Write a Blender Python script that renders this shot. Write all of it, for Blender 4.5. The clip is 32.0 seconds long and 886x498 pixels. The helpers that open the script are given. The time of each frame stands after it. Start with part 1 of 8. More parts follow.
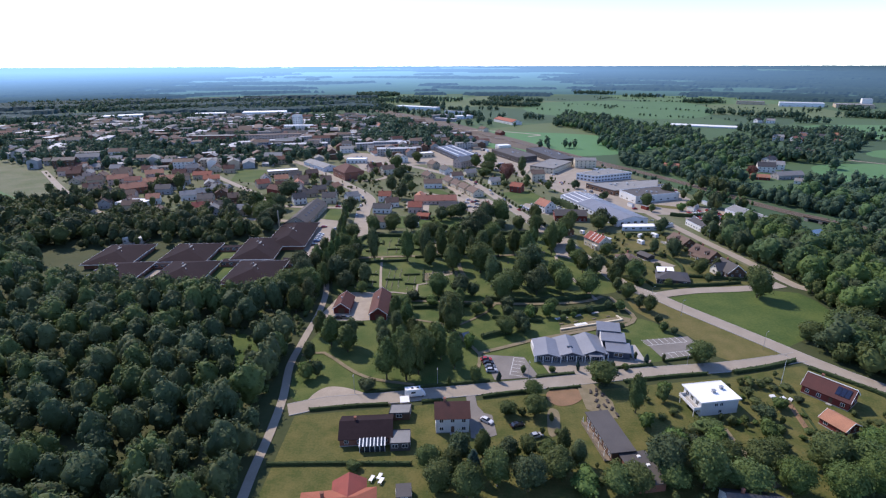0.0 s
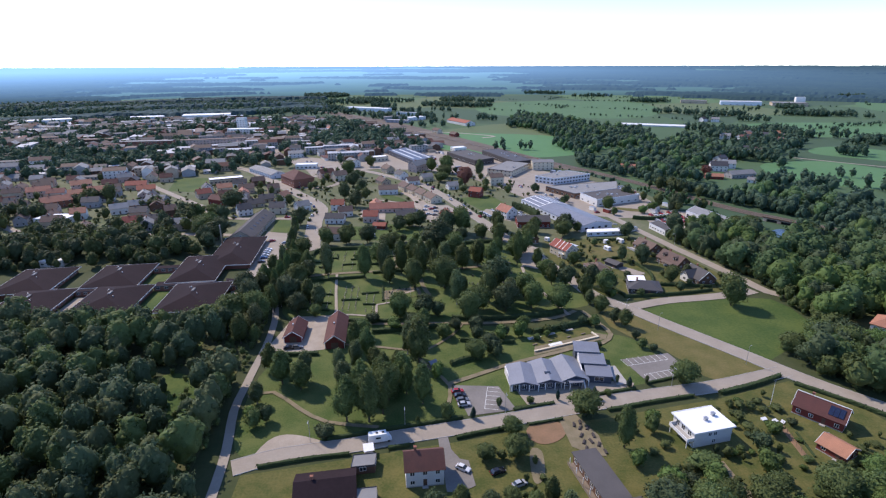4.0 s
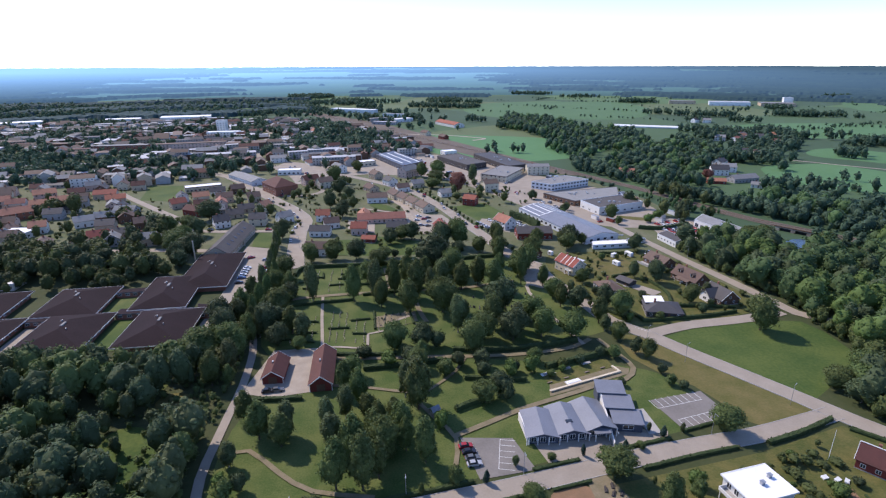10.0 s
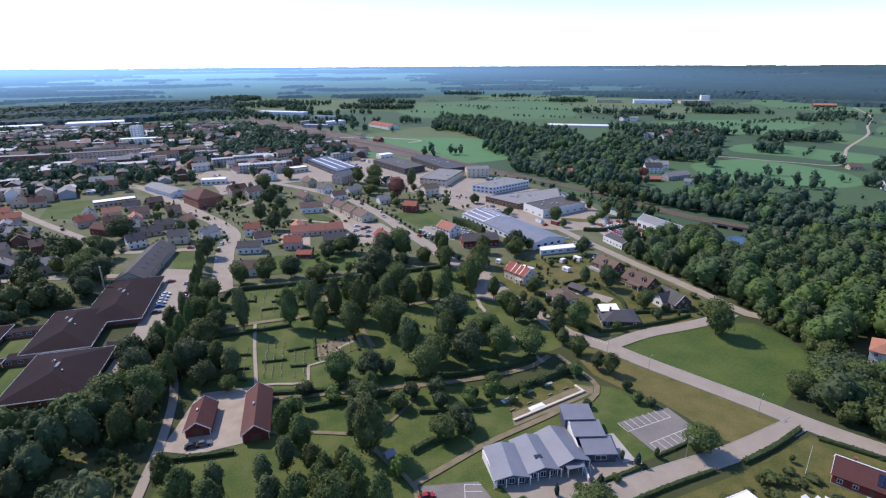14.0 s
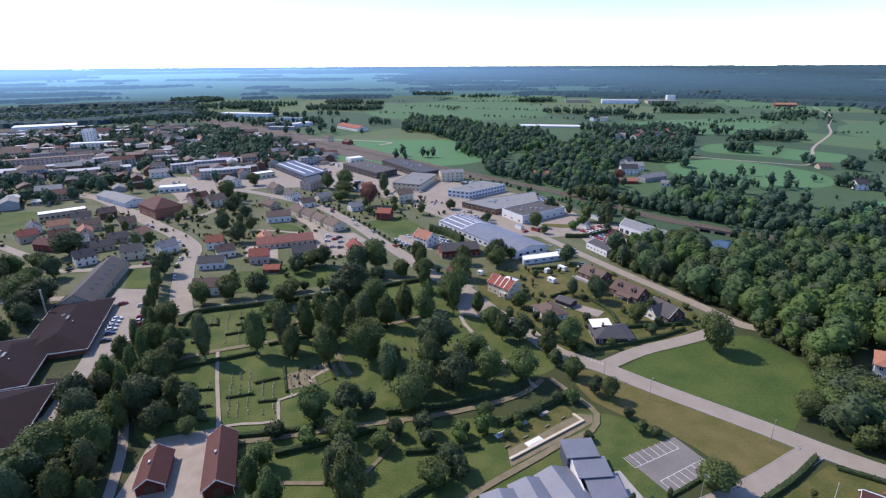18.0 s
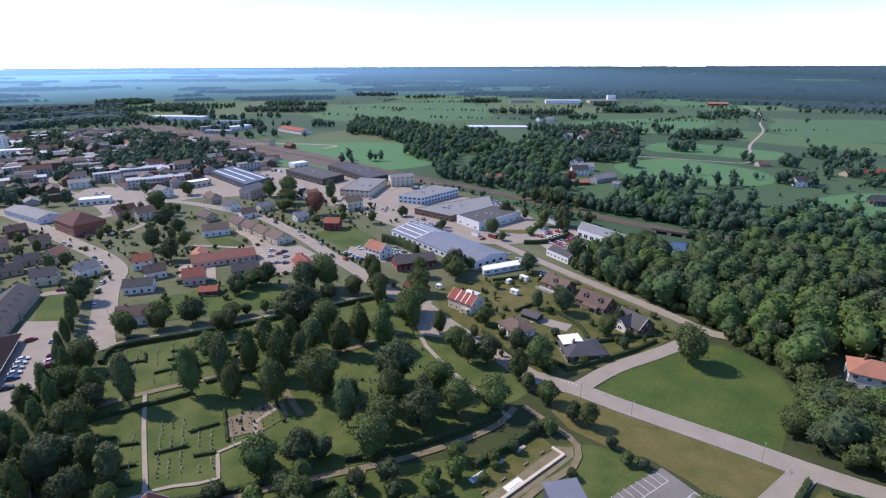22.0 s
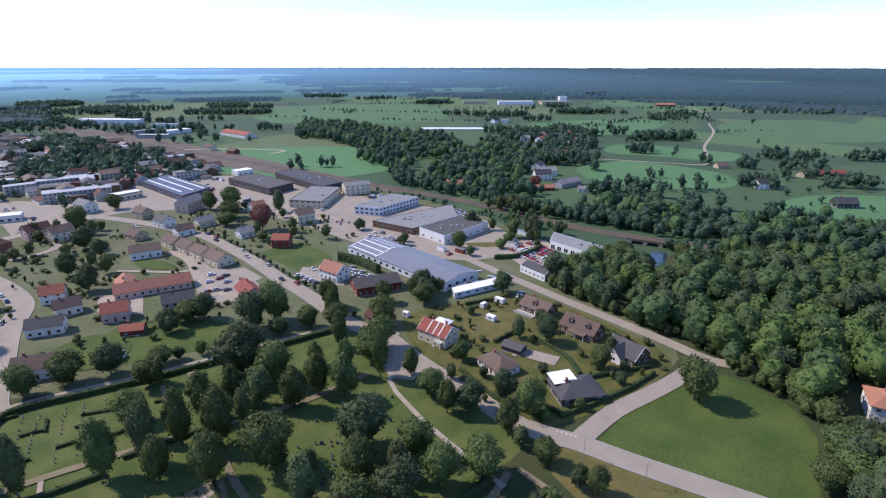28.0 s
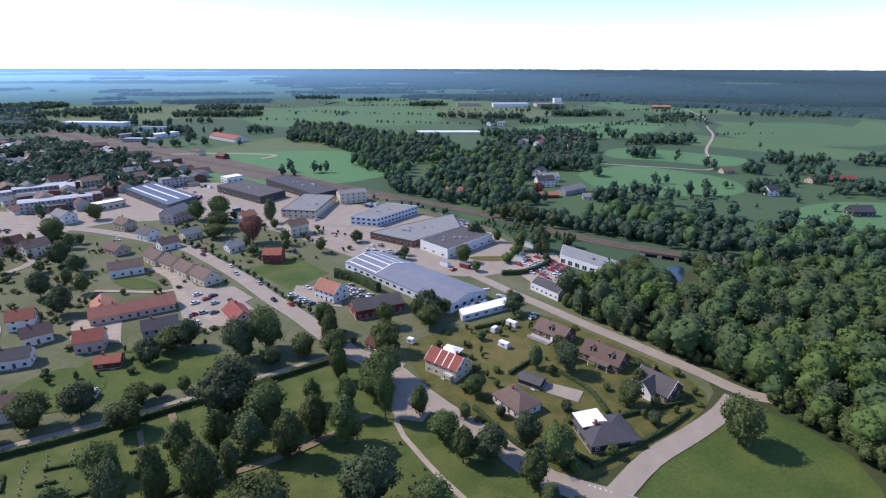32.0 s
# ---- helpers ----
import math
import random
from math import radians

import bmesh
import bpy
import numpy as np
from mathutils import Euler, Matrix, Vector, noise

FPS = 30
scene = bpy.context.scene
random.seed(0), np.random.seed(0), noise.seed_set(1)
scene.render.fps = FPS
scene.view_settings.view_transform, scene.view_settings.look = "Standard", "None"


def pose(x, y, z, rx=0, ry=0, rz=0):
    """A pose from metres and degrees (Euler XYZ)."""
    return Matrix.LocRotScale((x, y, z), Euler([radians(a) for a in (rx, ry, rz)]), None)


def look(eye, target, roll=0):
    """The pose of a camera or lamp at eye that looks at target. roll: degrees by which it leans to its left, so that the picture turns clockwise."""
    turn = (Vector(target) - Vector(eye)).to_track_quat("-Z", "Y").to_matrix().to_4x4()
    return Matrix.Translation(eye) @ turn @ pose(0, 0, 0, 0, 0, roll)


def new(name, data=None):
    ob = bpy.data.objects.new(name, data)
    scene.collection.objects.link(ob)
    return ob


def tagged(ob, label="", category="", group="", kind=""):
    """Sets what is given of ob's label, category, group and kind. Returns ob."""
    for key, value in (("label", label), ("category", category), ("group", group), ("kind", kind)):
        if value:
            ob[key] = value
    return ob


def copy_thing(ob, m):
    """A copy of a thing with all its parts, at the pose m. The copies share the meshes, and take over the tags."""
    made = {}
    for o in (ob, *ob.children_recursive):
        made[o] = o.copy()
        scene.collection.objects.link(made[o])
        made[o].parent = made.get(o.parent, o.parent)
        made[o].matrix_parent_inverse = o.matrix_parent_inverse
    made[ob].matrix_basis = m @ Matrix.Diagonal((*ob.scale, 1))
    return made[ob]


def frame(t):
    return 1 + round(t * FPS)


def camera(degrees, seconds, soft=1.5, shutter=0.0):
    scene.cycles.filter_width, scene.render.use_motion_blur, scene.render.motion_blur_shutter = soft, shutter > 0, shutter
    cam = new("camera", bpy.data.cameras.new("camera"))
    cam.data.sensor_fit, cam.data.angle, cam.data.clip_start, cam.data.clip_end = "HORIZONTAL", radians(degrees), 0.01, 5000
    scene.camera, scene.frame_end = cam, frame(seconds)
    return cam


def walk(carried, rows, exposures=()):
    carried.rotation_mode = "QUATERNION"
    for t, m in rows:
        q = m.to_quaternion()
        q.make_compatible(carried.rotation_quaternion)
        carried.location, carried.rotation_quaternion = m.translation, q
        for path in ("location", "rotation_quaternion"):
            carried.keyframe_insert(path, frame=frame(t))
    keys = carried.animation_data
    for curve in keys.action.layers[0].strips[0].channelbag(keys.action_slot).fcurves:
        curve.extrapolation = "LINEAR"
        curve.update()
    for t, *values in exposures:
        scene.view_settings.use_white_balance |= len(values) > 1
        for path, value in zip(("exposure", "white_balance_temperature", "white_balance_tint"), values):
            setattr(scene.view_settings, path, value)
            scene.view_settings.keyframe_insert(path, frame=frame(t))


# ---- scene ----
cam = camera(79.2, 32.0, soft=1.22)

# seconds, x, y, z, yaw to the left, pitch, roll
PATH = [
    (0, 0.01, 0.00, 105.10, 0.008, -19.035, -0.150),
    (0.5, -0.34, 2.51, 105.13, -1.038, -19.037, -0.157),
    (1, -0.67, 5.11, 105.21, -2.352, -19.045, -0.136),
    (1.5, -1.14, 7.95, 105.41, -4.239, -19.029, -0.137),
    (2, -1.32, 10.58, 105.45, -4.867, -19.020, -0.133),
    (2.5, -1.58, 13.35, 105.46, -5.050, -19.017, -0.193),
    (3, -1.88, 16.06, 105.37, -5.107, -19.041, -0.176),
    (3.5, -2.17, 18.85, 105.27, -5.098, -19.029, -0.181),
    (5.5, -3.51, 28.44, 105.12, -5.244, -19.035, -0.151),
    (6, -3.76, 30.66, 105.14, -5.306, -19.025, -0.140),
    (6.5, -4.03, 33.00, 104.98, -5.353, -19.001, -0.133),
    (7, -4.20, 35.51, 104.89, -5.484, -18.989, -0.120),
    (7.5, -4.33, 37.88, 104.93, -5.555, -18.999, -0.154),
    (8, -4.53, 40.19, 104.98, -5.557, -19.023, -0.146),
    (8.5, -4.78, 42.79, 104.94, -5.615, -19.016, -0.136),
    (9, -4.92, 45.10, 104.82, -5.624, -19.012, -0.159),
    (9.5, -4.96, 47.35, 104.90, -5.825, -18.988, -0.162),
    (10, -5.05, 49.70, 104.98, -6.645, -19.001, -0.173),
    (10.5, -5.12, 52.43, 105.05, -7.452, -18.986, -0.195),
    (11, -5.07, 54.74, 104.93, -7.731, -18.989, -0.204),
    (11.5, -5.12, 57.00, 104.95, -8.359, -18.980, -0.237),
    (12, -5.30, 59.27, 104.97, -8.801, -18.998, -0.240),
    (12.5, -5.42, 61.99, 105.09, -9.525, -18.994, -0.253),
    (13, -5.38, 64.29, 105.10, -10.635, -19.003, -0.267),
    (13.5, -5.32, 66.71, 105.11, -12.198, -19.006, -0.285),
    (14, -5.26, 69.09, 105.12, -13.650, -19.001, -0.323),
    (14.5, -5.30, 71.42, 105.18, -14.288, -18.999, -0.304),
    (16.5, -5.07, 81.05, 105.15, -15.832, -19.007, -0.314),
    (17, -5.07, 83.21, 105.21, -16.365, -19.019, -0.289),
    (17.5, -5.05, 85.74, 105.28, -16.788, -19.016, -0.313),
    (18, -4.81, 87.93, 105.28, -16.997, -19.009, -0.297),
    (18.5, -4.55, 90.25, 105.34, -17.174, -19.012, -0.310),
    (19, -4.20, 92.63, 105.39, -17.368, -19.036, -0.242),
    (19.5, -3.71, 95.42, 105.41, -17.657, -19.029, -0.276),
    (20, -3.37, 97.71, 105.25, -18.687, -19.015, -0.262),
    (20.5, -3.08, 100.13, 105.14, -20.108, -18.993, -0.266),
    (21, -2.88, 102.63, 105.10, -20.866, -18.982, -0.240),
    (21.5, -2.63, 104.94, 105.17, -21.469, -18.996, -0.230),
    (22, -2.21, 107.47, 105.09, -22.820, -18.983, -0.207),
    (22.5, -1.58, 110.02, 105.04, -24.520, -18.977, -0.168),
    (23, -1.10, 112.45, 104.89, -25.228, -18.962, -0.154),
    (23.5, -0.57, 114.89, 104.84, -25.812, -18.980, -0.124),
    (24, 0.01, 117.28, 104.76, -26.468, -18.979, -0.139),
    (24.5, 0.67, 119.63, 104.79, -26.986, -18.966, -0.087),
    (25, 1.22, 121.91, 104.68, -27.267, -18.991, -0.052),
    (25.5, 1.81, 124.46, 104.65, -27.497, -18.972, -0.053),
    (27.5, 4.75, 135.82, 104.10, -27.971, -18.926, 0.035),
    (28, 5.18, 138.69, 104.15, -28.060, -18.900, 0.042),
    (28.5, 5.58, 141.64, 104.38, -28.173, -18.899, 0.068),
    (29, 5.93, 144.28, 104.38, -28.284, -18.875, 0.098),
    (29.5, 6.50, 147.05, 104.48, -28.422, -18.870, 0.104),
    (30, 7.03, 149.78, 104.48, -28.536, -18.853, 0.089),
    (30.5, 7.71, 152.42, 104.58, -28.622, -18.832, 0.106),
    (31, 8.41, 155.14, 104.77, -28.717, -18.806, 0.114),
    (31.5, 9.10, 157.76, 104.84, -28.836, -18.798, 0.149),
    (32, 9.58, 160.42, 104.99, -28.963, -18.776, 0.121),
]
walk(cam, [(t, pose(x, y, z, 90 + pitch, 0, yaw) @ pose(0, 0, 0, 0, 0, roll)) for t, x, y, z, yaw, pitch, roll in PATH],
     [(0, 0.41, 6620, 20), (32, 0.41, 6480, 21)])

# ---- light ----
SUN_DIR = Vector((-0.70, 0.714, 1.0)).normalized()      # towards the sun
world = bpy.data.worlds.new("world")
scene.world = world
world.use_nodes = True
wn = world.node_tree
wn.nodes.clear()
sky = wn.nodes.new("ShaderNodeTexSky")
sky.sky_type = "NISHITA"
sky.sun_disc = False
sky.sun_elevation = math.asin(SUN_DIR.z)
sky.sun_rotation = math.atan2(SUN_DIR.x, SUN_DIR.y)
sky.air_density, sky.dust_density, sky.ozone_density = 1.0, 0.0, 5.0
sky.altitude = 3300
wbg = wn.nodes.new("ShaderNodeBackground")
wbg.inputs["Strength"].default_value = 0.24
wout = wn.nodes.new("ShaderNodeOutputWorld")
wn.links.new(sky.outputs[0], wbg.inputs[0])
wn.links.new(wbg.outputs[0], wout.inputs[0])
sun = new("sun", bpy.data.lights.new("sun", "SUN"))
sun.data.energy, sun.data.angle, sun.data.color = 3.6, radians(0.55), (1.0, 0.93, 0.80)
sun.matrix_world = look(SUN_DIR * 300, (0, 0, 0))

# ---- materials ----
MATS = {}


def mat(name, base, rough=0.8, other=None, scale=3.0, fine=None, mix=0.5, bump=0.0, metal=0.0, island=0.0, rnd=0.0, spec=0.4, stripes=None, coords="Object", trans=0.0):
    """A procedural surface: base and other blended by noise of two sizes (per metre), bump, and variation per object or island."""
    m = bpy.data.materials.new(name)
    MATS[name] = m
    m.use_nodes = True
    nt = m.node_tree
    N, Lk = nt.nodes, nt.links
    b = N["Principled BSDF"]
    b.inputs["Roughness"].default_value, b.inputs["Metallic"].default_value = rough, metal
    b.inputs["Specular IOR Level"].default_value = spec
    other = other or tuple(c * 0.75 for c in base)
    tc = N.new("ShaderNodeTexCoord")
    geo = N.new("ShaderNodeNewGeometry")
    src = geo.outputs["Position"] if coords == "World" else tc.outputs["Object"]
    n1 = N.new("ShaderNodeTexNoise")
    n1.inputs["Scale"].default_value, n1.inputs["Detail"].default_value = scale, 6
    n2 = N.new("ShaderNodeTexNoise")
    n2.inputs["Scale"].default_value, n2.inputs["Detail"].default_value = fine or scale * 9, 3
    Lk.new(src, n1.inputs["Vector"]), Lk.new(src, n2.inputs["Vector"])
    add = N.new("ShaderNodeMath")
    add.operation = "MULTIPLY_ADD"
    Lk.new(n2.outputs["Fac"], add.inputs[0])
    add.inputs[1].default_value = 0.6
    Lk.new(n1.outputs["Fac"], add.inputs[2])
    rng = N.new("ShaderNodeMapRange")
    Lk.new(add.outputs[0], rng.inputs["Value"])
    rng.inputs["From Min"].default_value, rng.inputs["From Max"].default_value = 0.8 - mix * 0.4, 0.8 + mix * 0.4
    mx = N.new("ShaderNodeMix")
    mx.data_type = "RGBA"
    Lk.new(rng.outputs[0], mx.inputs["Factor"])
    mx.inputs["A"].default_value, mx.inputs["B"].default_value = (*base, 1), (*other, 1)
    out = mx.outputs["Result"]
    if stripes:
        wv = N.new("ShaderNodeTexWave")
        wv.inputs["Scale"].default_value, wv.bands_direction = stripes[1], stripes[0]
        wv.inputs["Distortion"].default_value = stripes[3] if len(stripes) > 3 else 0.6
        Lk.new(src, wv.inputs["Vector"])
        ml = N.new("ShaderNodeMapRange")
        Lk.new(wv.outputs["Fac"], ml.inputs["Value"])
        ml.inputs["To Min"].default_value = 1 - stripes[2]
        hs = N.new("ShaderNodeHueSaturation")
        Lk.new(out, hs.inputs["Color"]), Lk.new(ml.outputs[0], hs.inputs["Value"])
        out = hs.outputs[0]
    if island or rnd:
        hs = N.new("ShaderNodeHueSaturation")
        mr = N.new("ShaderNodeMapRange")
        sum_ = N.new("ShaderNodeMath")
        sum_.operation = "ADD"
        oi = N.new("ShaderNodeObjectInfo")
        k1 = N.new("ShaderNodeMath")
        k1.operation = "MULTIPLY"
        Lk.new(geo.outputs["Random Per Island"], k1.inputs[0])
        k1.inputs[1].default_value = island
        k2 = N.new("ShaderNodeMath")
        k2.operation = "MULTIPLY"
        Lk.new(oi.outputs["Random"], k2.inputs[0])
        k2.inputs[1].default_value = rnd
        Lk.new(k1.outputs[0], sum_.inputs[0]), Lk.new(k2.outputs[0], sum_.inputs[1])
        Lk.new(sum_.outputs[0], mr.inputs["Value"])
        mr.inputs["From Max"].default_value = max(island + rnd, 0.001)
        mr.inputs["To Min"].default_value, mr.inputs["To Max"].default_value = 1 - (island + rnd) * 0.55, 1 + (island + rnd) * 0.55
        Lk.new(mr.outputs[0], hs.inputs["Value"])
        hr = N.new("ShaderNodeMapRange")
        Lk.new(oi.outputs["Random"], hr.inputs["Value"])
        hr.inputs["To Min"].default_value, hr.inputs["To Max"].default_value = 0.5 - rnd * 0.05, 0.5 + rnd * 0.03
        Lk.new(hr.outputs[0], hs.inputs["Hue"])
        Lk.new(out, hs.inputs["Color"])
        out = hs.outputs[0]
    Lk.new(out, b.inputs["Base Color"])
    if trans:
        tl, ms = N.new("ShaderNodeBsdfTranslucent"), N.new("ShaderNodeMixShader")
        ms.inputs[0].default_value = trans
        Lk.new(out, tl.inputs["Color"])
        Lk.new(b.outputs[0], ms.inputs[1]), Lk.new(tl.outputs[0], ms.inputs[2])
        Lk.new(ms.outputs[0], N["Material Output"].inputs["Surface"])
    if bump:
        bp = N.new("ShaderNodeBump")
        bp.inputs["Strength"].default_value, bp.inputs["Distance"].default_value = 0.8, bump
        Lk.new(n2.outputs["Fac"], bp.inputs["Height"])
        Lk.new(bp.outputs[0], b.inputs["Normal"])
    return m


G_WOODS = mat("rough_grass", (0.03, 0.046, 0.012), 0.95, (0.055, 0.062, 0.02), 0.06, 0.6, 0.6, 0.1, coords="World")
LAWN = mat("lawn", (0.044, 0.078, 0.012), 0.95, (0.098, 0.118, 0.030), 0.11, 1.7, 0.42, 0.12, coords="World")
GARDEN = mat("garden_grass", (0.054, 0.070, 0.012), 0.95, (0.12, 0.108, 0.03), 0.16, 1.5, 0.45, 0.12, coords="World")
DRY = mat("dry_lawn", (0.085, 0.086, 0.018), 0.95, (0.145, 0.118, 0.04), 0.14, 1.3, 0.5, 0.05, coords="World")
MEADOW = mat("meadow_grass", (0.034, 0.070, 0.009), 0.95, (0.076, 0.106, 0.019), 0.06, 0.9, 0.45, 0.06, coords="World")
# crop green with haze mixed into it: bluer and lighter than near grass
FIELD = mat("field_crop", (0.058, 0.150, 0.054), 0.95, (0.082, 0.176, 0.066), 0.012, 0.15, 0.8, 0.0, rnd=0.35, coords="World", stripes=("DIAGONAL", 0.05, 0.08))
SCRUB = mat("scrub_ground", (0.034, 0.048, 0.014), 0.95, (0.075, 0.078, 0.03), 0.05, 0.7, 0.6, 0.1, coords="World")
TOWN = mat("town_ground", (0.058, 0.086, 0.022), 0.95, (0.15, 0.145, 0.085), 0.045, 0.5, 0.8, 0.0, coords="World")
ASPHALT = mat("asphalt_worn", (0.25, 0.212, 0.168), 0.9, (0.33, 0.286, 0.232), 0.15, 2.0, 0.8, 0.01, coords="World")
ASPH_DK = mat("asphalt_patched", (0.15, 0.138, 0.125), 0.9, (0.22, 0.2, 0.18), 0.12, 1.5, 0.7, 0.01, coords="World")
GRAVEL = mat("gravel", (0.388, 0.331, 0.263), 0.95, (0.275, 0.231, 0.181), 0.25, 4.0, 0.7, 0.02, coords="World")
PATHM = mat("gravel_path", (0.25, 0.2, 0.13), 0.95, (0.13, 0.115, 0.06), 0.3, 3.0, 0.8, 0.02, coords="World")
BALLAST = mat("rail_ballast", (0.095, 0.074, 0.056), 0.95, (0.15, 0.12, 0.09), 0.04, 0.6, 0.7, 0.02, coords="World")
EARTH = mat("bare_earth", (0.26, 0.15, 0.085), 0.95, (0.17, 0.11, 0.06), 0.2, 2.0, 0.7, 0.03, coords="World")
PAINT = mat("road_paint", (0.74, 0.74, 0.72), 0.7, (0.5, 0.5, 0.48), 1.2, 9.0, 0.4)
WATER = mat("water", (0.015, 0.025, 0.04), 0.16, (0.025, 0.05, 0.06), 0.1, 1.0, 0.7, 0.02, spec=0.6, coords="World")
STEEL = mat("rail_steel", (0.22, 0.17, 0.14), 0.4, (0.3, 0.25, 0.2), 2, metal=0.8)

LEAF = mat("leaves_green", (0.067, 0.097, 0.029), 0.75, (0.107, 0.144, 0.047), 0.35, 1.9, 0.9, 0.22, island=0.3, rnd=0.4, spec=0.25, trans=0.28)
# haze painted into the leaf colour: bluer, for the trees far off
LEAF_HAZED = mat("leaves_cool", (0.048, 0.092, 0.056), 0.75, (0.074, 0.126, 0.076), 0.35, 1.9, 0.9, 0.22, island=0.3, rnd=0.4, spec=0.25, trans=0.28)
LEAF_B = mat("leaves_birch", (0.084, 0.112, 0.044), 0.75, (0.118, 0.150, 0.064), 0.4, 1.9, 0.9, 0.22, island=0.3, rnd=0.4, spec=0.25, trans=0.28)
LEAF_D = mat("leaves_dark", (0.048, 0.071, 0.031), 0.75, (0.076, 0.104, 0.046), 0.4, 1.9, 0.9, 0.22, island=0.3, rnd=0.3, spec=0.25, trans=0.28)
# LEAF with less red: thin haze put into the colour of farther woods
LEAF_E = mat("leaves_fresh", (0.052, 0.096, 0.033), 0.75, (0.088, 0.144, 0.052), 0.35, 1.9, 0.9, 0.22, island=0.3, rnd=0.4, spec=0.25, trans=0.28)
LEAF_Y = mat("leaves_bright", (0.074, 0.124, 0.03), 0.75, (0.105, 0.166, 0.046), 0.4, 1.9, 0.9, 0.22, island=0.3, rnd=0.3, spec=0.25, trans=0.28)
LEAF_R = mat("leaves_copper", (0.144, 0.057, 0.049), 0.75, (0.191, 0.086, 0.062), 0.4, 1.9, 0.9, 0.22, island=0.3, rnd=0.2, spec=0.25, trans=0.28)
NEEDLE = mat("needles", (0.035, 0.066, 0.050), 0.8, (0.055, 0.094, 0.068), 0.4, 1.9, 0.9, 0.22, island=0.3, rnd=0.3, spec=0.2, trans=0.2)
# the blue in this forest colour stands for the haze before it
FARWOOD_HAZED = mat("far_woods", (0.03, 0.058, 0.06), 0.9, (0.042, 0.072, 0.07), 0.02, 0.3, 0.7, 0.0, island=0.4, spec=0.1, coords="World")
BARK = mat("bark", (0.11, 0.085, 0.06), 0.95, (0.06, 0.05, 0.04), 3.0, 12, 0.6, 0.03)
BARK_W = mat("birch_bark", (0.5, 0.48, 0.43), 0.9, (0.09, 0.08, 0.07), 2.5, 7, 0.35, 0.02)
HEDGE = mat("hedge_leaves", (0.025, 0.042, 0.015), 0.85, (0.048, 0.071, 0.025), 0.8, 4.0, 0.7, 0.12, island=0.25, spec=0.2, coords="World")

WALLS = {
    "white": mat("white_render", (0.72, 0.70, 0.66), 0.85, (0.60, 0.58, 0.54), 0.3, 3, 0.7, 0.005),
    "cream": mat("cream_render", (0.62, 0.54, 0.40), 0.85, (0.52, 0.45, 0.34), 0.3, 3, 0.7, 0.005),
    "beige": mat("beige_brick", (0.46, 0.37, 0.27), 0.9, (0.38, 0.30, 0.22), 0.4, 6, 0.7, 0.008),
    "pink": mat("pink_render", (0.60, 0.42, 0.35), 0.85, (0.5, 0.36, 0.3), 0.3, 3, 0.7, 0.005),
    "red": mat("falun_red_boards", (0.24, 0.045, 0.03), 0.9, (0.17, 0.035, 0.025), 0.5, 6, 0.7, 0.006, stripes=("X", 3.0, 0.18)),
    "brick": mat("red_brick", (0.30, 0.12, 0.075), 0.9, (0.22, 0.09, 0.06), 0.5, 7, 0.7, 0.008, stripes=("Z", 2.6, 0.12)),
    "grey": mat("grey_boards", (0.36, 0.36, 0.36), 0.85, (0.28, 0.28, 0.28), 0.4, 5, 0.7, 0.006, stripes=("Z", 2.0, 0.1)),
    "dark": mat("dark_boards", (0.07, 0.06, 0.058), 0.85, (0.05, 0.045, 0.042), 0.4, 5, 0.7, 0.006),
    "brown": mat("brown_boards", (0.16, 0.085, 0.05), 0.85, (0.11, 0.06, 0.04), 0.4, 5, 0.7, 0.006, stripes=("Z", 2.0, 0.15)),
    "slate": mat("slate_blue_panels", (0.075, 0.085, 0.115), 0.7, (0.06, 0.07, 0.095), 0.4, 4, 0.7, 0.004, stripes=("X", 1.6, 0.12)),
    "metal": mat("white_sheet_metal", (0.66, 0.68, 0.70), 0.55, (0.58, 0.60, 0.62), 0.2, 3, 0.7, 0.0, stripes=("X", 1.5, 0.08)),
}
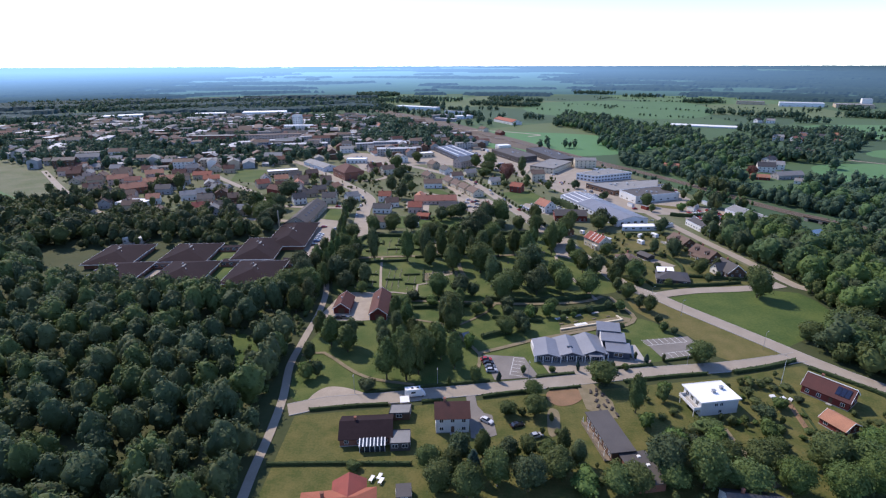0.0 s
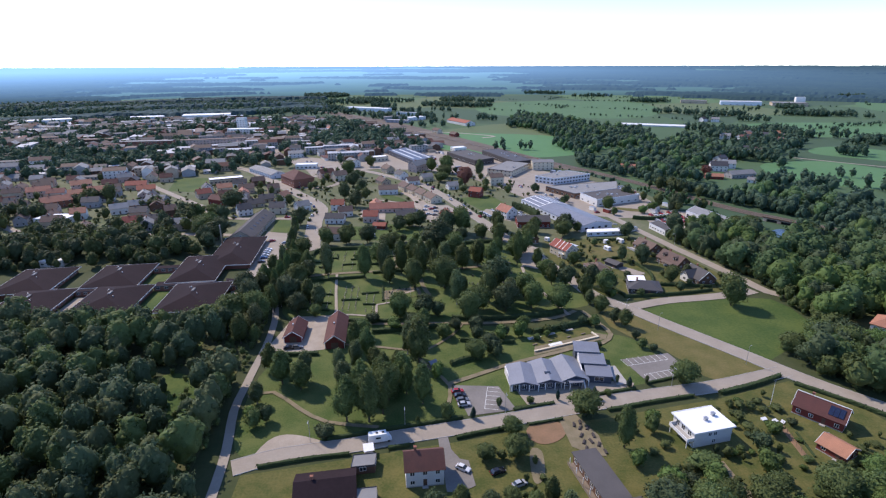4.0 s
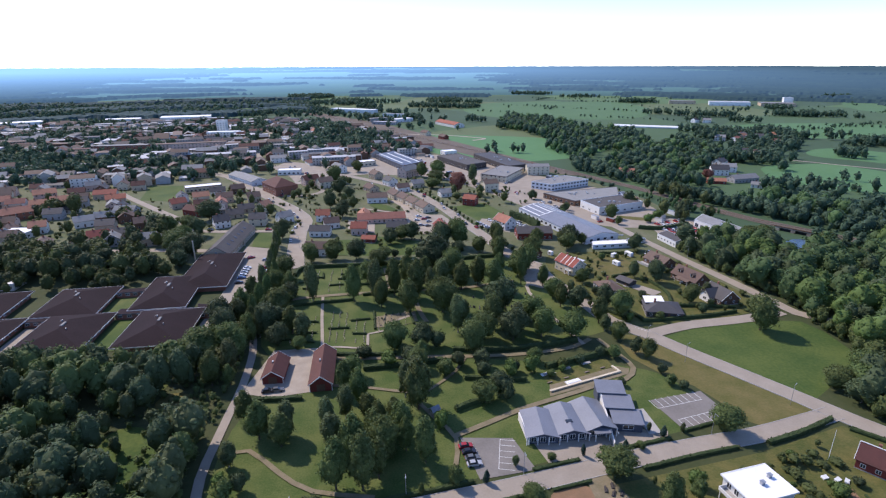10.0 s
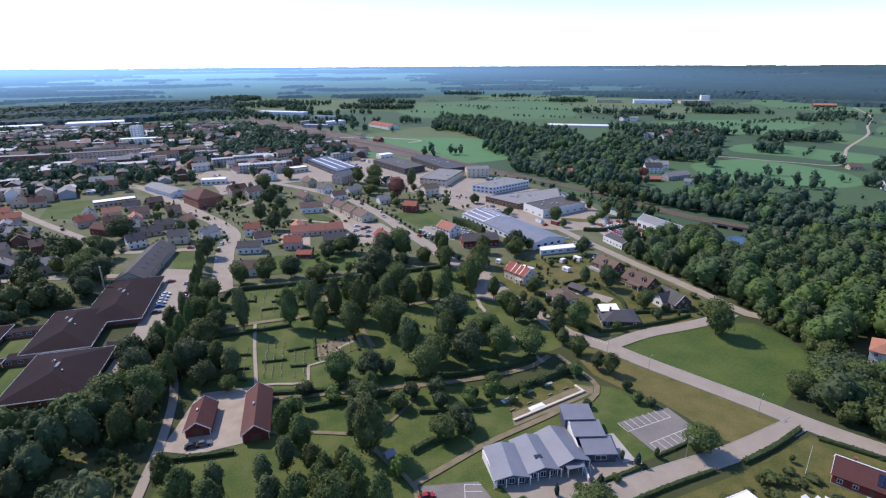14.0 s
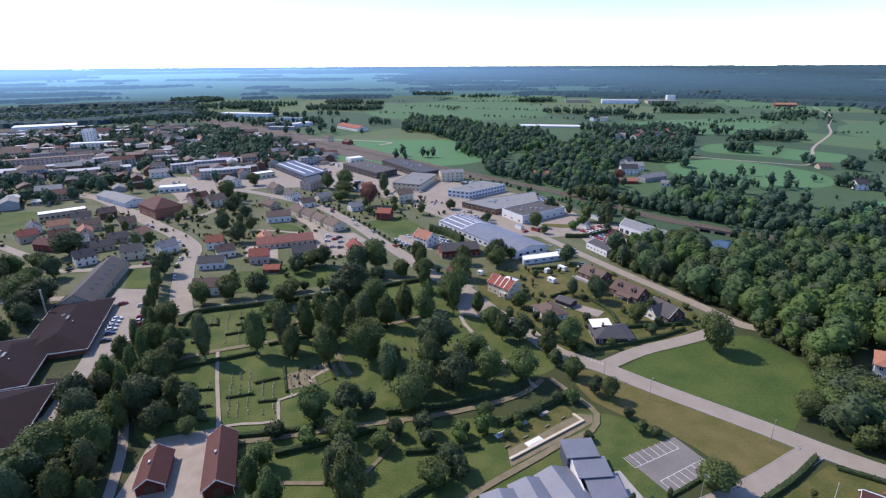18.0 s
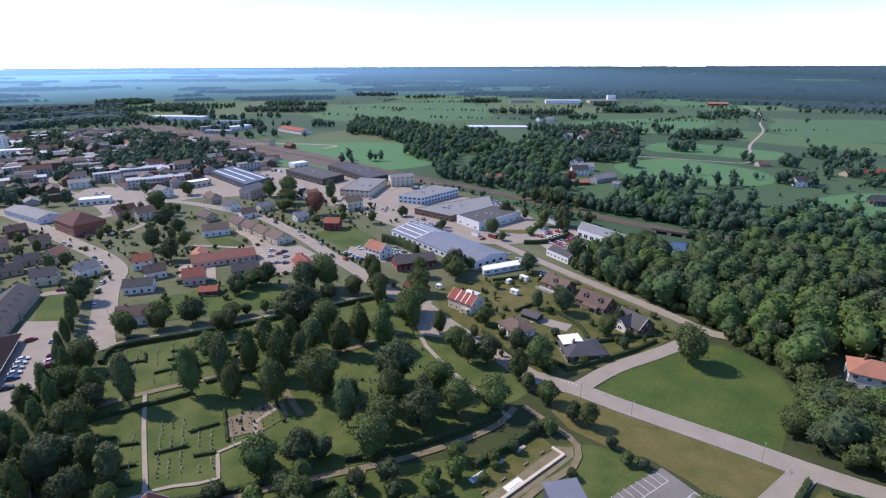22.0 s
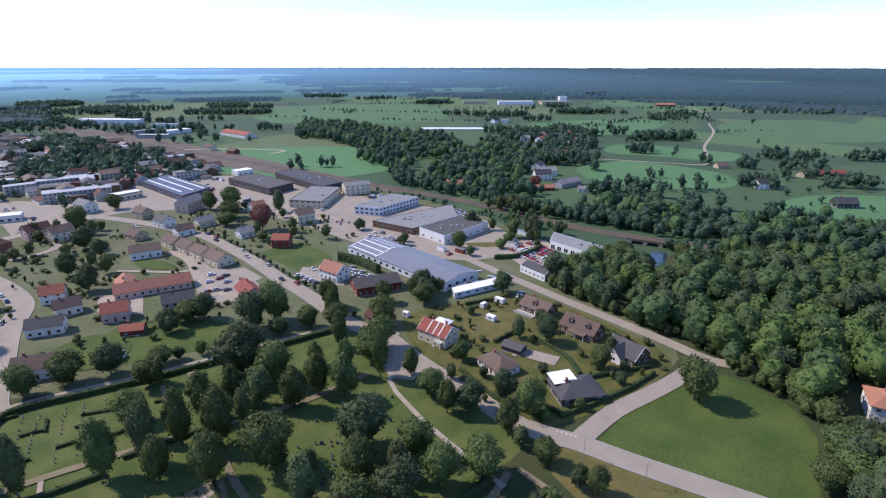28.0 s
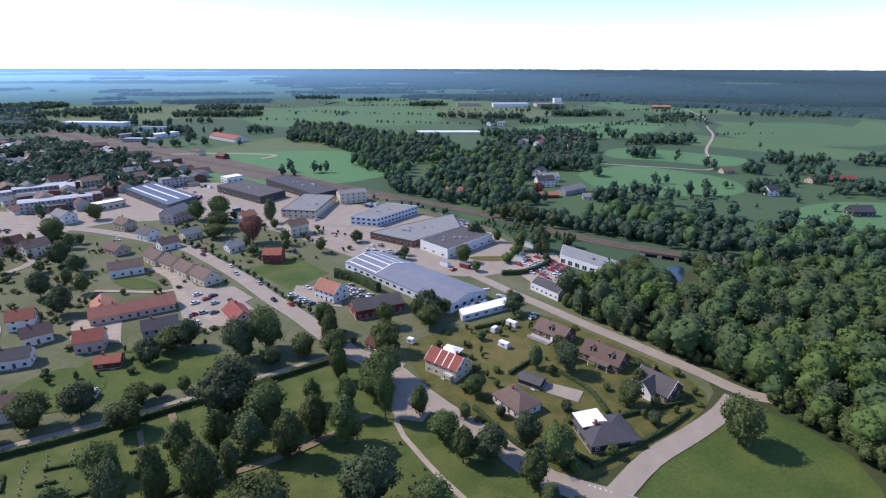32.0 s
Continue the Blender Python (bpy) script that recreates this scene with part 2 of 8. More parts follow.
ROOFS = {
    "orange": mat("orange_tiles", (0.43, 0.19, 0.115), 0.85, (0.31, 0.145, 0.092), 0.35, 4, 0.7, 0.03, rnd=0.25, stripes=("X", 2.2, 0.22)),
    "red": mat("red_tiles", (0.336, 0.094, 0.060), 0.85, (0.240, 0.075, 0.050), 0.35, 4, 0.7, 0.03, rnd=0.25, stripes=("X", 2.2, 0.22)),
    "maroon": mat("maroon_tiles", (0.119, 0.044, 0.034), 0.85, (0.085, 0.036, 0.029), 0.35, 4, 0.7, 0.03, rnd=0.2, stripes=("X", 2.2, 0.2)),
    "brown": mat("brown_tiles", (0.162, 0.106, 0.081), 0.85, (0.120, 0.083, 0.065), 0.35, 4, 0.7, 0.03, rnd=0.2, stripes=("X", 2.2, 0.2)),
    "dark": mat("dark_tiles", (0.072, 0.070, 0.075), 0.75, (0.054, 0.053, 0.056), 0.35, 4, 0.7, 0.03, rnd=0.2, stripes=("X", 2.2, 0.18)),
    "grey": mat("grey_felt", (0.240, 0.237, 0.231), 0.9, (0.180, 0.181, 0.175), 0.25, 3, 0.7, 0.01, rnd=0.25),
    "felt": mat("dark_felt", (0.095, 0.088, 0.085), 0.9, (0.07, 0.065, 0.064), 0.2, 3, 0.7, 0.01, rnd=0.1),
    "shale": mat("brown_felt_shingle", (0.030, 0.019, 0.022), 0.95, (0.020, 0.013, 0.015), 0.12, 1.2, 0.7, 0.02, rnd=0.1, spec=0.15, stripes=("Z", 5.0, 0.12)),
    "zinc": mat("zinc_sheet", (0.24, 0.25, 0.28), 0.5, (0.19, 0.2, 0.23), 0.2, 2, 0.7, 0.0, metal=0.15, rnd=0.1, stripes=("X", 1.1, 0.22, 0.0)),
    "blue": mat("blue_sheet", (0.10, 0.12, 0.16), 0.5, (0.08, 0.095, 0.13), 0.2, 2, 0.7, 0.0, metal=0.1, stripes=("X", 1.2, 0.15, 0.0)),
    "white": mat("white_membrane", (0.82, 0.82, 0.81), 0.7, (0.70, 0.70, 0.69), 0.15, 1.5, 0.8, 0.0),
    "pale": mat("pale_sheet", (0.42, 0.43, 0.45), 0.7, (0.33, 0.34, 0.36), 0.15, 1.5, 0.8, 0.0),
}
TRIM = mat("white_paint", (0.78, 0.78, 0.76), 0.6, (0.70, 0.70, 0.68), 1.0)
GLASS = mat("window_glass", (0.025, 0.03, 0.035), 0.08, (0.03, 0.035, 0.045), 0.5, spec=0.7)
SOLAR = mat("solar_glass", (0.015, 0.02, 0.05), 0.12, (0.02, 0.03, 0.06), 1.0, spec=0.6, stripes=("X", 1.0, 0.3, 0.0))
BRICKCH = WALLS["brick"]
METAL = mat("galvanised_metal", (0.42, 0.43, 0.44), 0.45, (0.33, 0.34, 0.35), 1.0, metal=0.6)
CONC = mat("concrete", (0.40, 0.385, 0.36), 0.9, (0.31, 0.30, 0.28), 0.4, 4, 0.7, 0.01)
STONE_D = mat("dark_granite", (0.07, 0.068, 0.066), 0.5, (0.12, 0.115, 0.11), 1.0, rnd=0.5)
STONE = mat("gravestone", (0.46, 0.39, 0.29), 0.8, (0.24, 0.20, 0.155), 1.0, rnd=0.5)
WOODM = mat("weathered_wood", (0.24, 0.19, 0.14), 0.9, (0.16, 0.13, 0.10), 0.8, 6, 0.7, 0.01)
TYRE = mat("tyre", (0.02, 0.02, 0.02), 0.85)
LAMPG = mat("lamp_glass", (0.6, 0.6, 0.6), 0.2)
REDLAMP = mat("tail_lamp", (0.35, 0.02, 0.02), 0.25)



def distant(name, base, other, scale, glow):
    """Far backdrop: haze painted as a faint blue glow, growing with distance and sunwards."""
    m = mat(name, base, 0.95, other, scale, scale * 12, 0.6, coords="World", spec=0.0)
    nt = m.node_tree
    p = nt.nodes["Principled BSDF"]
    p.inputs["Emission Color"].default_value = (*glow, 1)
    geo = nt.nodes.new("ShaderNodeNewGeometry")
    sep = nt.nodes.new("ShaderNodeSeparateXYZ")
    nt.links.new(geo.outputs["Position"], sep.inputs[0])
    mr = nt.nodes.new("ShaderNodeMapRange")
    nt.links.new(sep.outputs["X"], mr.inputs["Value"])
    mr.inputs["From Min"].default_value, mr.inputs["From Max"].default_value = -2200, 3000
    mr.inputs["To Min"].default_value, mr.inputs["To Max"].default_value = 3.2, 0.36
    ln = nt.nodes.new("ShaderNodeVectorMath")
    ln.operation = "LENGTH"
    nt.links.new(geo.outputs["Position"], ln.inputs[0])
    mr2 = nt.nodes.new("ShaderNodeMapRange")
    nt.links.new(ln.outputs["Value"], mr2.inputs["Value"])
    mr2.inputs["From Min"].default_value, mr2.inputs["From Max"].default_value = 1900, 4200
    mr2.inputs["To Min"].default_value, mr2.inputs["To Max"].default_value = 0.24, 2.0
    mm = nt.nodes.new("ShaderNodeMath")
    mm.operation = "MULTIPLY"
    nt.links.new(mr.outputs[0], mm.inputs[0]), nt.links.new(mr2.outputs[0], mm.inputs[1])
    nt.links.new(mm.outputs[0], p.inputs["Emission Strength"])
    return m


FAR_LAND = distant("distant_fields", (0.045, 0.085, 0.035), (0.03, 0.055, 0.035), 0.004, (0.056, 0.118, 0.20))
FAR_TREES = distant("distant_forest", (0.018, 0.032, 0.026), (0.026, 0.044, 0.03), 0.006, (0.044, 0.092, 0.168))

# ---- building blocks ----
class MB:
    """Gathers faces of one mesh, each with a material slot."""

    def __init__(self):
        self.v, self.f, self.s = [], [], []

    def face(self, pts, slot=0):
        n = len(self.v)
        self.v += [tuple(p) for p in pts]
        self.f.append(tuple(range(n, n + len(pts))))
        self.s.append(slot)
        return self

    def solid(self, bottom, top, slot=0):
        """A closed body between two rings of points (anticlockwise from above)."""
        n, k = len(self.v), len(bottom)
        self.v += [tuple(p) for p in bottom] + [tuple(p) for p in top]
        self.f += [tuple(range(n + k - 1, n - 1, -1)), tuple(range(n + k, n + 2 * k))]
        self.f += [(n + i, n + (i + 1) % k, n + k + (i + 1) % k, n + k + i) for i in range(k)]
        self.s += [slot] * (k + 2)
        return self

    def box(self, x0, x1, y0, y1, z0, z1, slot=0, inset=0.0):
        i = inset
        return self.solid([(x0, y0, z0), (x1, y0, z0), (x1, y1, z0), (x0, y1, z0)],
                          [(x0 + i, y0 + i, z1), (x1 - i, y0 + i, z1), (x1 - i, y1 - i, z1), (x0 + i, y1 - i, z1)], slot)

    def tube(self, x, y, z0, z1, r0, r1, n=8, slot=0):
        ring = lambda r, z: [(x + r * math.cos(2 * math.pi * i / n), y + r * math.sin(2 * math.pi * i / n), z) for i in range(n)]
        return self.solid(ring(r0, z0), ring(r1, z1), slot)

    def slab(self, pts, thick, slot=0):
        """A plate of that thickness below a planar ring of points."""
        a, b, c = Vector(pts[0]), Vector(pts[1]), Vector(pts[2])
        n = (b - a).cross(c - a).normalized() * thick
        if n.z < 0:
            n, pts = -n, pts[::-1]
        return self.solid([tuple(Vector(p) - n) for p in pts], pts, slot)

    def mesh(self, name, mats, smooth=False):
        me = bpy.data.meshes.new(name)
        me.from_pydata(self.v, [], self.f)
        for m in mats if isinstance(mats, (list, tuple)) else [mats]:
            me.materials.append(m)
        if any(self.s):
            me.polygons.foreach_set("material_index", self.s)
        if smooth:
            me.polygons.foreach_set("use_smooth", [True] * len(self.f))
        me.update()
        return me


def part(name, mb, mats, parent, label="", m=None, smooth=False):
    """One mesh object under a thing or a part; mb may be a ready mesh that is shared."""
    ob = new(name, mb.mesh(name, mats, smooth) if isinstance(mb, MB) else mb)
    ob.parent = parent
    if m is not None:
        ob.matrix_basis = m
    return tagged(ob, label)


def thing(name, x, y, ang, label, category, group="", z=0.0):
    ob = new(name)
    ob.empty_display_size = 0.5
    ob.matrix_basis = pose(x, y, z, 0, 0, ang)
    return tagged(ob, label, category, group)


def structure(name, mb, mats, label, category="ground", z=0.0, smooth=False):
    ob = new(name, mb.mesh(name, mats, smooth))
    ob.location.z = z
    return tagged(ob, label, category, "", "structure")


R_FLAT, R_END, EYE_H = 2300.0, 4960.0, 86.0


def land(x, y):
    """Height of the land: level round the town, rising far off to the wooded skyline."""
    r = math.hypot(x, y - 80)
    if r < R_FLAT:
        return 0.0
    k = min((r - R_FLAT) / (R_END - R_FLAT), 1.0)
    return EYE_H * k ** 1.25


def curve_points(pts, step=6.0):
    """A smooth line through the points."""
    P = [Vector(p) for p in pts]
    P = [2 * P[0] - P[1], *P, 2 * P[-1] - P[-2]]
    out = []
    for i in range(1, len(P) - 2):
        a, b, c, d = P[i - 1:i + 3]
        n = max(2, int((c - b).length / step))
        for k in range(n):
            t = k / n
            out.append(0.5 * (2 * b + (c - a) * t + (2 * a - 5 * b + 4 * c - d) * t * t + (3 * b - a - 3 * c + d) * t ** 3))
    out.append(P[-2])
    return out


def sides(line, half):
    left, right = [], []
    for i, p in enumerate(line):
        d = (line[min(i + 1, len(line) - 1)] - line[max(i - 1, 0)]).normalized()
        n = Vector((-d.y, d.x))
        left.append(p + n * half), right.append(p - n * half)
    return left, right


SURF, RIBS = [], []


def ground_z(x, y):
    """Height of the uppermost ground surface at a place."""
    best = 0.0
    for poly, z in SURF:
        if z > best and inside(x, y, poly):
            best = z
    for pts, half, z in RIBS:
        if z > best and np.min(np.hypot(pts[:, 0] - x, pts[:, 1] - y)) < half:
            best = z
    return best


def ribbon(name, pts, width, material, label, z=0.06, category="road", kerb=0.0):
    line = curve_points(pts)
    left, right = sides(line, width / 2)
    z = 0.2 + 0.004 * len(RIBS) if z < 0.3 else z
    RIBS.append((np.array([tuple(p) for p in curve_points(pts, 2.0)]), width / 2, z))
    mb = MB()
    for i in range(len(line) - 1):
        mb.face([(*right[i], z), (*right[i + 1], z), (*left[i + 1], z), (*left[i], z)])
    ob = structure(name, mb, material, label, category)
    if kerb:
        for s in (1, -1):
            a, b = sides(line, s * (width / 2))[0], sides(line, s * (width / 2 + 0.18))[0]
            kb = MB()
            for i in range(len(line) - 1):
                ring = [a[i], b[i], b[i + 1], a[i + 1]] if s < 0 else [b[i], a[i], a[i + 1], b[i + 1]]
                kb.solid([(*p, 0.0) for p in ring], [(*p, z + kerb) for p in ring])
            structure("kerb", kb, CONC, "pale concrete kerb stones along the roadside", "kerb")
    return ob


def area(name, pts, material, label, z=0.03, category="ground", rounded=True):
    P = [Vector(p) for p in pts]
    if rounded:
        out = []
        for i in range(len(P)):
            a, b, c = P[i - 1], P[i], P[(i + 1) % len(P)]
            for t in (0.0, 0.25, 0.5, 0.75, 1.0):
                p, q = (a + b) / 2, (b + c) / 2
                out.append((1 - t) ** 2 * p + 2 * t * (1 - t) * b + t * t * q if t < 1 else q)
        P = [p for i, p in enumerate(out) if (p - out[i - 1]).length > 0.01]
    z = 0.01 + 0.004 * len(SURF)
    SURF.append(([tuple(p) for p in P], z))
    bm = bmesh.new()
    vs = [bm.verts.new((p.x, p.y, land(p.x, p.y) + z)) for p in P]
    f = bm.faces.new(vs)
    f.normal_update()
    bmesh.ops.triangulate(bm, faces=[f])
    bm.normal_update()
    bmesh.ops.reverse_faces(bm, faces=[f for f in bm.faces if f.normal.z < 0])
    me = bpy.data.meshes.new(name)
    bm.to_mesh(me)
    bm.free()
    me.materials.append(material)
    return tagged(new(name, me), label, category, "", "structure")


def inside(x, y, poly):
    c = False
    for i in range(len(poly)):
        (x0, y0), (x1, y1) = poly[i - 1][:2], poly[i][:2]
        if (y0 > y) != (y1 > y) and x < (x1 - x0) * (y - y0) / (y1 - y0) + x0:
            c = not c
    return c

# ---- ground ----
def ground_material():
    m = mat("open_land", (0.046, 0.092, 0.034), 0.95, (0.066, 0.114, 0.042), 0.02, 0.3, 0.7, 0.0, coords="World")
    nt = m.node_tree
    N, Lk = nt.nodes, nt.links
    b = N["Principled BSDF"]
    prev = b.inputs["Base Color"].links[0].from_socket
    geo = N.new("ShaderNodeNewGeometry")
    vor = N.new("ShaderNodeTexVoronoi")
    vor.inputs["Scale"].default_value = 0.0036
    Lk.new(geo.outputs["Position"], vor.inputs["Vector"])
    ramp = N.new("ShaderNodeValToRGB")
    sep = N.new("ShaderNodeSeparateColor")
    Lk.new(vor.outputs["Color"], sep.inputs[0])
    Lk.new(sep.outputs[0], ramp.inputs[0])
    ramp.color_ramp.interpolation = "CONSTANT"
    cols = [(0.0, (0.05, 0.1, 0.038)), (0.25, (0.03, 0.066, 0.032)), (0.42, (0.08, 0.15, 0.05)), (0.66, (0.11, 0.138, 0.055)), (0.8, (0.045, 0.09, 0.036))]
    el = ramp.color_ramp.elements
    el[0].position, el[0].color = cols[0][0], (*cols[0][1], 1)
    el[1].position, el[1].color = cols[1][0], (*cols[1][1], 1)
    for p, c in cols[2:]:
        e = el.new(p)
        e.color = (*c, 1)
    mx = N.new("ShaderNodeMix")
    mx.data_type = "RGBA"
    mx.inputs["Factor"].default_value = 0.65
    Lk.new(prev, mx.inputs["A"]), Lk.new(ramp.outputs[0], mx.inputs["B"])
    Lk.new(mx.outputs["Result"], b.inputs["Base Color"])
    return m


rings = [0, 60, 120, 200, 300, 450, 650, 900, 1200, 1600, 2000, 2300] + list(range(2400, 4961, 128))
gm, bd = MB(), MB()
SP = 96
for i in range(len(rings) - 1):
    for k in range(SP):
        a0, a1 = 2 * math.pi * k / SP, 2 * math.pi * (k + 1) / SP
        q = [(r * math.sin(a), 80 + r * math.cos(a)) for r, a in ((rings[i], a0), (rings[i + 1], a0), (rings[i + 1], a1), (rings[i], a1))]
        pts = [(*p, land(*p)) for p in q]
        (gm if rings[i] < 2000 else bd).face(pts[::-1] if i else pts[::-1][:3])
structure("backdrop", bd, FAR_LAND, "distant fields with haze painted as glow, rising to the skyline", "backdrop")
structure("ground", gm, ground_material(), "green open farmland round a small town", "ground")

# ---- lawns, fields, lots ----
area("near_ground", [(-420, -300), (-420, 340), (-62, 345), (60, 345), (190, 345), (300, 330), (420, 200), (420, -300)], G_WOODS, "rough green grass and verges")
area("town_ground", [(-62, 345), (-40, 334), (60, 338), (105, 250), (175, 246), (178, 300), (205, 400), (215, 470), (150, 640), (60, 860), (-60, 1030), (-260, 1100), (-700, 1150), (-760, 800), (-420, 480), (-230, 350), (-120, 345)], TOWN, "gardens, gravel and yards between the houses of the town", 0.02)
area("woodland_floor", [(-62, 40), (-60, 210), (-70, 245), (-150, 242), (-330, 260), (-420, 200), (-300, 20)], SCRUB, "rough undergrowth below the trees", 0.02)
area("woodland_floor_east", [(174, 250), (178, 330), (205, 345), (235, 320), (300, 310), (420, 180), (350, 60), (200, 90), (150, 165), (178, 200), (182, 235)], SCRUB, "rough undergrowth below the trees", 0.02)
area("park_lawn", [(-54, 152), (-54, 208), (-30, 208), (-26, 236), (60, 218), (80, 214), (94, 206), (100, 178), (60, 172), (20, 164), (-20, 157), (-44, 150)], LAWN, "mown green park lawn with worn paths", 0.03)
area("cemetery_lawn", [(-58, 232), (-60, 326), (-20, 331), (62, 336), (76, 325), (84, 270), (92, 244), (78, 236), (20, 226), (-30, 236)], LAWN, "mown cemetery lawn in rows between hedges", 0.035)
area("meadow", [(104, 231.5), (112, 220), (119, 208), (125, 197), (132, 184), (148, 193), (165, 203), (173, 214), (174.5, 228), (172, 238), (160, 241), (138, 239.5), (120, 237)], MEADOW, "open grass meadow beside the road", 0.04, "ground", False)
area("dry_verge", [(106, 231), (111, 219), (118, 206), (126, 193), (133, 181), (128, 178.6), (120, 176), (108, 174.6), (103.5, 179), (102.4, 188), (99, 198), (90.9, 208.3), (86, 218), (86, 228), (92, 236)], DRY, "dry yellowish grass verge beside the road", 0.04, "ground", False)
area("garden_lawn", [(-47, 143), (-48, 98), (-20, 96), (22, 98), (22.4, 152.5), (-10, 148)], GARDEN, "mown garden lawn round the bungalow", 0.03, "ground", False)
area("garden_lawn_2", [(22, 153), (22, 100), (60, 100), (110, 110), (150, 130), (145, 160), (132, 172), (100, 164), (60, 158)], GARDEN, "garden lawns with shrubs behind the houses", 0.03, "ground", False)
area("villa_gardens", [(84, 262), (92, 246), (104, 242), (160, 247), (168, 262), (162, 300), (155, 335), (125, 335), (100, 338), (82, 330)], GARDEN, "sunlit garden lawns between detached houses", 0.04)
area("dry_garden", [(112, 292), (130, 298), (134, 322), (116, 330), (106, 312)], DRY, "dry yellowish garden lawn")
area("sports_lawn", [(48, 452), (62, 412), (86, 424), (76, 462)], MEADOW, "green lawn between street and houses", 0.04, "ground", False)
area("green_yard", [(-28, 352), (-15, 344), (34, 344), (20, 368), (5, 376), (-15, 386), (-29, 372)], MEADOW, "garden lawn behind the cemetery hedge", 0.045)
area("school_field", [(-203, 505), (-164, 495), (-186, 560), (-216, 562)], MEADOW, "green playing field of the school", 0.05, "ground", False)
area("field", [(55, 700), (150, 640), (230, 660), (330, 760), (230, 860), (100, 900), (10, 960)], FIELD, "smooth green crop field beyond the railway", 0.1)
area("field_2", [(464, 1637), (714, 1642), (662, 1302), (497, 1074), (350, 1130), (211, 1180), (190, 1400), (273, 1618)], FIELD, "large smooth green field", 0.15)
area("field_3", [(400, 585), (485, 594), (504, 552), (520, 485), (471, 430), (405, 450), (362, 506), (378, 540)], FIELD, "pale green pasture among trees", 0.1)
area("field_4", [(988, 852), (1241, 773), (1090, 560), (878, 516), (784, 671)], FIELD, "broad green field on the plain", 0.12)
area("field_5", [(432, 383), (502, 387), (560, 340), (452, 300), (406, 332), (393, 362)], FIELD, "green pasture beside farm buildings", 0.1)
area("field_6", [(644, 996), (871, 970), (930, 890), (770, 800), (680, 767), (560, 805), (539, 868)], FIELD, "green field with hedgerows", 0.1)
area("field_7", [(546, 688), (603, 692), (638, 598), (655, 546), (573, 517), (547, 591), (498, 637)], FIELD, "green pasture with a farm track", 0.11)
area("field_8", [(1464, 1673), (1725, 1361), (1567, 1039), (1206, 1011), (1057, 1195)], FIELD, "far green field before the forest", 0.14)
area("industrial_yard", [(112, 420), (158, 372), (196, 395), (206, 440), (190, 500), (150, 560), (90, 700), (0, 730), (-70, 690), (-70, 612), (-20, 590), (40, 580), (80, 520)], ASPHALT, "pale worn asphalt yards between workshops", 0.05, "yard")
area("shop_car_park", [(58, 398), (78, 380), (84, 402), (66, 416)], ASPHALT, "asphalt car park beside the street", 0.07, "car park", False)
area("scrap_yard", [(172, 352), (196, 352), (214, 392), (196, 402), (176, 386)], GRAVEL, "gravel yard crowded with parked cars", 0.07, "yard", False)
area("school_lot", [(-88.5, 372), (-74, 366), (-69.2, 311.4), (-77.3, 291.3), (-82, 247.2), (-86, 245.9), (-84.5, 268), (-84, 297), (-84.5, 316), (-88, 340)], ASPHALT, "pale asphalt car park beside the school", 0.06, "car park", False)
area("hall_lawn", [(-84.9, 370.5), (-73.5, 368), (-77.9, 398.2), (-89.1, 401.1)], MEADOW, "bright mown lawn beside the long hall", 0.06, "ground", False)
area("barn_yard", [(-55, 212), (-49, 240), (-31, 240), (-31, 210), (-45, 208)], GRAVEL, "pale gravel yard between two red barns", 0.06, "yard", False)
area("health_car_park", [(80, 191.5), (99.5, 194.5), (101.5, 180.5), (83, 176)], ASPH_DK, "asphalt car park with white bay lines", 0.07, "car park", False)
area("health_car_park_2", [(15, 180.5), (30.6, 178.4), (34, 164.8), (18, 163)], ASPH_DK, "small asphalt car park with white bay lines", 0.07, "car park", False)
area("health_forecourt", [(38, 167), (36, 176), (40, 178), (70, 178), (78, 176), (74, 169), (50, 166.5)], ASPHALT, "asphalt forecourt before the health centre", 0.065, "yard", False)
area("rose_garden_gravel", [(48, 197.5), (66, 203), (80, 207.6), (82, 211), (78, 213), (62, 208), (50, 204.5)], PATHM, "worn gravel strip before the white garden wall", 0.05, "path", False)
area("rose_garden_lawn", [(50.5, 204.2), (63, 208), (77, 213), (76, 219), (62, 214), (49, 209.5)], GARDEN, "small lawn inside the walled garden", 0.05, "ground", False)
area("turning_place", [(-47, 145), (-43, 158), (-36, 160), (-22, 153), (-22, 149)], GRAVEL, "pale gravel turning place", 0.075, "road")
area("bare_patch", [(35, 157), (46.5, 158.4), (47, 152), (42, 148), (37, 147.4), (34, 151)], EARTH, "reddish bare earth in a garden", 0.06)
area("worn_track", [(33.6, 147), (37, 146), (36.6, 141), (35, 134), (31.4, 131.6), (31.8, 138)], PATHM, "trodden bare track through a garden", 0.06)
area("drive", [(7.6, 153.2), (10.6, 153.8), (11, 148), (13, 144), (15.4, 143), (16, 133.4), (11.6, 131.4), (8.2, 132)], ASPH_DK, "asphalt drive beside a white house", 0.06, "drive", False)
area("drive_2", [(46, 159.4), (52, 160.6), (55.6, 150), (54.6, 141), (50.6, 142), (46, 146)], PATHM, "gravel drive with stored timber", 0.065, "drive", False)
area("pond", [(232, 330), (241, 324), (258, 336), (262, 341), (250, 345)], WATER, "dark still water below the railway bridge", 0.08, "water")
area("rail_yard", [(200, 560), (153, 676), (115, 792), (67, 912), (6, 1082), (-73, 1220), (-195, 1446), (-215, 1440), (-81, 1114), (-27, 947), (29, 806), (86, 740), (124, 655), (180, 556)], BALLAST, "broad brown gravel of the railway yard", 0.09, "railway")

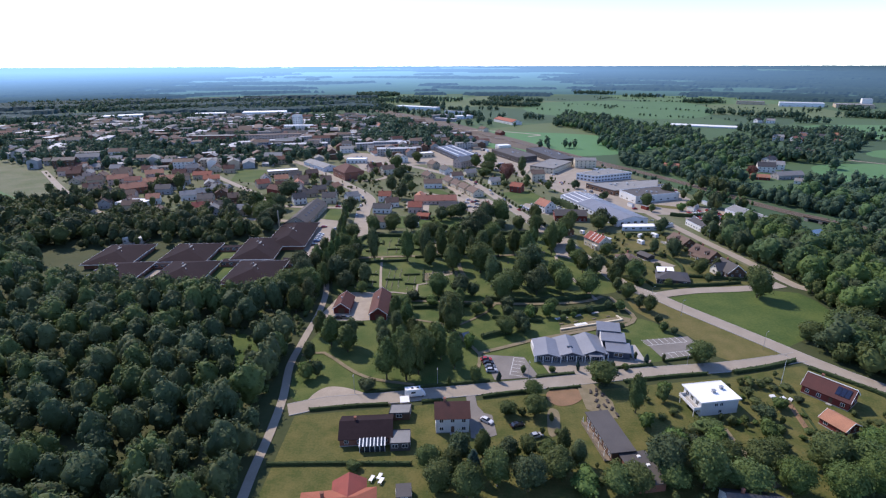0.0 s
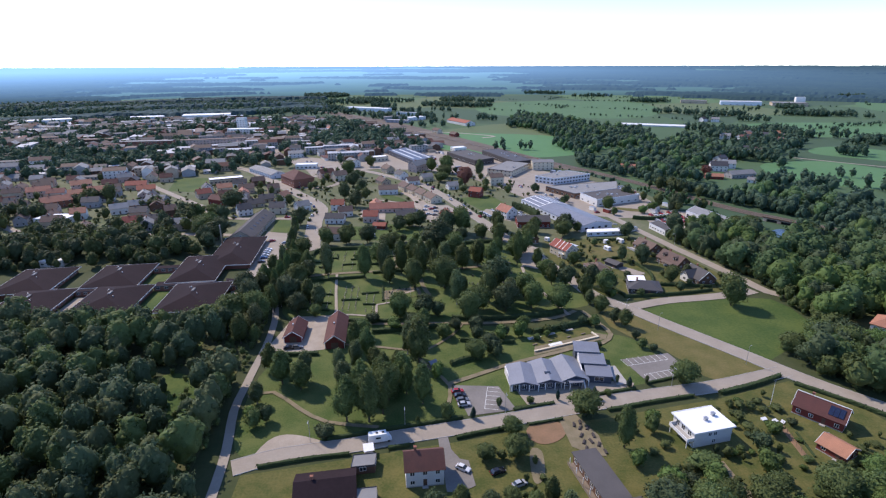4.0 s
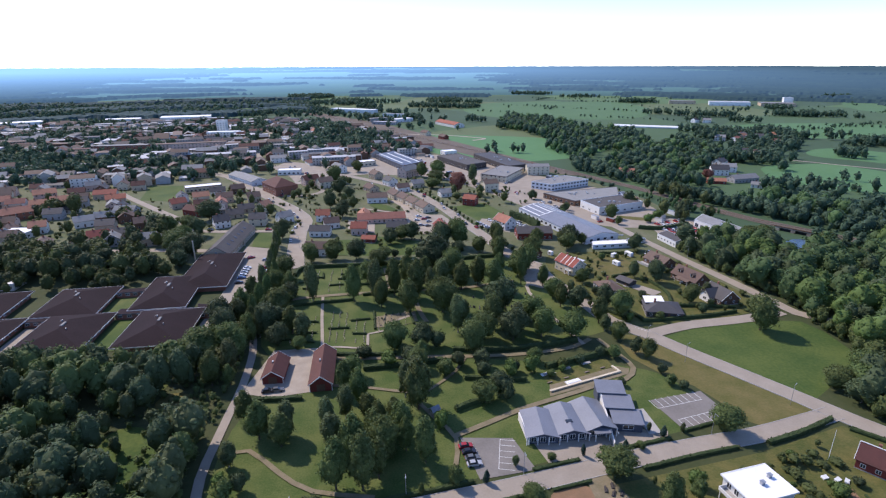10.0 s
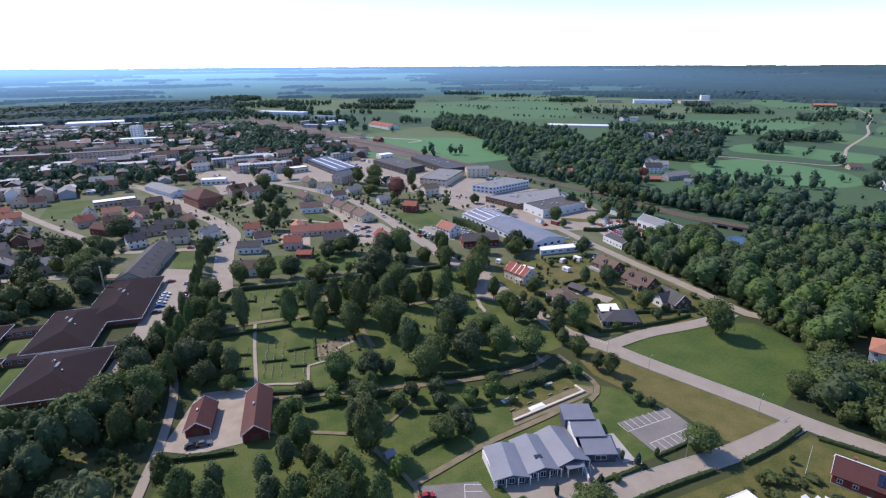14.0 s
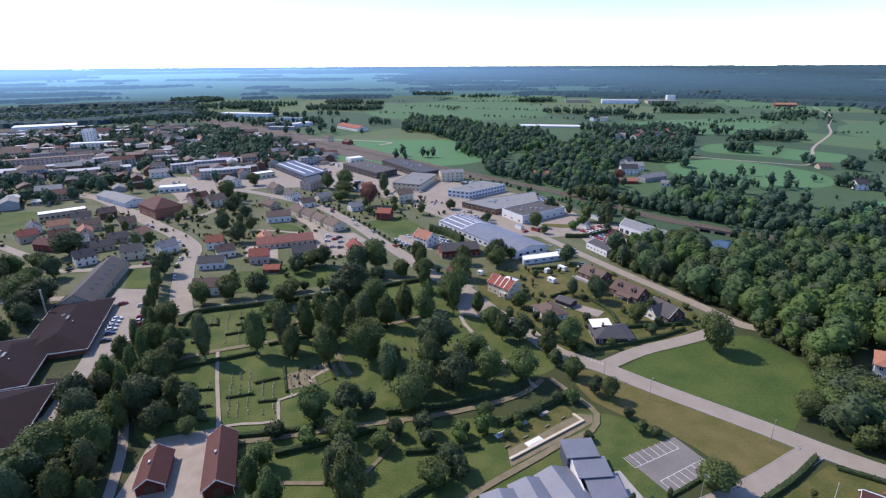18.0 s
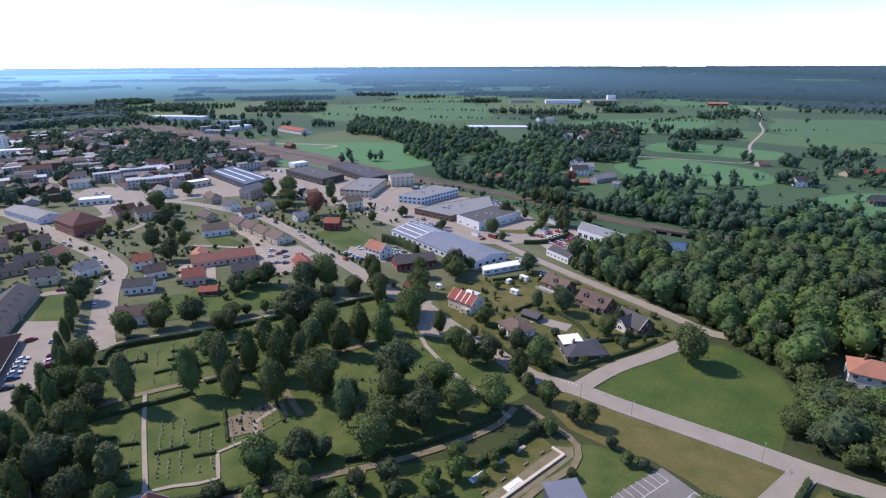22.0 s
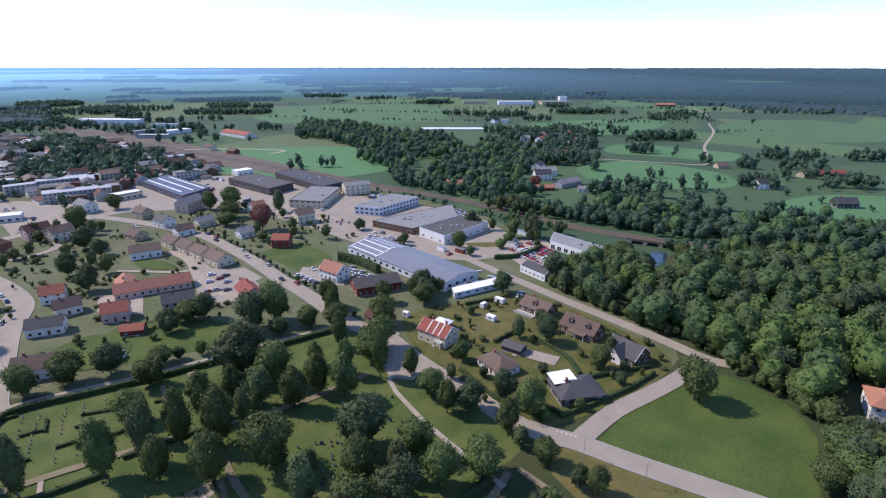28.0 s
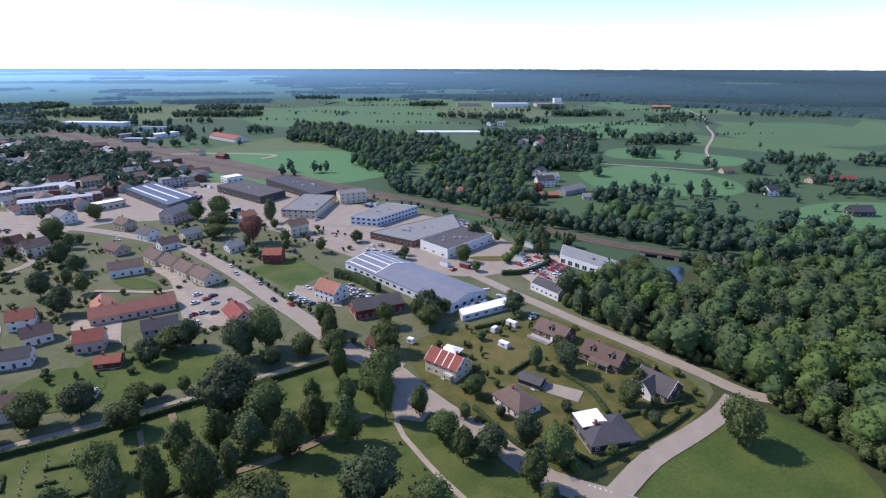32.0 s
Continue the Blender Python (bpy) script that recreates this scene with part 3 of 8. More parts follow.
area("courtyard_lawn", [(-121.5, 248), (-121.5, 275), (-111.5, 275), (-111, 247)], MEADOW, "small lawn between the care home wings", 0.05, "ground", False)
area("courtyard_lawn_2", [(-156.5, 248), (-156.5, 271), (-148.5, 271), (-148.5, 248)], ASPHALT, "paved yard between the care home wings", 0.05, "yard", False)
area("care_home_yard", [(-160, 244.5), (-118, 244), (-112, 240), (-118, 234), (-150, 234)], GRAVEL, "pale gravel yard before the care home", 0.05, "yard", False)
area("care_home_garden", [(-132, 283), (-120, 283), (-120, 300), (-132, 299)], LAWN, "lawn between the care home wings", 0.05, "ground", False)
area("woodland_clearing", [(-112, 242), (-88, 239), (-77, 214), (-103, 214)], LAWN, "grassy clearing behind the low brick wings")
area("woodland_clearing_2", [(-84, 216), (-67, 213), (-59, 190), (-77, 193)], DRY, "dry rough clearing beside the lane")
area("woodland_clearing_3", [(-92, 197), (-77, 198), (-66, 168), (-86, 170)], MEADOW, "green clearing in the woods")
area("woodland_gravel", [(-123, 241), (-114, 241.5), (-113, 231), (-120, 230)], GRAVEL, "pale gravel patch at the wood's edge")
area("warehouse_verge", [(163, 412), (181, 404), (188, 398), (180, 394), (166, 402)], DRY, "dry grass strip before the warehouse")
area("house_yard", [(-28.7, 401.5), (-30, 423.8), (-10.7, 413.5), (-10.8, 389.5)], GRAVEL, "pale gravel yard between red-roofed houses", 0.07, "yard", False)
area("courtyard", [(12.7, 395.4), (11.7, 433.7), (20.2, 432.8), (36, 424), (42, 396), (30.8, 384), (19.7, 388.9)], ASPHALT, "pale asphalt courtyard between houses", 0.07, "yard", False)
area("terrace_court", [(2, 476), (12, 452), (14, 436), (16, 396), (22, 382), (28, 398), (44, 410), (38, 430), (30, 430), (22, 438), (14, 470), (8, 482)], ASPHALT, "pale asphalt court before the terraced houses", 0.07, "yard", False)
area("loop_lawn", [(-17, 466), (-7, 449), (8, 444), (1, 460), (-11, 473)], MEADOW, "small lawn inside a curved drive", 0.07)
area("garden_green", [(-48, 366), (-30, 382), (-14, 366), (-16, 350), (-34, 346)], MEADOW, "vegetable gardens and lawns behind houses", 0.06)
area("villa_drive", [(118, 288), (121, 285), (128, 275), (122, 271), (116, 281)], ASPHALT, "asphalt drive beside a low garage", 0.07, "drive", False)
area("square", [(-112.5, 680), (-93.9, 670), (-68, 640), (-53, 600), (-62, 575), (-78, 584), (-85.4, 560), (-95, 590), (-120, 640)], ASPHALT, "pale paved square in the town centre", 0.07, "square", False)
# ---- roads and paths ----
ribbon("road_south", [(-50, 146), (-38, 150), (-21, 152), (-6, 154.5), (11, 157), (28, 159.6), (58, 165), (81, 168.5), (103, 171), (120, 174.5), (135, 178)], 6.2, ASPHALT, "pale worn asphalt residential road", 0.085, "road", 0.06)
ribbon("road_east", [(187, 112), (166.5, 137), (152.5, 154), (142.5, 166.5), (135, 178), (128, 190), (118, 206), (108, 222), (101, 234.5), (91, 248), (87, 266), (82.6, 283), (79, 300), (76, 322), (68, 337)], 7.2, ASPHALT, "pale worn asphalt road curving past a meadow", 0.10, "road", 0.06)
ribbon("road_branch", [(101, 235), (121, 240.5), (141, 242.3), (158, 244.5), (170, 248)], 6.4, ASPHALT, "asphalt side road along the meadow", 0.09)
ribbon("road_lane", [(186, 236), (176, 246), (173.5, 262), (168.5, 290), (164, 312), (160, 336), (157, 353), (155, 368), (152, 390), (150.5, 413), (146, 449), (136, 482), (126, 508), (100, 525)], 6.0, ASPHALT, "narrow asphalt road along the woods", 0.095)
ribbon("road_main", [(79, 318), (68, 337), (58, 381), (51.5, 405), (44.5, 437), (35, 470), (24, 503), (10, 526), (-12.5, 557), (-37, 585), (-66, 608), (-110, 640), (-160, 700)], 7.5, ASPHALT, "main street curving into the town", 0.11, "road", 0.08)
ribbon("road_west", [(-53, 330), (-55, 338), (-58, 369), (-60.5, 398), (-60, 426), (-71, 455), (-89, 486), (-115, 531), (-135, 567), (-156, 598), (-180, 622), (-230, 680)], 10.0, ASPHALT, "wide pale street leading to the brick hall", 0.105, "road", 0.08)
ribbon("road_cemetery", [(-54, 332), (-38, 334), (-9, 333.5), (11, 335), (48, 338), (67, 339)], 3.2, ASPHALT, "narrow road outside the cemetery hedge", 0.08)
ribbon("road_square", [(-115, 531), (-80, 560), (-40, 590), (0, 600)], 9.0, ASPHALT, "pale asphalt square among shops", 0.12)
ribbon("road_side", [(-230, 535), (-217, 518), (-184, 479), (-150, 440), (-128, 410), (-72, 402)], 5.5, ASPHALT, "side street between villas", 0.09)
ribbon("road_far_west", [(-420, 560), (-340, 470), (-290, 420), (-240, 380), (-150, 372), (-110, 366)], 5.5, ASPHALT, "side street between villas", 0.095)
ribbon("hall_drive", [(-108, 532), (-97, 513), (-80, 504), (-64, 508), (-56, 524), (-66, 548), (-80, 556)], 5.0, ASPHALT, "pale drive round the brick hall", 0.09)
ribbon("road_old_town", [(-120, 640), (-150, 720), (-168, 830), (-174, 896), (-182, 966), (-244, 1102), (-275, 1182)], 6.5, ASPHALT, "old street running north through the town", 0.09)
ribbon("garden_drive", [(-23, 456), (-10.6, 449), (3.6, 440), (12, 439)], 2.6, GRAVEL, "pale curved garden drive", 0.09)
ribbon("road_rows", [(2, 478), (9.4, 465), (13, 450), (14, 432), (17, 416), (24, 396), (38, 390)], 4.5, GRAVEL, "gravel access road behind terraced houses", 0.09)
ribbon("school_drive", [(-83, 262), (-84, 252), (-88, 243), (-94, 235)], 5.0, GRAVEL, "pale drive beside the low brown buildings", 0.085)
ribbon("woodland_lane", [(-51, 100), (-52, 117), (-52.3, 135), (-53.5, 153), (-56.5, 172), (-56.5, 185), (-56, 202), (-55.5, 216), (-57, 240), (-62, 262)], 2.8, ASPHALT, "narrow asphalt lane beside the woods", 0.095)
ribbon("garden_track", [(85, 136), (85, 128), (86, 121), (87.5, 112)], 2.4, PATHM, "worn track between garden trees", 0.07, "path")
ribbon("far_road", [(464, 612), (514, 552), (546, 527), (613, 578), (674, 626), (825, 724), (934, 814), (1108, 950), (1300, 1150)], 3.6, GRAVEL, "pale country road between fields", 0.2)
ribbon("far_road_2", [(30, 920), (90, 900), (140, 862), (150, 845), (130, 830)], 6.0, GRAVEL, "pale farm track beside a field", 0.2)
ribbon("rail_bed", [(420, 150), (330, 270), (292, 331), (267, 370), (250, 404), (219, 502), (160, 640), (100, 770), (0, 990), (-121, 1269), (-204, 1427), (-330, 1700)], 11, BALLAST, "brown gravel railway bed", 0.3, "railway")
ribbon("park_path", [(-54, 180), (-46, 182), (-36, 172), (-26, 164), (-10, 160)], 1.5, PATHM, "worn gravel path through the park", 0.07, "path")
ribbon("park_path_2", [(12, 168), (14, 180), (9, 190), (4, 200), (2.3, 205), (-3.6, 207.1), (-14.8, 210.7), (-26, 213)], 1.4, PATHM, "worn gravel path through the park", 0.072, "path")
ribbon("park_path_3", [(4, 203), (8, 206), (13, 210.5), (19, 217), (24, 226)], 1.2, PATHM, "worn gravel path through the park", 0.074, "path")
ribbon("park_path_4", [(13, 181), (25, 186.4), (36.6, 191.8), (47.6, 195.6), (58, 199), (66.4, 202), (77.4, 204.3), (83.5, 211), (82.5, 220), (79.1, 233.6)], 2.0, PATHM, "worn gravel path round the garden", 0.076, "path")
ribbon("cemetery_path", [(-35, 290), (-33.4, 268), (-31, 244), (-31, 240)], 1.3, GRAVEL, "straight cemetery gravel path", 0.07, "path")
ribbon("cemetery_path_2", [(-31, 240), (-24, 239.6), (-13, 238), (-13, 249), (-2, 252), (-2, 259), (7, 265)], 1.2, GRAVEL, "cemetery gravel path round the graves", 0.072, "path")
ribbon("cemetery_path_3", [(12, 257), (9.4, 270), (8, 290), (6, 308), (4, 329)], 2.2, PATHM, "cemetery gravel path below the trees", 0.074, "path")
area("grave_plot", [(-10.4, 254.6), (-10, 264.6), (0, 267), (7.6, 268.4), (8.2, 258.6), (0.6, 254.4)], PATHM, "raked gravel plot with small clipped shrubs", 0.06, "ground", False)
area("grave_lawn", [(-0.6, 259.4), (5.4, 263), (6.4, 257.6), (0.4, 254.8)], LAWN, "small lawn square among gravel graves", 0.066, "ground", False)
ribbon("cemetery_path_4", [(-30, 232.5), (-18, 230), (10, 228), (36, 225.6), (57, 226.5), (68, 229), (76, 234)], 2.2, PATHM, "gravel path between park and cemetery", 0.078, "path")
ribbon("cemetery_path_5", [(79, 324), (74, 306), (65, 290), (64.6, 276), (66, 261), (69, 245), (72, 230)], 1.7, GRAVEL, "straight gravel path along the cemetery edge", 0.08, "path")
ribbon("cemetery_path_7", [(-5, 324), (-4, 308), (-3, 295)], 1.6, PATHM, "gravel path between rows of graves", 0.084, "path")
area("cemetery_gate_yard", [(66, 309), (72, 317), (77, 319), (77.4, 300), (77, 290), (72, 286.4), (66, 292)], ASPHALT, "pale asphalt yard at the cemetery gate", 0.05, "yard", False)
ribbon("cemetery_path_6", [(-56, 286), (-35, 290.4), (9, 292), (34, 292), (60, 298)], 2.6, PATHM, "gravel path under a row of trees", 0.082, "path")

# ---- trees ----
def ico(sub):
    bm = bmesh.new()
    bmesh.ops.create_icosphere(bm, subdivisions=sub, radius=1.0)
    V = np.array([v.co[:] for v in bm.verts])
    F = np.array([[v.index for v in f.verts] for f in bm.faces])
    bm.free()
    return V, F


ICO1, ICO2, ICO3 = ico(1), ico(2), ico(3)


def unit(v):
    return v / (np.linalg.norm(v, axis=-1, keepdims=True) + 1e-9)


def sprays(rng, P, d, leaf, tilt):
    """Small three-cornered leaf sprays at the points P, lying roughly along the crown's surface there."""
    n = len(P)
    d = unit(d + rng.normal(0, tilt, (n, 3)))
    u = unit(np.cross(d, rng.normal(size=(n, 3))))
    w = np.cross(d, u)
    a = leaf * rng.uniform(0.55, 1.35, (n, 1))
    return np.stack([P - u * a * 1.1 - w * a * 0.7, P + u * a * 1.1 - w * a * 0.6, P + u * a * 0.2 + w * a * 1.3], 1).reshape(-1, 3)


def crown(rng, h, r, base, lobes, leaves, leaf, pointed=0.0, core=3):
    """Leafy crown: one billowing body of many rounded boughs, some boughs standing off it, and leaf sprays all over."""
    zc, rz = (h + base) / 2, (h - base) / 2
    L = unit(rng.normal(size=(lobes, 3)))
    L[:, 2] = np.where(rng.random(lobes) < 0.6, np.abs(L[:, 2]), L[:, 2])
    amp, wid = rng.uniform(0.14, 0.46, lobes), rng.uniform(0.2, 0.42, lobes)
    lean = rng.normal(0, 0.06, 2)

    def skin(d):
        """Points of the billowing surface in the directions d."""
        ang = np.arccos(np.clip(d @ L.T, -1, 1))
        k = 0.58 + np.max(amp * np.sqrt(np.clip(1 - (ang / (wid * 1.5)) ** 2, 0, 1)), axis=1)
        wide = 1.0 - pointed * np.clip(0.5 + 0.5 * d[:, 2], 0, 1) ** 1.3
        wide = wide * np.where(d[:, 2] < 0, 1 + 0.12 * d[:, 2], 1.0)
        z = d[:, 2] * rz * (0.5 + 0.5 * k)
        return np.stack([(d[:, 0] * wide * k + lean[0] * d[:, 2]) * r, (d[:, 1] * wide * k + lean[1] * d[:, 2]) * r, z + zc], 1)

    I = {1: ICO1, 2: ICO2, 3: ICO3}[core]
    V, Q = [skin(unit(I[0] + rng.normal(0, 0.05, I[0].shape)))], [tuple(f) for f in I[1]]
    n = len(V[0])
    if core == 3:
        for i in range(max(3, lobes // 6)):
            d = unit(rng.normal(size=(1, 3)) + np.array([[0, 0, 0.2]]))
            c, s = skin(d)[0], rng.uniform(0.14, 0.26) * r * (1 - 0.4 * pointed)
            W = ICO2[0] * (1 + rng.uniform(-0.18, 0.18, (len(ICO2[0]), 1))) * s * np.array([1, 1, rng.uniform(0.6, 0.9)]) + c
            V.append(W)
            Q += [tuple(f + n) for f in ICO2[1]]
            n += len(W)
    d = unit(rng.normal(size=(leaves, 3)))
    d[:, 2] = np.where(rng.random(leaves) < 0.4, np.abs(d[:, 2]), d[:, 2])
    P = skin(d)
    axis = np.stack([np.zeros(leaves), np.zeros(leaves), np.full(leaves, zc)], 1)
    P = P + (P - axis) * (0.02 + np.abs(rng.normal(0, 0.11, (leaves, 1))))
    q = sprays(rng, P, unit((P - axis) / np.array([r, r, rz])), leaf, 0.6)
    V.append(q)
    Q += [(n + 3 * i, n + 3 * i + 1, n + 3 * i + 2) for i in range(leaves)]
    return np.concatenate(V), Q


def raw_mesh(name, V, Q, material):
    me = bpy.data.meshes.new(name)
    me.from_pydata([tuple(v) for v in V], [], [tuple(int(i) for i in q) for q in Q])
    me.materials.append(material)
    me.polygons.foreach_set("use_smooth", [True] * len(Q))
    me.update()
    return me


def trunk_mesh(rng, h, base, r, material):
    mb = MB()
    mb.tube(0, 0, 0, base * 1.1, 0.024 * h, 0.017 * h)
    mb.tube(0, 0, base * 1.1, h * 0.72, 0.017 * h, 0.006 * h)
    for i in range(5):
        a, z = rng.uniform(0, 6.28), rng.uniform(base * 0.8, h * 0.55)
        e = Vector((math.cos(a) * r * 0.6, math.sin(a) * r * 0.6, z + r * 0.5))
        k = 0.007 * h
        n = Vector((-math.sin(a), math.cos(a), 0)) * k
        up = Vector((0, 0, k))
        o = Vector((0, 0, z))
        mb.solid([o - n, o + up, o + n, o - up], [e - n * 0.4, e + up * 0.4, e + n * 0.4, e - up * 0.4])
    return mb.mesh("trunk", material)


TREES = {}


def tree_kind(key, seed, h, r, base, lumps, leaves, leaf, lm, bm_, pointed=0.0):
    rng = np.random.default_rng(seed)
    V, Q = crown(rng, h, r, base, lumps, leaves, leaf, pointed)
    TREES.setdefault(key, []).append((raw_mesh("crown", V, Q, lm), trunk_mesh(rng, h, base, r, bm_), h, r))


for s, lm in enumerate((LEAF, LEAF, LEAF_D, LEAF)):
    tree_kind("r", 10 + s, 13, 5.4, 0.9, 30, 1600, 0.29, lm, BARK)
for s, lm in enumerate((LEAF_B, LEAF, LEAF_B, LEAF)):
    tree_kind("t", 20 + s, 16, 4.8, 1.4, 26, 1600, 0.29, lm, BARK_W if s % 2 == 0 else BARK, 0.32)
for s, lm in enumerate((LEAF, LEAF_D, LEAF_Y)):
    tree_kind("b", 30 + s, 4, 2.6, 0.1, 14, 560, 0.18, lm, BARK)
tree_kind("y", 40, 14, 5.6, 1.5, 34, 2500, 0.26, LEAF_Y, BARK)
tree_kind("c", 41, 13, 5.0, 2.2, 30, 2200, 0.26, LEAF_R, BARK)
tree_kind("s", 42, 16, 3.0, 0.8, 34, 2200, 0.22, NEEDLE, BARK, 0.9)
TREE_LABEL = {"r": ("broad leafy deciduous tree with a rounded crown", "tree"), "t": ("tall slender birch with light feathery foliage", "tree"),
              "b": ("dense rounded green garden shrub", "shrub"), "y": ("bright green broadleaf tree at the wood's edge", "tree"),
              "c": ("dark copper-leaved garden tree", "tree"), "s": ("dark conical spruce tree", "tree")}
trng = random.Random(5)
OCC, STANDING = [], []


OPEN = [[(119, 161), (126, 163), (139, 152), (133, 143.5), (122, 150)], [(114, 138), (121, 143), (127.5, 138), (120, 130.5)], [(-49, 336), (-51, 370), (-53, 400), (-52, 430), (-68, 432), (-69, 400), (-64.5, 372), (-61, 345)], [(-90, 375), (-70.5, 372), (-64.5, 326), (-69, 311), (-77, 291), (-82, 247), (-86, 246), (-86, 316)], [(-36.5, 206), (-24, 206.5), (-25.5, 166), (-34.5, 168)], [(9, 212.5), (27, 212.5), (24.4, 200), (10.9, 196)], [(-13, 220), (-5.7, 219.5), (-5.7, 208.6), (-13.3, 209.3)]]


def tree(x, y, h, w, k):
    """A tree or shrub of that height and width; the open lawns of the park stay clear."""
    if any(inside(x, y, lawn) for lawn in OPEN):
        return None
    gap = 0.8 if -48 < x < 62 and 240 < y < 330 else 0.5
    if any((x - a) ** 2 + (y - b) ** 2 < (gap * (w + c) / 2) ** 2 for a, b, c in STANDING):
        return None
    STANDING.append((x, y, w))
    i = trng.randrange(len(TREES[k]))
    cm, tm, h0, r0 = TREES[k][i]
    label, cat = TREE_LABEL[k]
    name = "shrub" if cat == "shrub" else {"t": "birch_tree", "s": "spruce_tree"}.get(k, "tree")
    e = thing(name, x, y, trng.uniform(0, 360), label, cat, "garden shrubs" if cat == "shrub" else "park and street trees")
    sx = w * (0.82 if k == "t" else 1.0) / (2 * r0) * trng.uniform(0.95, 1.08)
    e.scale = (sx, sx, h / h0)
    part("trunk", tm, None, e)
    part("crown", cm, None, e)
    OCC.append((x, y, w * 0.4))
    return e

# ---- houses ----
WIN = {}


def window_mesh(w, h):
    key = (round(w, 2), round(h, 2))
    if key not in WIN:
        f = MB()
        t = 0.09
        for x0, x1, z0, z1 in ((-w / 2, w / 2, -h / 2, -h / 2 + t), (-w / 2, w / 2, h / 2 - t, h / 2), (-w / 2, -w / 2 + t, -h / 2 + t, h / 2 - t),
                               (w / 2 - t, w / 2, -h / 2 + t, h / 2 - t), (-t / 2, t / 2, -h / 2 + t, h / 2 - t)):
            f.box(x0, x1, -0.06, 0.02, z0, z1)
        p = MB().box(-w / 2 + t, w / 2 - t, -0.03, 0.015, -h / 2 + t, h / 2 - t)
        WIN[key] = (f.mesh("window_frame", TRIM), p.mesh("pane", GLASS))
    return WIN[key]


def window(parent, x, y, z, ang, w, h, panes=True):
    if parent.location.y > 375 and (parent.matrix_basis.to_3x3() @ Vector((math.sin(math.radians(ang)), -math.cos(math.radians(ang)), 0))).y > 0.35:
        return None
    fm, pm = window_mesh(w, h)
    if parent.location.y > 375:
        key = (fm.name, pm.name)
        if key not in WIN:
            both = MB().box(-w / 2, w / 2, -0.05, 0.01, -h / 2, h / 2).box(-w / 2 + 0.05, w / 2 - 0.05, -0.07, -0.04, -h / 2 + 0.05, h / 2 - 0.05, 1)
            WIN[key] = both.mesh("window", [TRIM, GLASS])
        return part("window", WIN[key], None, parent, "", pose(x, y, z, 0, 0, ang))
    o = part("window", fm, None, parent, "", pose(x, y, z, 0, 0, ang))
    part("pane", pm, None, o)
    return o


def gable_body(L, W, eave, ridge):
    mb = MB()
    l, w = L / 2, W / 2
    mb.face([(-l, -w, 0), (l, -w, 0), (l, -w, eave), (-l, -w, eave)])
    mb.face([(l, w, 0), (-l, w, 0), (-l, w, eave), (l, w, eave)])
    mb.face([(l, -w, 0), (l, w, 0), (l, w, eave), (l, 0, ridge - 0.12), (l, -w, eave)])
    mb.face([(-l, w, 0), (-l, -w, 0), (-l, -w, eave), (-l, 0, ridge - 0.12), (-l, w, eave)])
    mb.face([(-l, -w, eave), (l, -w, eave), (l, 0, ridge - 0.12), (-l, 0, ridge - 0.12)])
    mb.face([(l, w, eave), (-l, w, eave), (-l, 0, ridge - 0.12), (l, 0, ridge - 0.12)])
    return mb


def gable_roof(L, W, eave, ridge, over=0.45, thick=0.22):
    mb = MB()
    l, w = L / 2 + over, W / 2
    k = (ridge - eave) / w
    lo = eave - k * over + thick * 0.4
    for s in (1, -1):
        mb.slab([(-l, s * (w + over), lo), (l, s * (w + over), lo), (l, 0, ridge + thick * 0.4), (-l, 0, ridge + thick * 0.4)], thick)
    return mb


def hip_roof(L, W, eave, ridge, over=0.5, thick=0.25, inset=None):
    l, w = L / 2 + over, W / 2 + over
    r = max(l - (inset if inset is not None else w), 0.05)
    mb = MB()
    lo, hi = eave, ridge
    ring = [(-l, -w, lo), (l, -w, lo), (l, w, lo), (-l, w, lo)]
    low = [(x, y, z - thick) for x, y, z in ring]
    mb.face(low[::-1])
    for i in range(4):
        mb.face([low[i], low[(i + 1) % 4], ring[(i + 1) % 4], ring[i]])
    A, B = (-r, 0, hi), (r, 0, hi)
    mb.face([ring[0], ring[1], B, A]), mb.face([ring[2], ring[3], A, B])
    mb.face([ring[1], ring[2], B]), mb.face([ring[3], ring[0], A])
    return mb


def barge(L, W, eave, ridge, over=0.45):
    """White verge boards of one gable end."""
    mb = MB()
    w = W / 2
    k = (ridge - eave) / w
    lo = eave - k * over
    for s in (1, -1):
        mb.slab([(0.0, s * (w + over), lo + 0.14), (0.09, s * (w + over), lo + 0.14), (0.09, 0, ridge + 0.16), (0.0, 0, ridge + 0.16)], 0.3)
    return mb


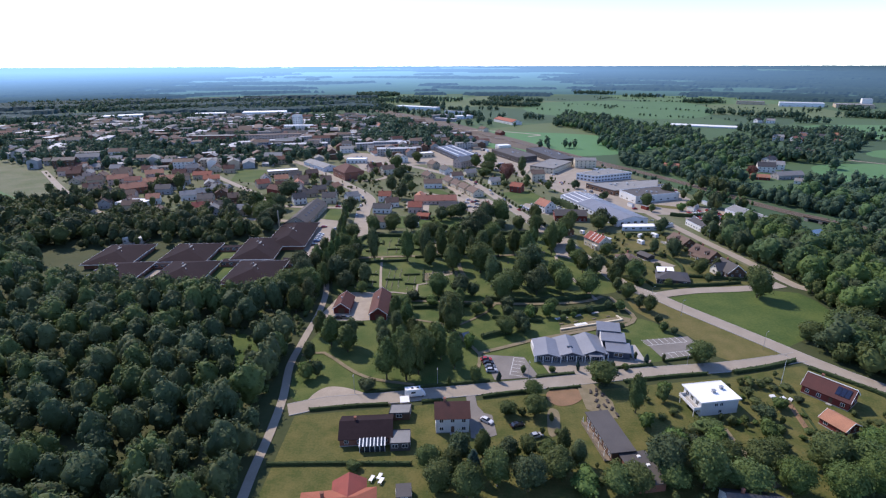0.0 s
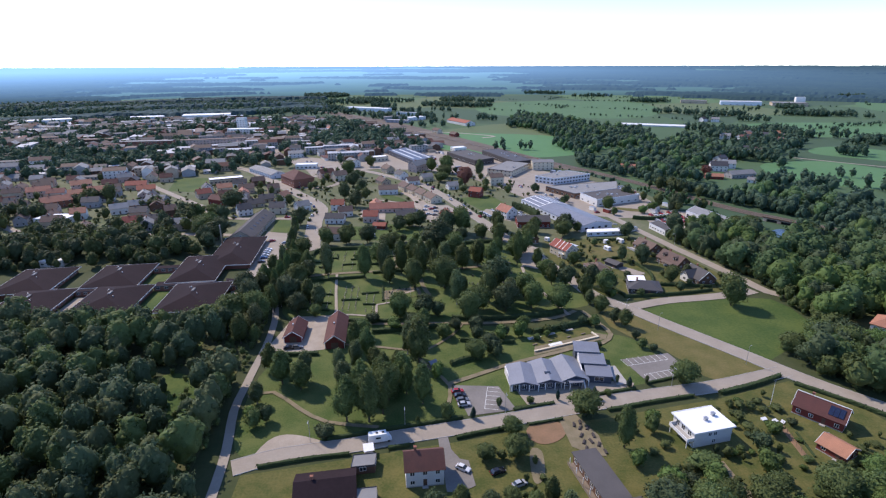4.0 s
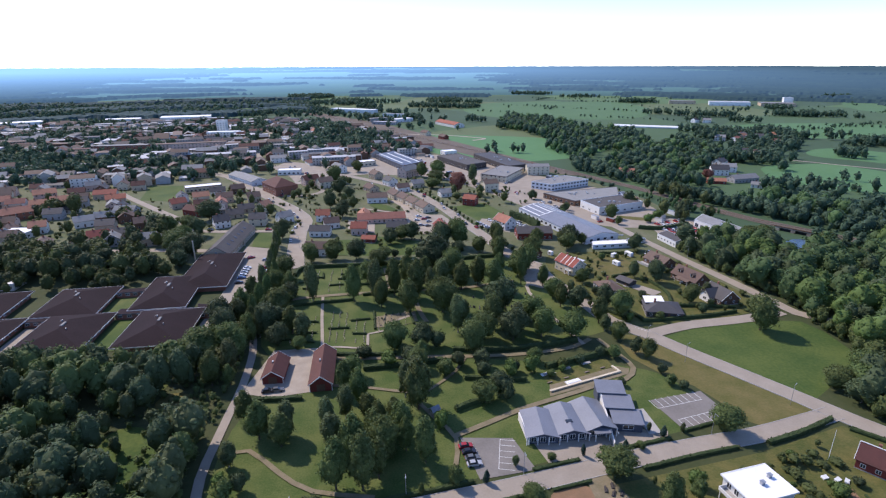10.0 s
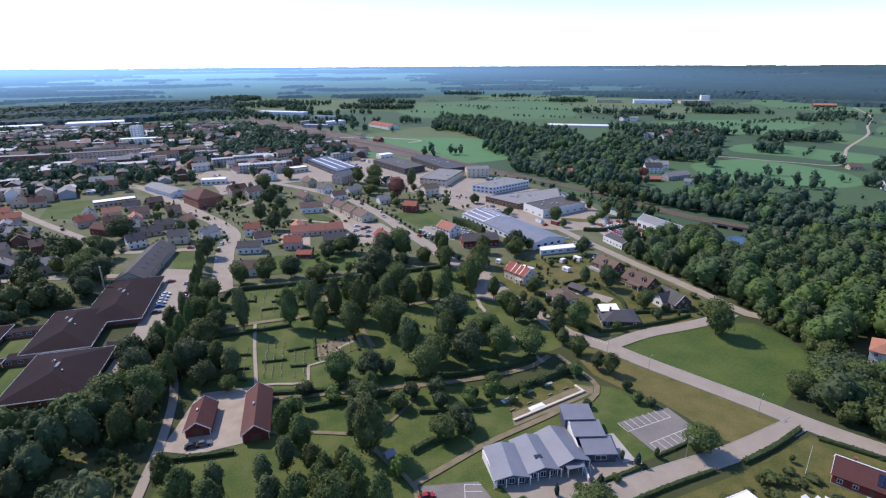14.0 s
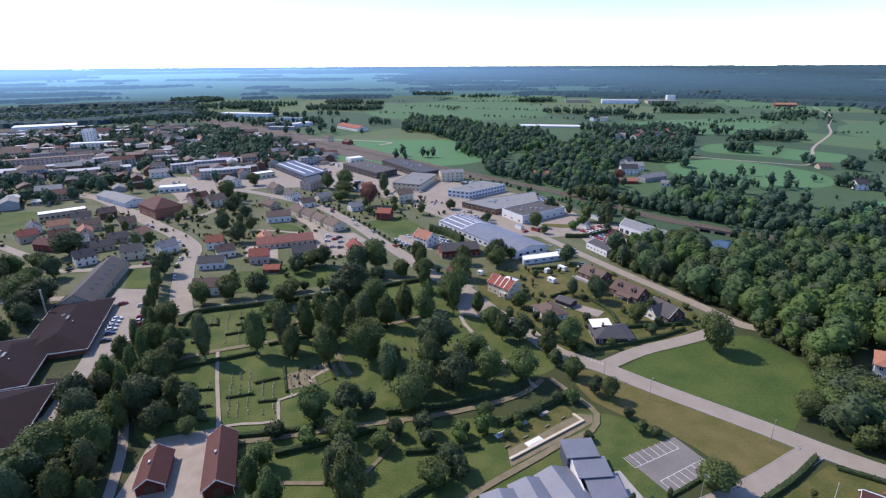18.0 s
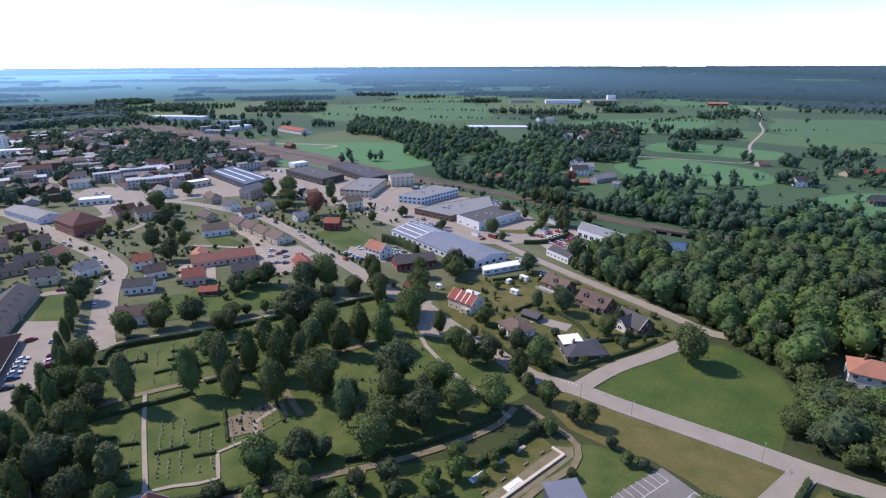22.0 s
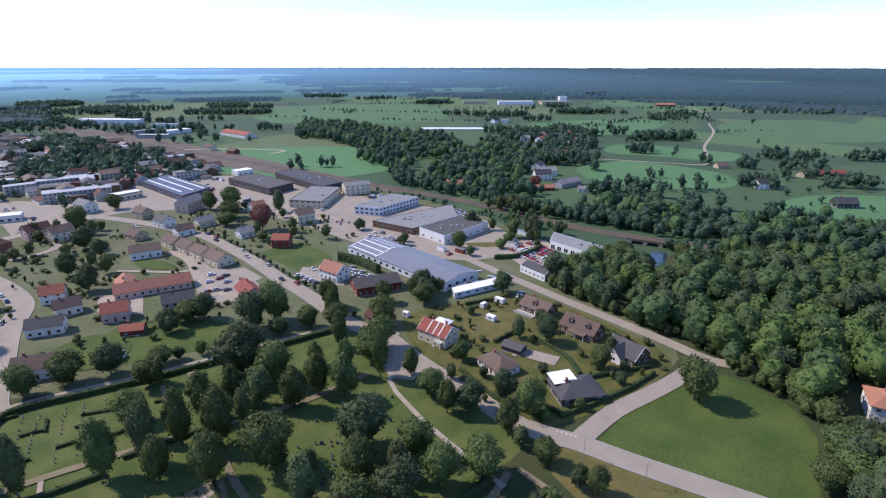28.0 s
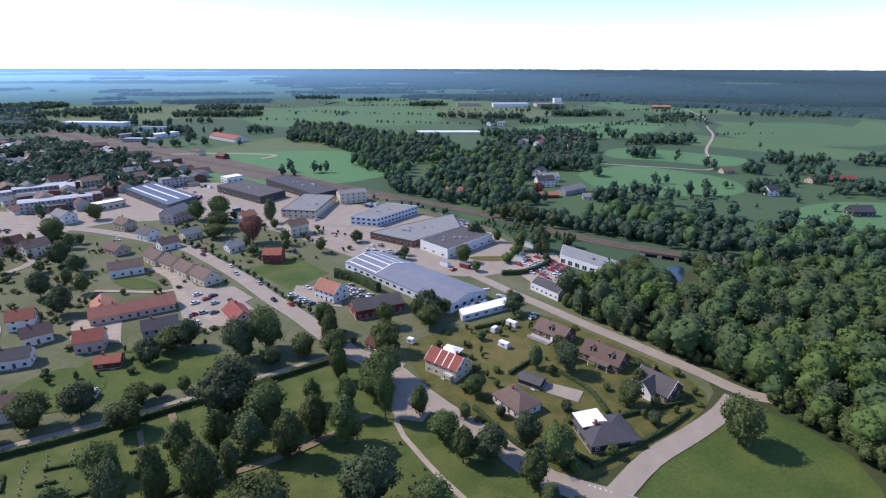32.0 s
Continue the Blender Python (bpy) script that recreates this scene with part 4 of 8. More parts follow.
def house(x, y, ang, L, W, eave, ridge, wall, roof, name="house", hip=False, chimney=1, panels=0, barges=False, skylights=0, label="", windows=True, door=True, dormers=0):
    colours = {"white": "white rendered", "cream": "cream rendered", "beige": "pale brick", "pink": "pinkish rendered", "red": "falun red timber", "brick": "red brick",
               "grey": "grey timber", "slate": "slate panelled", "dark": "dark timber", "brown": "brown timber", "metal": "white metal-clad"}
    rc = {"orange": "orange tiled", "red": "red tiled", "maroon": "dark red tiled", "brown": "brown tiled", "dark": "dark tiled", "grey": "grey", "felt": "dark felt",
          "shale": "brown shingled", "zinc": "grey metal", "blue": "blue metal", "white": "white flat"}[roof]
    storeys = max(1, round(eave / 2.8))
    form = "hipped" if hip else "gabled"
    label = label or f"{colours[wall]} {'two-storey ' if storeys == 2 else ''}house with {rc} {form} roof"
    e = thing(name, x, y, ang, label, "house" if name == "house" else name.replace("_", " "))
    OCC.append((x, y, max(L, W) * 0.62))
    part("wall", gable_body(L, W, eave, ridge) if not hip else MB().box(-L / 2, L / 2, -W / 2, W / 2, 0, eave), WALLS[wall], e)
    r = part("roof", hip_roof(L, W, eave, ridge) if hip else gable_roof(L, W, eave, ridge), ROOFS[roof], e)
    if y < 420:
        part("plinth", MB().box(-L / 2 - 0.05, L / 2 + 0.05, -W / 2 - 0.05, W / 2 + 0.05, 0, 0.35), CONC, e)
    k = (ridge - eave) / (W / 2)
    for i in range(chimney):
        cx = (-0.22 + 0.5 * i) * L
        part("chimney", MB().box(cx - 0.35, cx + 0.35, 0.2, 0.85, ridge - 0.9, ridge + 0.9).box(cx - 0.42, cx + 0.42, 0.13, 0.92, ridge + 0.9, ridge + 1.05), BRICKCH if roof != "white" else METAL, e)
    if barges and not hip:
        for s in (1, -1):
            b = barge(L, W, eave, ridge)
            part("verge_board", b, TRIM, e, "", pose(s * (L / 2 + 0.45) - (0.045 if s < 0 else 0.045), 0, 0))
    if panels:
        n, c = Vector((0, k, -1)).normalized(), math.sqrt(1 + k * k)
        w0, w1 = W / 2 * 0.15, W / 2 * 0.85
        for i in range(panels):
            x0 = L * 0.5 - (i + 1) * L * 0.6 / panels
            zf = lambda yy: ridge - k * yy + 0.22
            pm = MB().slab([(x0, -w1, zf(w1)), (x0 + L * 0.6 / panels - 0.12, -w1, zf(w1)), (x0 + L * 0.6 / panels - 0.12, -w0, zf(w0)), (x0, -w0, zf(w0))], 0.06)
            part("solar_panel", pm, SOLAR, e, "dark glossy solar panel")
    for i in range(dormers):
        dx = (i + 0.5) / dormers * L - L / 2
        y0, zt = -W * 0.36, ridge - k * W * 0.16
        d = part("dormer", MB().box(dx - 0.9, dx + 0.9, y0, -W * 0.1, eave, zt), WALLS[wall], e, "small gabled dormer")
        part("dormer_roof", MB().slab([(dx - 1.2, y0 - 0.3, zt - 0.05), (dx, y0 - 0.3, zt + 0.75), (dx, -W * 0.02, zt + 0.75), (dx - 1.2, -W * 0.02, zt - 0.05)], 0.12).slab([(dx, y0 - 0.3, zt + 0.75), (dx + 1.2, y0 - 0.3, zt - 0.05), (dx + 1.2, -W * 0.02, zt - 0.05), (dx, -W * 0.02, zt + 0.75)], 0.12), ROOFS[roof], d)
        part("dormer_window", MB().box(dx - 0.55, dx + 0.55, y0 - 0.05, y0 + 0.03, zt - 1.15, zt - 0.15), GLASS, d)
        part("dormer_frame", MB().box(dx - 0.68, dx - 0.55, y0 - 0.07, y0 + 0.02, zt - 1.25, zt - 0.05).box(dx + 0.55, dx + 0.68, y0 - 0.07, y0 + 0.02, zt - 1.25, zt - 0.05), TRIM, d)
    for i in range(skylights):
        x0 = -L * 0.3 + i * L * 0.6 / max(skylights - 1, 1)
        zf = lambda yy: ridge - k * yy + 0.24
        part("skylight", MB().slab([(x0, -W * 0.32, zf(W * 0.32)), (x0 + 0.9, -W * 0.32, zf(W * 0.32)), (x0 + 0.9, -W * 0.2, zf(W * 0.2)), (x0, -W * 0.2, zf(W * 0.2))], 0.08), GLASS, e)
    if windows:
        for st in range(storeys):
            z = 1.55 + 2.75 * st
            if z + 0.7 > eave:
                continue
            n = max(2, int(L / (3.1 if y < 420 else 3.7)))
            for i in range(n):
                px = (i + 0.5) / n * L - L / 2
                if not (door and st == 0 and i == n // 2):
                    window(e, px, -W / 2, z, 0, 1.25, 1.25)
                window(e, px, W / 2, z, 180, 1.25, 1.25)
            for s, a in ((1, 90), (-1, -90)):
                for q in (-0.22, 0.22):
                    window(e, s * L / 2, q * W, z, a, 1.15, 1.25)
        if ridge - eave > 2.2 and not hip:
            for s, a in ((1, 90), (-1, -90)):
                window(e, s * L / 2, 0, eave + 0.75, a, 1.1, 1.1)
    if door:
        n = max(2, int(L / (3.1 if y < 420 else 3.7)))
        px = (n // 2 + 0.5) / n * L - L / 2
        d = part("door", MB().box(px - 0.5, px + 0.5, -W / 2 - 0.06, -W / 2 + 0.02, 0.3, 2.35), WALLS["brown"] if wall != "brown" else TRIM, e)
        if y < 420:
            part("door_step", MB().box(px - 0.8, px + 0.8, -W / 2 - 1.0, -W / 2, 0, 0.28), CONC, e)
    return e


def block(name, corners, h, wall, roof, label, category, rows=1, wh=1.3, ww=1.8, gap=3.6, parapet=0.35, units=0):
    """A flat-roofed building on four measured corners (anticlockwise)."""
    P = [Vector(c) for c in corners]
    c = sum(P, Vector((0, 0))) / len(P)
    d = P[1] - P[0]
    ang = math.degrees(math.atan2(d.y, d.x))
    rot = Matrix.Rotation(-math.radians(ang), 2)
    Q = [rot @ (p - c) for p in P]
    e = thing(name, c.x, c.y, ang, label, category)
    OCC.append((c.x, c.y, max((q.length for q in Q)) * 0.85))
    part("wall", MB().solid([(*q, 0) for q in Q], [(*q, h) for q in Q]), WALLS[wall], e)
    part("roof", MB().solid([(*(q * 0.992), h + 0.004) for q in Q], [(*(q * 0.992), h + 0.12) for q in Q]), ROOFS[roof], e)
    rim = MB()
    for i in range(4):
        a, b = Q[i], Q[(i + 1) % 4]
        a2, b2 = a * 1.004, b * 1.004
        ring = [a2, b2, b * 0.985, a * 0.985]
        rim.solid([(*p, h - 0.35) for p in ring], [(*p, h + parapet) for p in ring])
    part("roof_edge", rim, WALLS["metal"] if wall in ("white", "metal") else ROOFS["felt"], e)
    for i in range(4):
        a, b = Q[i], Q[(i + 1) % 4]
        v = b - a
        n = max(1, int(v.length / gap))
        wa = math.degrees(math.atan2(v.y, v.x))
        for r in range(rows):
            for j in range(n):
                p = a + v * ((j + 0.5) / n)
                window(e, p.x, p.y, 1.7 + r * 3.0, wa, ww, wh)
    urng = random.Random(int(abs(c.x * 7 + c.y)))
    for i in range(units):
        q = (Q[0] * urng.uniform(0.1, 0.6) + Q[2] * urng.uniform(0.1, 0.6) + Q[1] * urng.uniform(-0.3, 0.3))
        s = urng.uniform(0.5, 1.2)
        part("roof_unit", MB().box(q.x - s, q.x + s, q.y - s * 0.7, q.y + s * 0.7, h + 0.1, h + 0.1 + s, 0, 0.06), METAL, e)
    return e


# white villa, red house and neighbours along the residential road
house(-23, 134.2, 4, 15, 10.5, 2.7, 4.9, "brick", "shale", label="dark-roofed brick bungalow on a wide lawn", chimney=1)
vr = thing("conservatory", -20.5, 127.6, 4, "white glazed conservatory on the bungalow's garden side", "conservatory")
part("wall", MB().box(-3.6, 3.6, -1.4, 1.4, 0, 2.2), GLASS, vr)
part("roof", MB().slab([(-3.8, -1.7, 2.25), (3.8, -1.7, 2.25), (3.8, 1.45, 2.75), (-3.8, 1.45, 2.75)], 0.1), GLASS, vr)
for i in range(8):
    part("glazing_bar", MB().slab([(-3.8 + i * 1.04, -1.7, 2.32), (-3.5 + i * 1.04, -1.7, 2.32), (-3.5 + i * 1.04, 1.45, 2.82), (-3.8 + i * 1.04, 1.45, 2.82)], 0.08), TRIM, vr)
for i in range(6):
    part("post", MB().box(-3.6 + i * 1.44 - 0.06, -3.6 + i * 1.44 + 0.06, -1.46, -1.38, 0, 2.2), TRIM, vr)
block("carport", [(-17, 140.4), (-10.6, 140.8), (-10.2, 145.5), (-16.6, 145.2)], 2.5, "brown", "grey", "flat-roofed carport beside the bungalow", "carport", gap=6)
block("garden_room", [(-15.4, 126.5), (-9.6, 126.8), (-9.8, 132.8), (-15.6, 132.5)], 2.5, "dark", "grey", "small flat-roofed garden room with white posts", "garden room", gap=2.5)
house(2.6, 138.6, 2, 10, 8, 5.4, 8.3, "white", "maroon", label="white two-storey house with dark red tiled roof", chimney=1)
house(120.4, 136.6, -67, 7.4, 7.0, 2.4, 4.2, "red", "orange", "garden_cottage", chimney=0, barges=True, label="small red cottage with orange tiled roof")
rl = house(128.0, 152.3, -53, 13.6, 8, 3.2, 6.2, "red", "maroon", chimney=1, barges=True, label="long red timber house with white verge boards")
part("ridge_board", MB().box(-7.2, 7.2, -0.14, 0.14, 6.38, 6.5), TRIM, rl, "white ridge capping")
for i in range(3):
    part("solar_panel", MB().slab([(2.2 + i * 1.35, -3.4, 4.02), (3.45 + i * 1.35, -3.4, 4.02), (3.45 + i * 1.35, -0.9, 5.9), (2.2 + i * 1.35, -0.9, 5.9)], 0.07), SOLAR, rl, "dark glossy solar panel")
bh = house(-26, 103.5, 6, 18, 9.5, 3, 5.4, "brick", "red", hip=True, chimney=0, label="brick house with red tiled hipped roof and cross wing")
cw = part("cross_wing", gable_body(11, 8, 3, 5.2), WALLS["brick"], bh, "", pose(2.5, 2.6, 0, 0, 0, 90))
part("roof", gable_roof(11, 8, 3.05, 5.3), ROOFS["red"], cw)
part("chimney", MB().box(-4.0, -3.2, 0.4, 1.1, 4.2, 6.6).box(-4.1, -3.1, 0.3, 1.2, 6.6, 6.75), BRICKCH, bh)
house(76, 103.5, -8, 13, 9, 3, 5.8, "white", "dark", label="white house with dark tiled roof among trees")
block("garden_shed", [(-12, 106.5), (-8, 106.9), (-8.4, 111.6), (-12.4, 111.2)], 2.4, "dark", "felt", "dark timber garden shed with felt roof", "shed", gap=4, parapet=0.1)
for x, y, a in ((-19.2, 115.2, 70), (-17.2, 116, 70), (-16.6, 114.4, 70)):
    t = thing("garden_table", x, y, a, "white garden table on a lawn", "table", "garden tables")
    part("tabletop", MB().box(-1.1, 1.1, -0.5, 0.5, 0.7, 0.76), TRIM, t)
    for px in (-1.0, 1.0):
        for py in (-0.42, 0.42):
            part("leg", MB().box(px - 0.04, px + 0.04, py - 0.04, py + 0.04, 0, 0.7), TRIM, t)
house(32, 92, 10, 12, 9, 3, 6, "white", "dark", label="white house with dark tiled roof among trees")
house(196.5, 197.5, -55, 15, 12, 5.6, 9.2, "white", "orange", hip=True, chimney=1, label="white villa with orange tiled hipped roof by the woods")

# detached houses between the cemetery and the woods
rh = house(93.6, 308.6, -66, 13.5, 9, 5.0, 8.2, "cream", "red", barges=True, chimney=2, label="cream two-storey house with red tiled roof and white strips")
for px in (-2.6, 0.6, 3.4):
    part("roof_strip", MB().slab([(px, -4.7, 4.95), (px + 0.35, -4.7, 4.95), (px + 0.35, -0.1, 8.42), (px, -0.1, 8.42)], 0.1), TRIM, rh, "white strip down the roof")
part("balcony", MB().box(2.4, 5.6, -6.0, -4.5, 2.5, 2.7).box(2.4, 5.6, -6.0, -5.9, 2.7, 3.6), TRIM, rh)
for px in (2.55, 5.45):
    part("balcony_post", MB().box(px - 0.08, px + 0.08, -5.98, -5.82, 0, 2.5), TRIM, rh)
house(103.0, 279.5, -84, 12.5, 9.5, 3, 5.4, "white", "brown", hip=True, chimney=1)
house(115.6, 287.5, -64, 8, 5.5, 2.3, 3.3, "dark", "felt", "garage", chimney=0, windows=False, label="low dark garage with felt roof beside a drive")
th = house(145.5, 311, -74, 14, 9.5, 3, 6.2, "brown", "brown", chimney=1, dormers=1)
part("terrace", MB().box(-7.5, 2.5, -8.6, -4.8, 0, 0.4).box(-7.5, 2.5, -8.6, -8.5, 0.4, 1.3), CONC, th, "pale raised terrace with parapet")
hd = house(149, 286.5, -74, 15.5, 9.5, 3, 6.8, "brown", "brown", chimney=1, dormers=2, label="brown timber house with brown tiled roof and two dormers")
part("porch_roof", MB().slab([(-3, -7.4, 2.5), (5, -7.4, 2.5), (5, -4.7, 3.0), (-3, -4.7, 3.0)], 0.14), ROOFS["brown"], hd)
for px in (-2.8, 1.0, 4.8):
    part("porch_post", MB().box(px - 0.07, px + 0.07, -7.3, -7.16, 0, 2.5), TRIM, hd)
gh = house(150.6, 263.4, -81, 12.5, 10, 3, 7, "brown", "felt", chimney=1, skylights=1, barges=True, label="steep-roofed brown house with grey roof and white verge boards")
wg = part("cross_wing", gable_body(9, 6.5, 3, 6.2), WALLS["white"], gh, "white gabled cross wing", pose(-1.0, -3.2, 0, 0, 0, 90))
part("roof", gable_roof(9, 6.5, 3.05, 6.3), ROOFS["felt"], wg)
window(wg, -4.5, 0, 1.6, -90, 2.0, 1.4)
window(wg, -4.5, 0, 4.2, -90, 1.2, 1.1)
dk = house(117, 254, -17, 15, 12, 2.8, 5.2, "dark", "dark", hip=True, chimney=1, label="dark bungalow with dark hipped roof beside the junction")
part("annex", MB().box(-7.0, 0.5, 1.0, 7.6, 0, 4.1), WALLS["dark"], dk)
part("annex_roof", MB().slab([(-7.3, 0.6, 4.15), (0.9, 0.6, 4.7), (0.9, 7.9, 4.7), (-7.3, 7.9, 4.15)], 0.2), ROOFS["white"], dk, "white flat roof section")
house(79, 334, -71, 11, 8, 3.4, 6.8, "brown", "maroon", chimney=1)
house(77.2, 392.8, -65, 13, 9.5, 5.2, 8.8, "white", "orange", barges=True, chimney=1, label="white house with steep orange tiled roof by the car park")
house(34, 388, -81, 15, 9, 4, 7.4, "pink", "red", chimney=1)

# small houses of the old quarter
for x, y, a, l, w, ev, rd, wall, roof in [
        (-163, 477, 34, 11, 9, 4.6, 7.8, "beige", "red"), (-143, 453, -30, 15, 9, 4.6, 7.4, "red", "maroon"), (-115, 418, 28, 10, 9, 5.2, 8.6, "white", "dark"),
        (-91, 421, -2, 11, 8.5, 5.2, 8.6, "cream", "dark"), (-94, 458, 64, 10, 8, 5.0, 8.2, "cream", "orange"), (-74, 426, 33, 10, 9, 4.6, 7.6, "white", "grey"),
        (-47, 426, -2, 9.5, 8, 5.0, 8.2, "white", "red"), (-45.5, 390, -7, 13, 8, 4.2, 7.0, "white", "dark"), (-44, 353, -10, 12.5, 9, 4.8, 7.8, "white", "brown"),
        (-40, 408, 12, 10, 8, 4.2, 7.2, "white", "brown")]:
    house(x, y, a, l, w, ev, rd, wall, roof)
for x, y, a, l, w, ev, rd, wall, roof in [
        (-6, 418, 2, 33, 10, 3.4, 6.6, "pink", "orange"), (-18, 427, 92, 13, 9, 3.4, 6.4, "pink", "orange"), (-20.6, 391.5, -6, 10, 9, 4.8, 8.0, "pink", "red"), (-14, 373, -15, 8.5, 6.5, 2.6, 4.2, "red", "red"),
        (4, 389, -2, 13, 9, 5.4, 8.4, "grey", "dark"), (-9, 476.5, 3, 16, 10, 4.6, 7.6, "white", "brown"), (-14, 517, -62, 13, 9, 3.4, 6.4, "beige", "brown"),
        (6.4, 488, -68, 14, 9.5, 4.2, 7.2, "cream", "brown"), (13.5, 474, -68, 13, 9.5, 4.2, 7.2, "cream", "brown"), (20, 459, -68, 13, 9.5, 4.2, 7.2, "cream", "brown"), (27, 444, -68, 14, 10, 4.2, 7.2, "cream", "brown"),
        (64.5, 458, -29, 10, 9, 5.4, 8.0, "red", "red")]:
    house(x, y, a, l, w, ev, rd, wall, roof)
for x, y, a, l, w, ev, rd, wall, roof in [
        (-304, 496, 24, 17, 10, 5.4, 8.6, "pink", "orange"), (-268.5, 457, 40, 20, 11, 5.4, 8.8, "brick", "orange"), (-283, 521, 31, 16, 10, 5.4, 8.6, "pink", "orange"),
        (-256, 493, 17, 13, 10, 5.4, 8.6, "brick", "orange"), (-234, 518, 10, 17, 10, 4.6, 7.4, "beige", "red"), (-218, 499, 22, 14, 10, 4.6, 7.4, "beige", "red"),
        (-185, 398, 16, 12, 9, 3.4, 6.6, "pink", "red"), (-192, 456, -6, 15, 10, 5.0, 8.0, "grey", "grey"), (-152, 498, 22, 12, 9, 4.6, 7.6, "cream", "orange"),
        (-210, 432, 30, 12, 9, 4.6, 7.6, "white", "grey")]:
    house(x, y, a, l, w, ev, rd, wall, roof)

# ---- red barns ----
def barn(x, y, ang, L, W, eave, ridge, label):
    e = thing("barn", x, y, ang, label, "barn")
    OCC.append((x, y, L * 0.6))
    part("wall", gable_body(L, W, eave, ridge), WALLS["red"], e)
    part("roof", gable_roof(L, W, eave, ridge, 0.6), ROOFS["maroon"], e)
    for s in (1, -1):
        part("verge_board", barge(L, W, eave, ridge, 0.6), TRIM, e, "", pose(s * (L / 2 + 0.6) - 0.045, 0, 0))
        part("barn_door", MB().box(-1.4, 1.4, -0.07, 0.02, 0.1, 2.7), WALLS["brown"], e, "dark double barn door", pose(s * L / 2, 0, 0, 0, 0, 90 * s))
        for q in (-W * 0.5, W * 0.5):
            part("corner_board", MB().box(-0.09, 0.09, -0.09, 0.09, 0, eave), TRIM, e, "", pose(s * L / 2, q, 0))
    for i in range(4):
        px = (i + 0.5) / 4 * L - L / 2
        window(e, px, W / 2, 1.7, 180, 1.0, 1.0)
        window(e, px, -W / 2, 1.7, 0, 1.0, 1.0)
    part("roof_hatch", MB().box(-0.5, 0.5, 0.6, 1.1, ridge - 0.8, ridge + 0.15), METAL, e)


barn(-28.4, 221, 91, 22, 7.4, 3.2, 6.0, "long red timber barn with dark red tiled roof")
barn(-45.2, 223, 89, 13, 7.0, 2.8, 5.2, "shorter red timber barn with dark red tiled roof")

# ---- low brown complex ----
def pavilion(x, y, ang, L, W, label):
    e = thing("care_home_wing", x, y, ang, label, "building")
    OCC.append((x, y, max(L, W) * 0.6))
    part("wall", MB().box(-L / 2 + 1, L / 2 - 1, -W / 2 + 1, W / 2 - 1, 0, 2.8), WALLS["brick"], e)
    part("roof", hip_roof(L, W, 2.9, 6.3, 0.4, 0.3, W / 2 - 1.0), ROOFS["shale"], e)
    fas = MB()
    l, w = L / 2 + 0.42, W / 2 + 0.42
    for x0, x1, y0, y1 in ((-l, l, -w - 0.06, -w), (-l, l, w, w + 0.06), (-l - 0.06, -l, -w, w), (l, l + 0.06, -w, w)):
        fas.box(x0, x1, y0, y1, 2.62, 2.98)
    part("fascia", fas, TRIM, e, "white eaves fascia and gutter")
    part("roof_vent", MB().box(-1.8, 1.8, -0.6, 0.6, 5.6, 6.55, 0, 0.1), ROOFS["grey"], e)
    part("roof_plant", MB().box(4.6, 6.6, 2.6, 3.8, 4.4, 5.4, 0, 0.08), ROOFS["grey"], e)
    part("vent_pipe", MB().tube(3.4, 2.0, 4.8, 6.6, 0.35, 0.3), METAL, e)
    part("vent_pipe", MB().tube(-3.6, -2.6, 4.8, 6.2, 0.3, 0.25), METAL, e)
    n = int(L / 4)
    for i in range(n):
        px = (i + 0.5) / n * (L - 4) - (L - 4) / 2
        window(e, px, -W / 2 + 1, 1.5, 0, 1.6, 1.3)
        window(e, px, W / 2 - 1, 1.5, 180, 1.6, 1.3)


for x, y, a, l, w in ((-98, 261, 91, 33, 26), (-107.5, 299, 93, 39, 23.5), (-95.5, 327, 92, 50, 24), (-135, 261, 91, 32, 26), (-145, 292, 93, 31, 26), (-170, 260, 92, 31, 26), (-184.5, 289, 94, 34, 26)):
    pavilion(x, y, a, l, w, "low brick care home wing with brown shingled hipped roof")
for pts in ([(-122.4, 275.5), (-110.6, 275.8), (-110.6, 281.5), (-122.4, 281.2)], [(-86.8, 272.5), (-80, 272), (-80.4, 280), (-90, 283)], [(-157.4, 272), (-147.6, 272.2), (-147.6, 277.4), (-157.4, 277.2)], [(-132.6, 300), (-119, 301), (-119, 305.5), (-132.6, 304.5)]):
    block("care_home_link", pts, 2.6, "brick", "shale", "low flat-roofed link between the care home wings", "link building", gap=3.0, parapet=0.2)
house(-98, 375, 87, 54, 14.5, 4.0, 8.2, "beige", "felt", "school_hall", chimney=0, skylights=6, label="long hall with dark gabled roof and row of skylights")
tall = thing("boiler_chimney", -110, 345, 0, "slender pale brick chimney beside the hall", "chimney")
part("shaft", MB().tube(0, 0, 0, 13, 0.45, 0.35, 12), WALLS["beige"], tall)
part("cap", MB().tube(0, 0, 13, 13.3, 0.45, 0.45, 12), CONC, tall)

